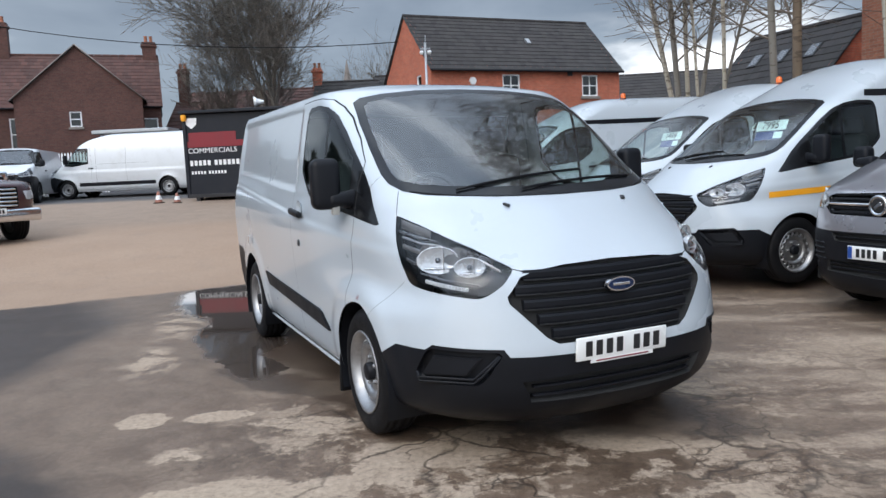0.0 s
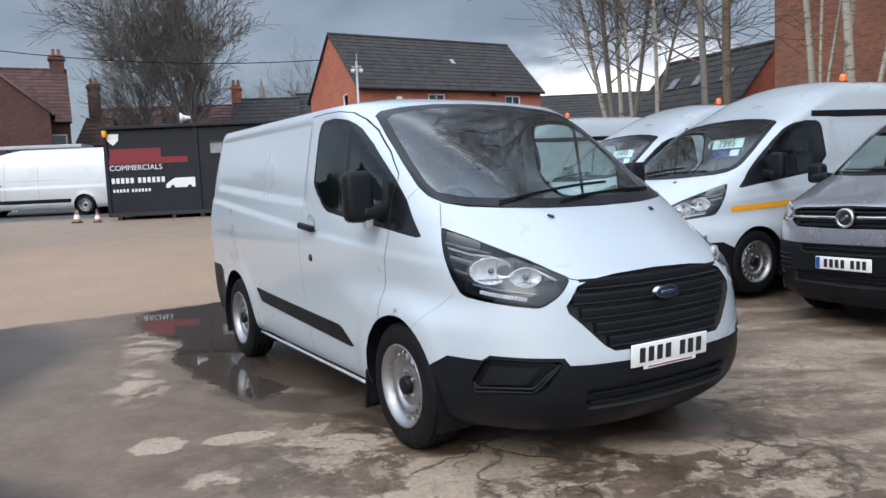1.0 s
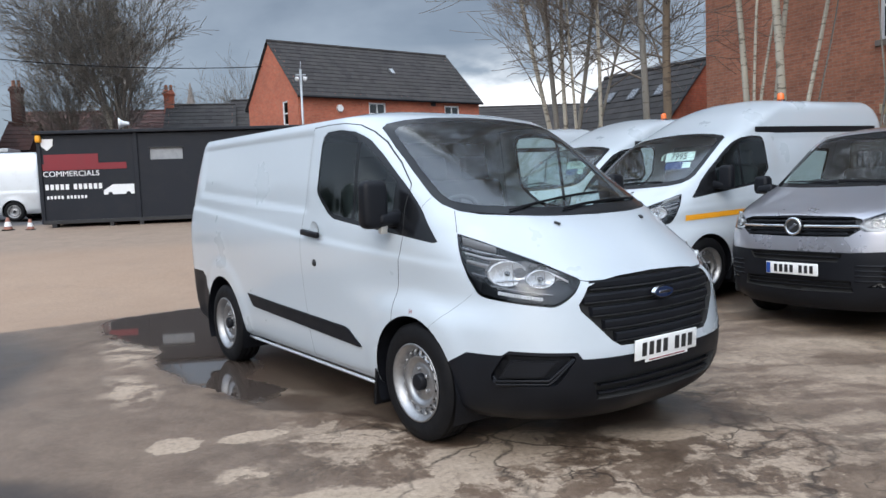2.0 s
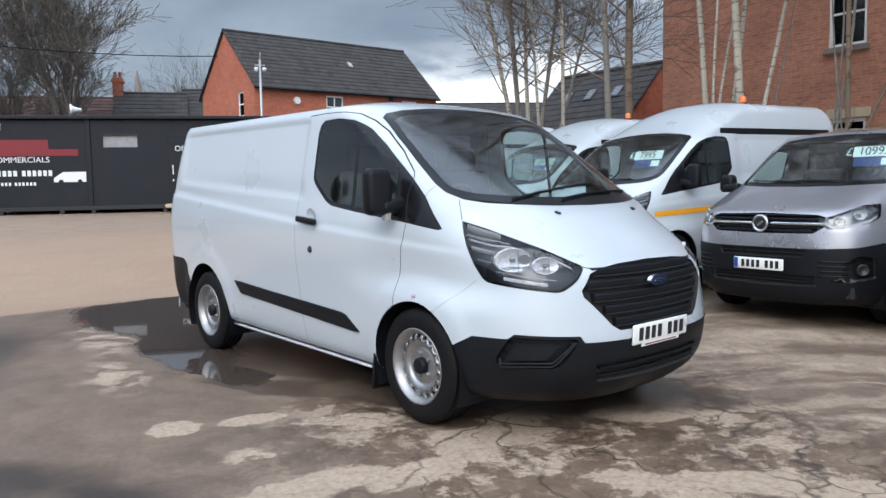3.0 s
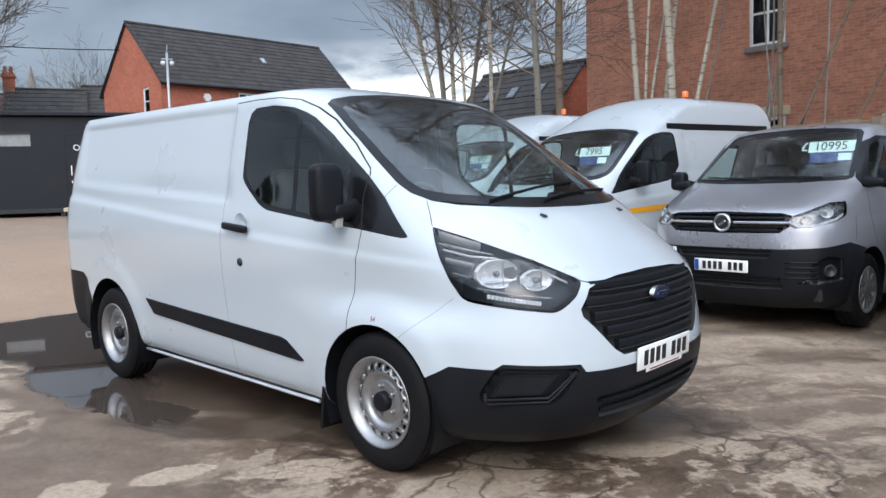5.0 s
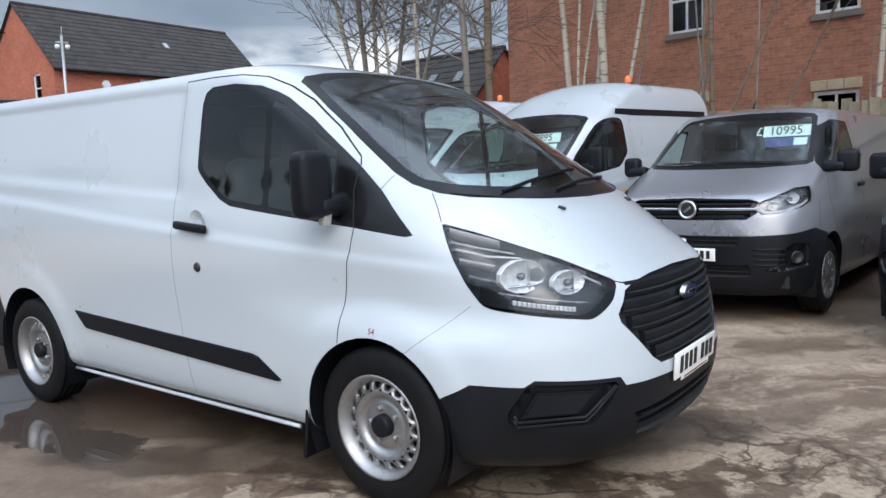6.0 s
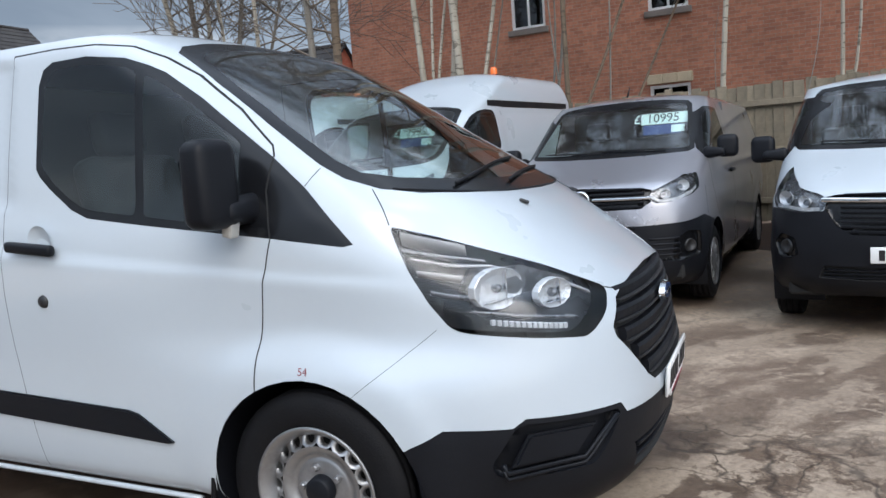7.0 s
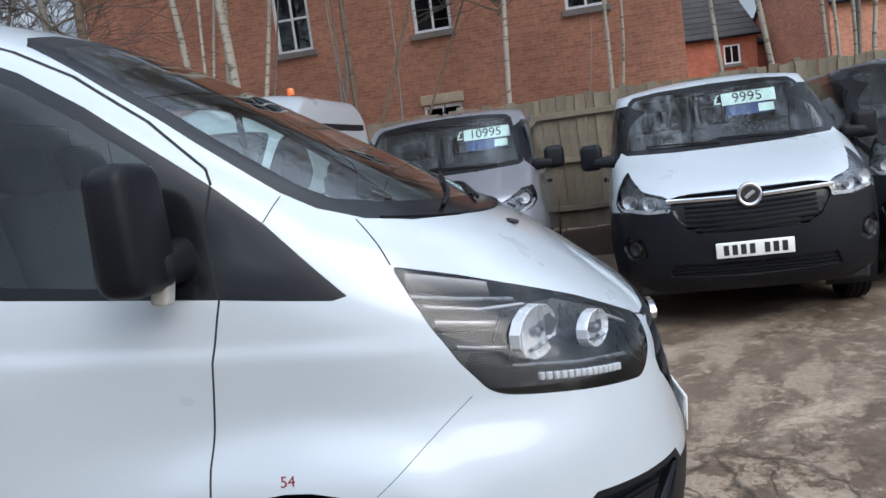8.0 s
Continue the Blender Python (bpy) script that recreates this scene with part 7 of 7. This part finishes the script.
# ---- site office ----
OFFICE = Matrix.Translation((-9.07, 25.1, lift(-8, 26) + 0.10)) @ pose(0, 0, 0, 0, 0, -1.5)
office = thing("site_office", "dark grey steel site office with painted sign panel", "cabin", OFFICE)
for x0, x1, name in ((0.0, 2.78, "sign_panel"), (2.92, 9.2, "wall_panel")):
    holes = [] if x0 == 0 else [(0.35, 1.35, 1.83, 2.19)]
    part(name, holed_wall(x1 - x0, 2.66, 0.06, holes, pose(x0, 0, 0.06)), CLADDING, office, smooth=False)
part("joint_post", block((0.14, 0.12, 2.85), pose(2.85, 0.02, 1.40), 0.01, 1), CLADDING, office, smooth=False)
part("corner_post", block((0.12, 0.14, 2.80), pose(0.0, 0.03, 1.38), 0.01, 1), CLADDING, office, smooth=False)
part("left_wall", block((0.06, 2.4, 2.70), pose(0.0, 1.3, 1.37)), CLADDING, office, smooth=False)
part("right_wall", block((0.06, 2.4, 2.70), pose(9.2, 1.3, 1.37)), CLADDING, office, smooth=False)
part("back_wall", block((9.2, 0.06, 2.70), pose(4.6, 2.5, 1.37)), CLADDING, office, smooth=False)
part("roof", block((9.45, 2.75, 0.10), pose(4.6, 1.22, 2.80), 0.015, 1), CLADDING, office, "flat grey roof with a lip", smooth=False)
part("base_rail", block((9.2, 0.10, 0.12), pose(4.6, 0.0, 0.03), 0.01, 1), DARKSTEEL, office, smooth=False)
for x in (0.3, 2.0, 2.9, 5.0, 7.0, 8.9):
    part("foot", block((0.14, 0.3, 0.16), pose(x, 0.12, -0.08), 0.01, 1), DARKSTEEL, office, smooth=False)
ow = part("window", block((1.04, 0.05, 0.04), pose(3.77, 0.0, 2.27), 0.005, 1), DARKSTEEL, office, "narrow office window", smooth=False)
part("pane", block((1.0, 0.02, 0.36), pose(3.77, 0.05, 2.07)), CURTAIN, ow, smooth=False)
door = part("door", block((0.92, 0.05, 2.1), pose(5.63, -0.028, 1.13), 0.01, 1), CLADDING, office, "grey steel office door", smooth=False)
part("door_handle", block((0.05, 0.05, 0.30), pose(5.30, -0.07, 1.18), 0.012, 1), CHROME, door, smooth=False)
part("door_lock", block((0.04, 0.03, 0.08), pose(5.30, -0.065, 0.85), 0.008, 1), CHROME, door, smooth=False)
part("door_step", block((1.1, 0.5, 0.12), pose(5.63, -0.32, 0.05), 0.02, 1), STONE, office, smooth=False)
lettering("office_word", "Office", 0.24, pose(5.66, -0.058, 1.83, 90, 0, 0), WHITETEXT, door, 0.002)
sign = part("sign_band", block((1.6, 0.012, 0.30), pose(0.92, -0.008, 1.98), 0.003, 1), REDINK, office, "red painted band", smooth=False)
part("sign_band_lower", block((2.5, 0.012, 0.20), pose(1.30, -0.008, 1.74), 0.003, 1), REDINK, sign, smooth=False)
lettering("sign_word", "COMMERCIALS", 0.235, pose(0.90, -0.012, 1.52, 90, 0, 0) @ Matrix.Diagonal((1.05, 1, 1, 1)), WHITETEXT, office, 0.002)
x = 0.10
for g in (5, 6):
    for i in range(g):
        part("phone_bar", block((0.10, 0.008, 0.17), pose(x + 0.06, -0.008, 1.12), 0.002, 1), WHITETEXT, office, smooth=False)
        x += 0.148
    x += 0.09
x = 0.12
for g in (5, 6):
    for i in range(g):
        part("phone_bar", block((0.065, 0.008, 0.10), pose(x + 0.05, -0.008, 0.80), 0.002, 1), WHITETEXT, office, smooth=False)
        x += 0.105
    x += 0.06
part("sign_shield", prism([(-0.19, 0.16), (0.19, 0.16), (0.17, -0.05), (0.0, -0.20), (-0.17, -0.05)], 0.012, pose(0.24, -0.01, 2.45)), WHITETEXT, office, "white shield emblem", smooth=False)
pic = part("van_picture", prism([(-0.46, -0.14), (0.46, -0.14), (0.46, 0.17), (-0.18, 0.17), (-0.40, 0.03), (-0.46, -0.02)], 0.010, pose(2.28, -0.008, 0.98)), WHITETEXT, office, "white painted van outline", smooth=False)
for x in (2.02, 2.56):
    wh = lathe([(0.0005, -0.009), (0.07, -0.009), (0.07, 0.0)], 20)
    wh.transform(pose(x, -0.006, 0.85))
    part("picture_wheel", wh, CLADDING, pic, smooth=False)
horn = lathe([(0.05, 0.0), (0.07, 0.10), (0.11, 0.22), (0.19, 0.32), (0.18, 0.32), (0.10, 0.2)], 20)
horn.transform(pose(2.6, 0.5, 3.08, 0, 0, 100))
tagged(part("loudhailer", horn, UPVC, None, "cream horn loudspeaker on the office roof"), category="speaker").matrix_basis = OFFICE
tagged(part("warning_lamp", block((0.16, 0.16, 0.22), pose(0.02, -0.06, 2.62), 0.04, 2), ORANGE, None, "amber lamp box on the office corner"), category="lamp").matrix_basis = OFFICE

mast = thing("camera_mast", "galvanised pole with two white security cameras", "camera mast", Matrix.Translation((-0.98, 26.2, lift(0, 26.2))))
part("pole", tube([(0, 0, 0), (0, 0, 4.95)], [0.05, 0.04], 10), GALV, mast)
part("cross_arm", tube([(-0.17, 0, 4.75), (0.17, 0, 4.75)], 0.03, 6), GALV, mast)
for x in (-0.13, 0.14):
    cm = part("security_camera", lathe([(0.0005, 0.07), (0.065, 0.055), (0.07, 0.0), (0.055, -0.05), (0.0005, -0.08)], 14, "Z"), UPVC, mast, "white dome camera")
    cm.matrix_basis = pose(x, -0.04, 4.62)
part("aerial", tube([(0, 0, 4.9), (0.02, 0, 5.2)], 0.012, 5), GALV, mast)

cone_base = thing("traffic_cone", "faded orange and white traffic cone on the yard", "cone", Matrix.Translation((-10.05, 24.9, lift(-10, 24.9))) @ Matrix.Scale(0.85, 4), "cones by the office")
part("cone", lathe([(0.15, 0.03), (0.045, 0.46), (0.0005, 0.47)], 20, "Z"), mat("faded_cone", (0.30, 0.13, 0.09), 0.7, 0, 0.2), cone_base)
part("cone_sleeve", lathe([(0.128, 0.14), (0.086, 0.31)], 20, "Z"), WHITETEXT, cone_base)
part("cone_foot", block((0.34, 0.34, 0.035), pose(0, 0, 0.018), 0.01, 1), RUBBER, cone_base, smooth=False)
copy_thing(cone_base, Matrix.Translation((-9.35, 24.7, lift(-9, 24.7))) @ Matrix.Scale(0.85, 4))
tagged(part("overhead_cable", tube([(-36.0 + 2.1 * i, 38.4, 7.87 + 0.0059 * (2.1 * i - 30.5) ** 2) for i in range(17)], 0.022, 5), RUBBER, None, "black overhead cable between the houses"), category="cable")


# ---- fence and trees ----
FENCEWOOD = mat("weathered_fence_wood", (0.25, 0.205, 0.145), 0.85, 0, 0.25, 4.0, 50, 0.3, 0, 0.1, "Object", (0.10, 0.105, 0.07), 0.5, 0.35)


def bark_mat(name, pale, dark, marks):
    m, n, l, b = nodes_of(name)
    co, mp = n.new("ShaderNodeTexCoord"), n.new("ShaderNodeMapping")
    mp.inputs["Scale"].default_value = (3.0, 3.0, 14.0)
    l.new(co.outputs["Object"], mp.inputs["Vector"])
    tex = n.new("ShaderNodeTexNoise")
    tex.inputs["Scale"].default_value, tex.inputs["Detail"].default_value = 1.6, 6
    l.new(mp.outputs[0], tex.inputs["Vector"])
    big = noise_tex(n, l, 1.1, 5, "Object", 0.6)
    col = ramp(n, l, big.outputs["Fac"], [(0.3, tuple(c * 0.7 for c in pale)), (0.7, pale)])
    col = mix(n, l, ramp(n, l, tex.outputs["Fac"], [(marks, 0.0), (marks + 0.06, 0.85)]), col, dark)
    l.new(col, b.inputs["Base Color"])
    b.inputs["Roughness"].default_value = 0.85
    bump(n, l, b, tex.outputs["Fac"], 0.4, 0.01)
    return m


BIRCH = bark_mat("birch_bark", (0.44, 0.395, 0.32), (0.12, 0.10, 0.075), 0.56)
GREYBARK = bark_mat("grey_bark", (0.225, 0.205, 0.175), (0.10, 0.08, 0.06), 0.58)
BROWNBARK = bark_mat("brown_bark", (0.17, 0.125, 0.085), (0.07, 0.05, 0.035), 0.55)
DARKBARK = bark_mat("dark_bark", (0.19, 0.165, 0.138), (0.035, 0.03, 0.025), 0.56)
TWIG = mat("twigs", (0.15, 0.122, 0.10), 0.85, 0, 0.25, 3, 40)


class Limbs:
    """Gathers tapered bars into one mesh."""

    def __init__(self):
        self.v, self.f = [], []

    def bar(self, pts, radii, seg):
        base = len(self.v)
        for i, p in enumerate(pts):
            d = (pts[min(i + 1, len(pts) - 1)] - pts[max(i - 1, 0)]).normalized()
            a = d.cross(Vector((0.3, 0.9, 0.1)) if abs(d.z) > 0.8 else UPZ).normalized()
            c = d.cross(a)
            for k in range(seg):
                t = 2 * math.pi * k / seg
                self.v.append(tuple(p + radii[i] * (math.cos(t) * a + math.sin(t) * c)))
        for i in range(len(pts) - 1):
            for k in range(seg):
                q = (k + 1) % seg
                self.f.append((base + i * seg + k, base + i * seg + q, base + (i + 1) * seg + q, base + (i + 1) * seg + k))

    def mesh(self, name, material, parent, label=""):
        me = bpy.data.meshes.new(name)
        me.from_pydata(self.v, [], self.f)
        me.shade_smooth()
        me.materials.append(material)
        ob = new(name, me)
        ob.parent = parent
        return tagged(ob, label)


def grow(limbs, rnd, start, way, length, r, level, spread_by, kids, droop, twigs=None, thin=0.004):
    """A limb with a wandering line, and its own limbs along the outer part."""
    n = 6 if level > 1 else 4
    pts, d, p = [start], way.normalized(), start.copy()
    for i in range(n):
        d = (d + Vector((rnd.uniform(-1, 1), rnd.uniform(-1, 1), rnd.uniform(-0.6, 0.8) + droop)) * 0.16).normalized()
        p = p + d * (length / n)
        pts.append(p.copy())
    radii = [max(thin, r * (1 - 0.75 * i / n)) for i in range(n + 1)]
    (twigs if twigs is not None and level <= 2 else limbs).bar(pts, radii, 5 if level > 2 else (4 if level > 1 else 3))
    if level <= 0:
        return
    for k in range(kids):
        t = 0.25 + 0.75 * (k + rnd.random()) / kids
        i = min(n - 1, int(t * n))
        f = t * n - i
        at = pts[i] * (1 - f) + pts[i + 1] * f
        dd = (pts[i + 1] - pts[i]).normalized()
        side = dd.cross(Vector((rnd.uniform(-1, 1), rnd.uniform(-1, 1), rnd.uniform(-1, 1)))).normalized()
        grow(limbs, rnd, at, dd * (1.0 - spread_by) + side * spread_by + UPZ * droop, length * rnd.uniform(0.45, 0.74), r * (1 - 0.75 * t) * 0.62, level - 1, spread_by, kids, droop, twigs, thin)


def slim_tree(x, y, height, r, bark, label, lean=(0.0, 0.0), seed=1, low=2.2, limbs_n=9, bend=0.10, fork=None):
    """A thin upright tree with its limbs high up."""
    rnd = random.Random(seed)
    tree = thing("bare_tree", label, "tree", Matrix.Translation((x, y, lift(x, y))), "trees along the fence")
    trunk, twigs = Limbs(), Limbs()
    n = 14
    pts = []
    ph, ph2 = rnd.uniform(0, 6), rnd.uniform(0, 6)
    for i in range(n + 1):
        t = i / n
        pts.append(Vector((lean[0] * t * height + bend * math.sin(3.4 * t + ph) - bend * math.sin(ph), lean[1] * t * height + bend * math.sin(4.1 * t + ph2) - bend * math.sin(ph2), t * height - 0.1)))
    radii = [r * (1.12 if i == 0 else 1 - 0.80 * (i / n) ** 1.1) for i in range(n + 1)]
    trunk.bar(pts, radii, 9)
    for k in range(limbs_n):
        t = low / height + (1 - low / height) * (k + rnd.random()) / limbs_n
        i = min(n - 1, int(t * n))
        f = t * n - i
        at = pts[i] * (1 - f) + pts[i + 1] * f
        a = rnd.uniform(0, 2 * math.pi)
        grow(trunk, rnd, at, Vector((math.cos(a), math.sin(a), rnd.uniform(0.35, 1.0))), rnd.uniform(0.8, 1.5) * height ** 0.4 * (1.1 - 0.4 * t) * 0.62, max(0.017, r * (1 - 0.8 * t) * 0.36), 2, 0.46, 5, 0.08, twigs, 0.0065)
    if fork:
        i = int(fork * n)
        a = rnd.uniform(0, 6.28)
        grow(trunk, rnd, pts[i], Vector((math.cos(a) * 0.35, math.sin(a) * 0.35, 1)), height * (1 - fork) * 0.9, radii[i] * 0.8, 3, 0.35, 4, 0.06, twigs)
    trunk.mesh("trunk", bark, tree)
    if twigs.v:
        tagged(twigs.mesh("twig_mass", TWIG, tree), kind="stuff")
    return tree


def broad_tree(name, x, y, z, height, r, width, seed, label, material, level=4, kids=5, thin=0.010):
    rnd = random.Random(seed)
    tree = thing(name, label, "tree", Matrix.Translation((x, y, z)))
    limbs, twigs = Limbs(), Limbs()
    n = 6
    top = height * 0.30
    pts = [Vector((0.25 * math.sin(i), 0.1 * i, top * i / n - 0.3)) for i in range(n + 1)]
    limbs.bar(pts, [r * (1 - 0.35 * i / n) for i in range(n + 1)], 10)
    for k in range(9):
        a = 2 * math.pi * (k + rnd.random() * 0.6) / 9
        out = rnd.uniform(0.25, 1.0) * width / height
        grow(limbs, rnd, pts[3 + k % 4], Vector((math.cos(a) * out, math.sin(a) * out, 1.0)), height * rnd.uniform(0.36, 0.54), r * 0.36, level, 0.40, kids, 0.05, twigs, thin)
    limbs.mesh("trunk", material, tree, "bare trunk and limbs")
    tagged(twigs.mesh("twig_mass", material, tree, "fine bare twigs"), kind="stuff")
    return tree


PALE, DULL = "slender birch with pale marked bark, bare in winter", "slender bare tree with grey-brown bark"
# each: metres along the row, radius, bark, lean
CLUMP = [(-5.19, 0.064, 1, -0.17), (-4.85, 0.070, 0, -0.04), (-4.40, 0.055, 1, 0.0), (-4.18, 0.054, 0, 0.14), (-4.10, 0.041, 1, 0.01), (-3.47, 0.046, 1, 0.01), (-3.56, 0.040, 0, 0.21), (-2.04, 0.074, 0, -0.02), (-1.22, 0.089, 2, 0.04)]
BYWALL = [(0.22, 0.071, 1, -0.10), (0.67, 0.037, 1, 0.02), (0.97, 0.089, 1, -0.06), (0.99, 0.058, 1, 0.08), (1.02, 0.037, 1, 0.2), (1.39, 0.026, 0, -0.01), (1.69, 0.045, 1, 0.2), (2.52, 0.029, 0, 0.07), (2.67, 0.033, 0, 0.10),
          (3.11, 0.051, 2, -0.01), (3.29, 0.023, 0, 0.03), (3.74, 0.031, 2, 0.45), (3.82, 0.022, 0, 0.07), (4.28, 0.030, 2, 0.30), (5.50, 0.048, 1, 0.04)]
FAREND = [(5.65, 0.014, 0, 0.12), (6.48, 0.016, 0, 0.15), (6.74, 0.030, 1, 0.02), (7.09, 0.038, 1, 0.06), (8.82, 0.041, 1, 0.0), (9.36, 0.049, 1, -0.14), (9.88, 0.036, 1, -0.14), (10.07, 0.032, 1, -0.04), (10.20, 0.036, 1, -0.03), (10.33, 0.032, 0, 0.0), (10.45, 0.040, 1, 0.04), (10.54, 0.036, 1, 0.04), (10.72, 0.024, 0, 0.07), (11.5, 0.045, 1, 0.03), (12.3, 0.04, 0, -0.04)]
for i, (along, r, kind, lean) in enumerate(CLUMP + BYWALL + FAREND):
    px, py = 6.95 + 0.367 * (along) - lean * 3.0 * 0.75, 13.0 - 0.930 * along + lean * 3.0 * 0.66
    tall = 17.0 if r > 0.044 else (10.5 if r > 0.03 else (7.0 if r > 0.02 else 3.6))
    sky_side = i < len(CLUMP)
    slim_tree(px, py, tall, r * (1.05 if sky_side else 0.92), (GREYBARK, BIRCH, BROWNBARK)[kind], PALE if kind == 1 else DULL, (lean * 0.75, -lean * 0.66), 40 + i, 3.2 if sky_side else (4.6 if along < 7.5 else 3.4), 40 if sky_side else 26, 0.16 + 0.09 * (i % 3), 0.34 if i in (1, 11) else None)
broad_tree("bare_tree", -11.3, 45.5, 1.2, 13.5, 0.34, 2.7, 7, "large bare tree with a dense crown of fine twigs", DARKBARK, 4, 5, 0.014)
broad_tree("bare_tree", -14.6, 48.5, 1.2, 10.0, 0.26, 4.0, 8, "bare tree with dark twiggy crown behind roofs", DARKBARK, 3, 6)
broad_tree("bare_tree", -5.4, 60.0, 1.2, 9.5, 0.22, 5.0, 9, "distant pollarded bare tree", DARKBARK, 3, 5)
# bare trees and a lamp post far across the road, which the door glass mirrors
for i, (x, y, h) in enumerate(((-46.0, -2.0, 9.0), (-50.0, 8.0, 9.5), (-48.0, 18.0, 9.0), (-52.0, 29.0, 10.0), (-46.0, 38.0, 9.0), (-45.0, 13.0, 8.0), (-47.0, 23.5, 8.5))):
    broad_tree("bare_tree", x, y, 0.0, h, 0.20, 5.0, 60 + i, "bare tree in a row far across the road", DARKBARK, 3, 6, 0.035)
HEDGE = mat("dark_hedge", (0.022, 0.026, 0.018), 0.9, 0, 0.5, 2.0, 12, 0.5)
leaves = bmesh.new()
hrnd = random.Random(12)
for i in range(11000):
    at = Vector((-41.0 + hrnd.uniform(-1.5, 1.5), hrnd.uniform(-16, 66), hrnd.uniform(0.0, 1.0) ** 0.9))
    at.z *= 7.4 + 0.9 * math.sin(at.y * 0.55) + 0.7 * math.sin(at.y * 1.7)
    turn = Matrix.Translation(at) @ pose(0, 0, 0, hrnd.uniform(0, 360), hrnd.uniform(0, 360), 0)
    leaves.faces.new([leaves.verts.new(turn @ Vector(q)) for q in ((-0.72, 0, -0.22), (0, 0.18, -0.58), (0.68, 0, 0.11), (0.11, -0.18, 0.65))])
tagged(part("hedge", leaves, HEDGE, None, "tall dark evergreen belt far across the road", smooth=False), category="hedge", kind="stuff")
post = thing("street_lamp", "tall grey street lamp across the road", "street lamp", Matrix.Translation((-36.0, 15.2, 0.0)))
part("pole", tube([(0, 0, 0), (0, 0, 5.6), (0.15, 0, 5.95), (0.6, 0, 6.1)], [0.09, 0.06, 0.05, 0.04], 8), GALV, post)
part("lamp_head", block((0.6, 0.22, 0.12), pose(0.8, 0, 6.1), 0.04, 2), GALV, post)

FENCE_A, FENCE_W = Vector((6.35, 13.0, 0.0)), Vector((0.367, -0.930, 0.0)).normalized()
fence = tagged(thing("timber_fence", "weathered vertical board fence with rails", "fence"), kind="structure")
fence.matrix_basis = Matrix.Translation(FENCE_A) @ pose(0, 0, 0, 0, 0, math.degrees(math.atan2(FENCE_W.y, FENCE_W.x)))
rnd = random.Random(3)
meshes = []
for k in range(5):
    hgt = 1.90 + 0.009 * k
    bmb = block((0.136, 0.018, hgt), pose(0, 0, hgt / 2), 0.003, 1)
    me = bpy.data.meshes.new("board")
    bmb.to_mesh(me)
    bmb.free()
    me.materials.append(FENCEWOOD)
    meshes.append(me)
count = 118
for i in range(count):
    b_ob = new("board", meshes[rnd.randrange(5)])
    b_ob.parent = fence
    b_ob.matrix_basis = pose(0.125 * i, 0.022 * (i % 2) + rnd.uniform(-0.001, 0.001), 0.24 + 0.02 * rnd.random(), 0, rnd.uniform(-0.8, 0.8), rnd.uniform(-2, 2))
for z in (0.55, 1.25, 1.90):
    part("rail", block((0.125 * count, 0.045, 0.085), pose(0.0625 * count, -0.045, z), 0.008, 1), FENCEWOOD, fence, smooth=False)
for i in range(7):
    part("post", block((0.10, 0.10, 2.25), pose(0.3 + 2.35 * i, 0.07, 1.1), 0.01, 1), FENCEWOOD, fence, smooth=False)

# leaf litter along the foot of the fence
SOIL = mat("leaf_litter", (0.050, 0.030, 0.021), 0.95, 0, 0.4, 3, 30, 0.6)
bm = bmesh.new()
rows = []
for i in range(61):
    row = []
    for j in range(9):
        p = FENCE_A + FENCE_W * (0.25 * i) + Vector((FENCE_W.y, -FENCE_W.x, 0)) * (-0.35 + 0.22 * j)
        e = 1 - abs(j / 8 - 0.25) / 0.75
        row.append(bm.verts.new((p.x, p.y, lift(p.x, p.y) + max(0.0, e) * 0.26 + 0.05 * noise.noise(p * 3.0) - 0.03)))
    rows.append(row)
for p, q in zip(rows, rows[1:]):
    for j in range(8):
        bm.faces.new((p[j], p[j + 1], q[j + 1], q[j]))
tagged(part("leaf_litter", bm, SOIL, None, "brown leaf litter and soil along the fence"), category="soil", kind="stuff")

# pale palings across the yard
paling = thing("paling_fence", "pale pointed palings across the yard", "fence", Matrix.Translation((-18.6, 33.2, lift(-18, 33))))
for i in range(22):
    part("paling", prism([(-0.04, 0.0), (0.04, 0.0), (0.04, 1.75), (0.0, 1.85), (-0.04, 1.75)], 0.02, pose(0.14 * i, 0, 0)), UPVC, paling, smooth=False)
for z in (0.5, 1.4):
    part("paling_rail", block((3.1, 0.04, 0.06), pose(1.5, 0.03, z), 0.004, 1), UPVC, paling, smooth=False)
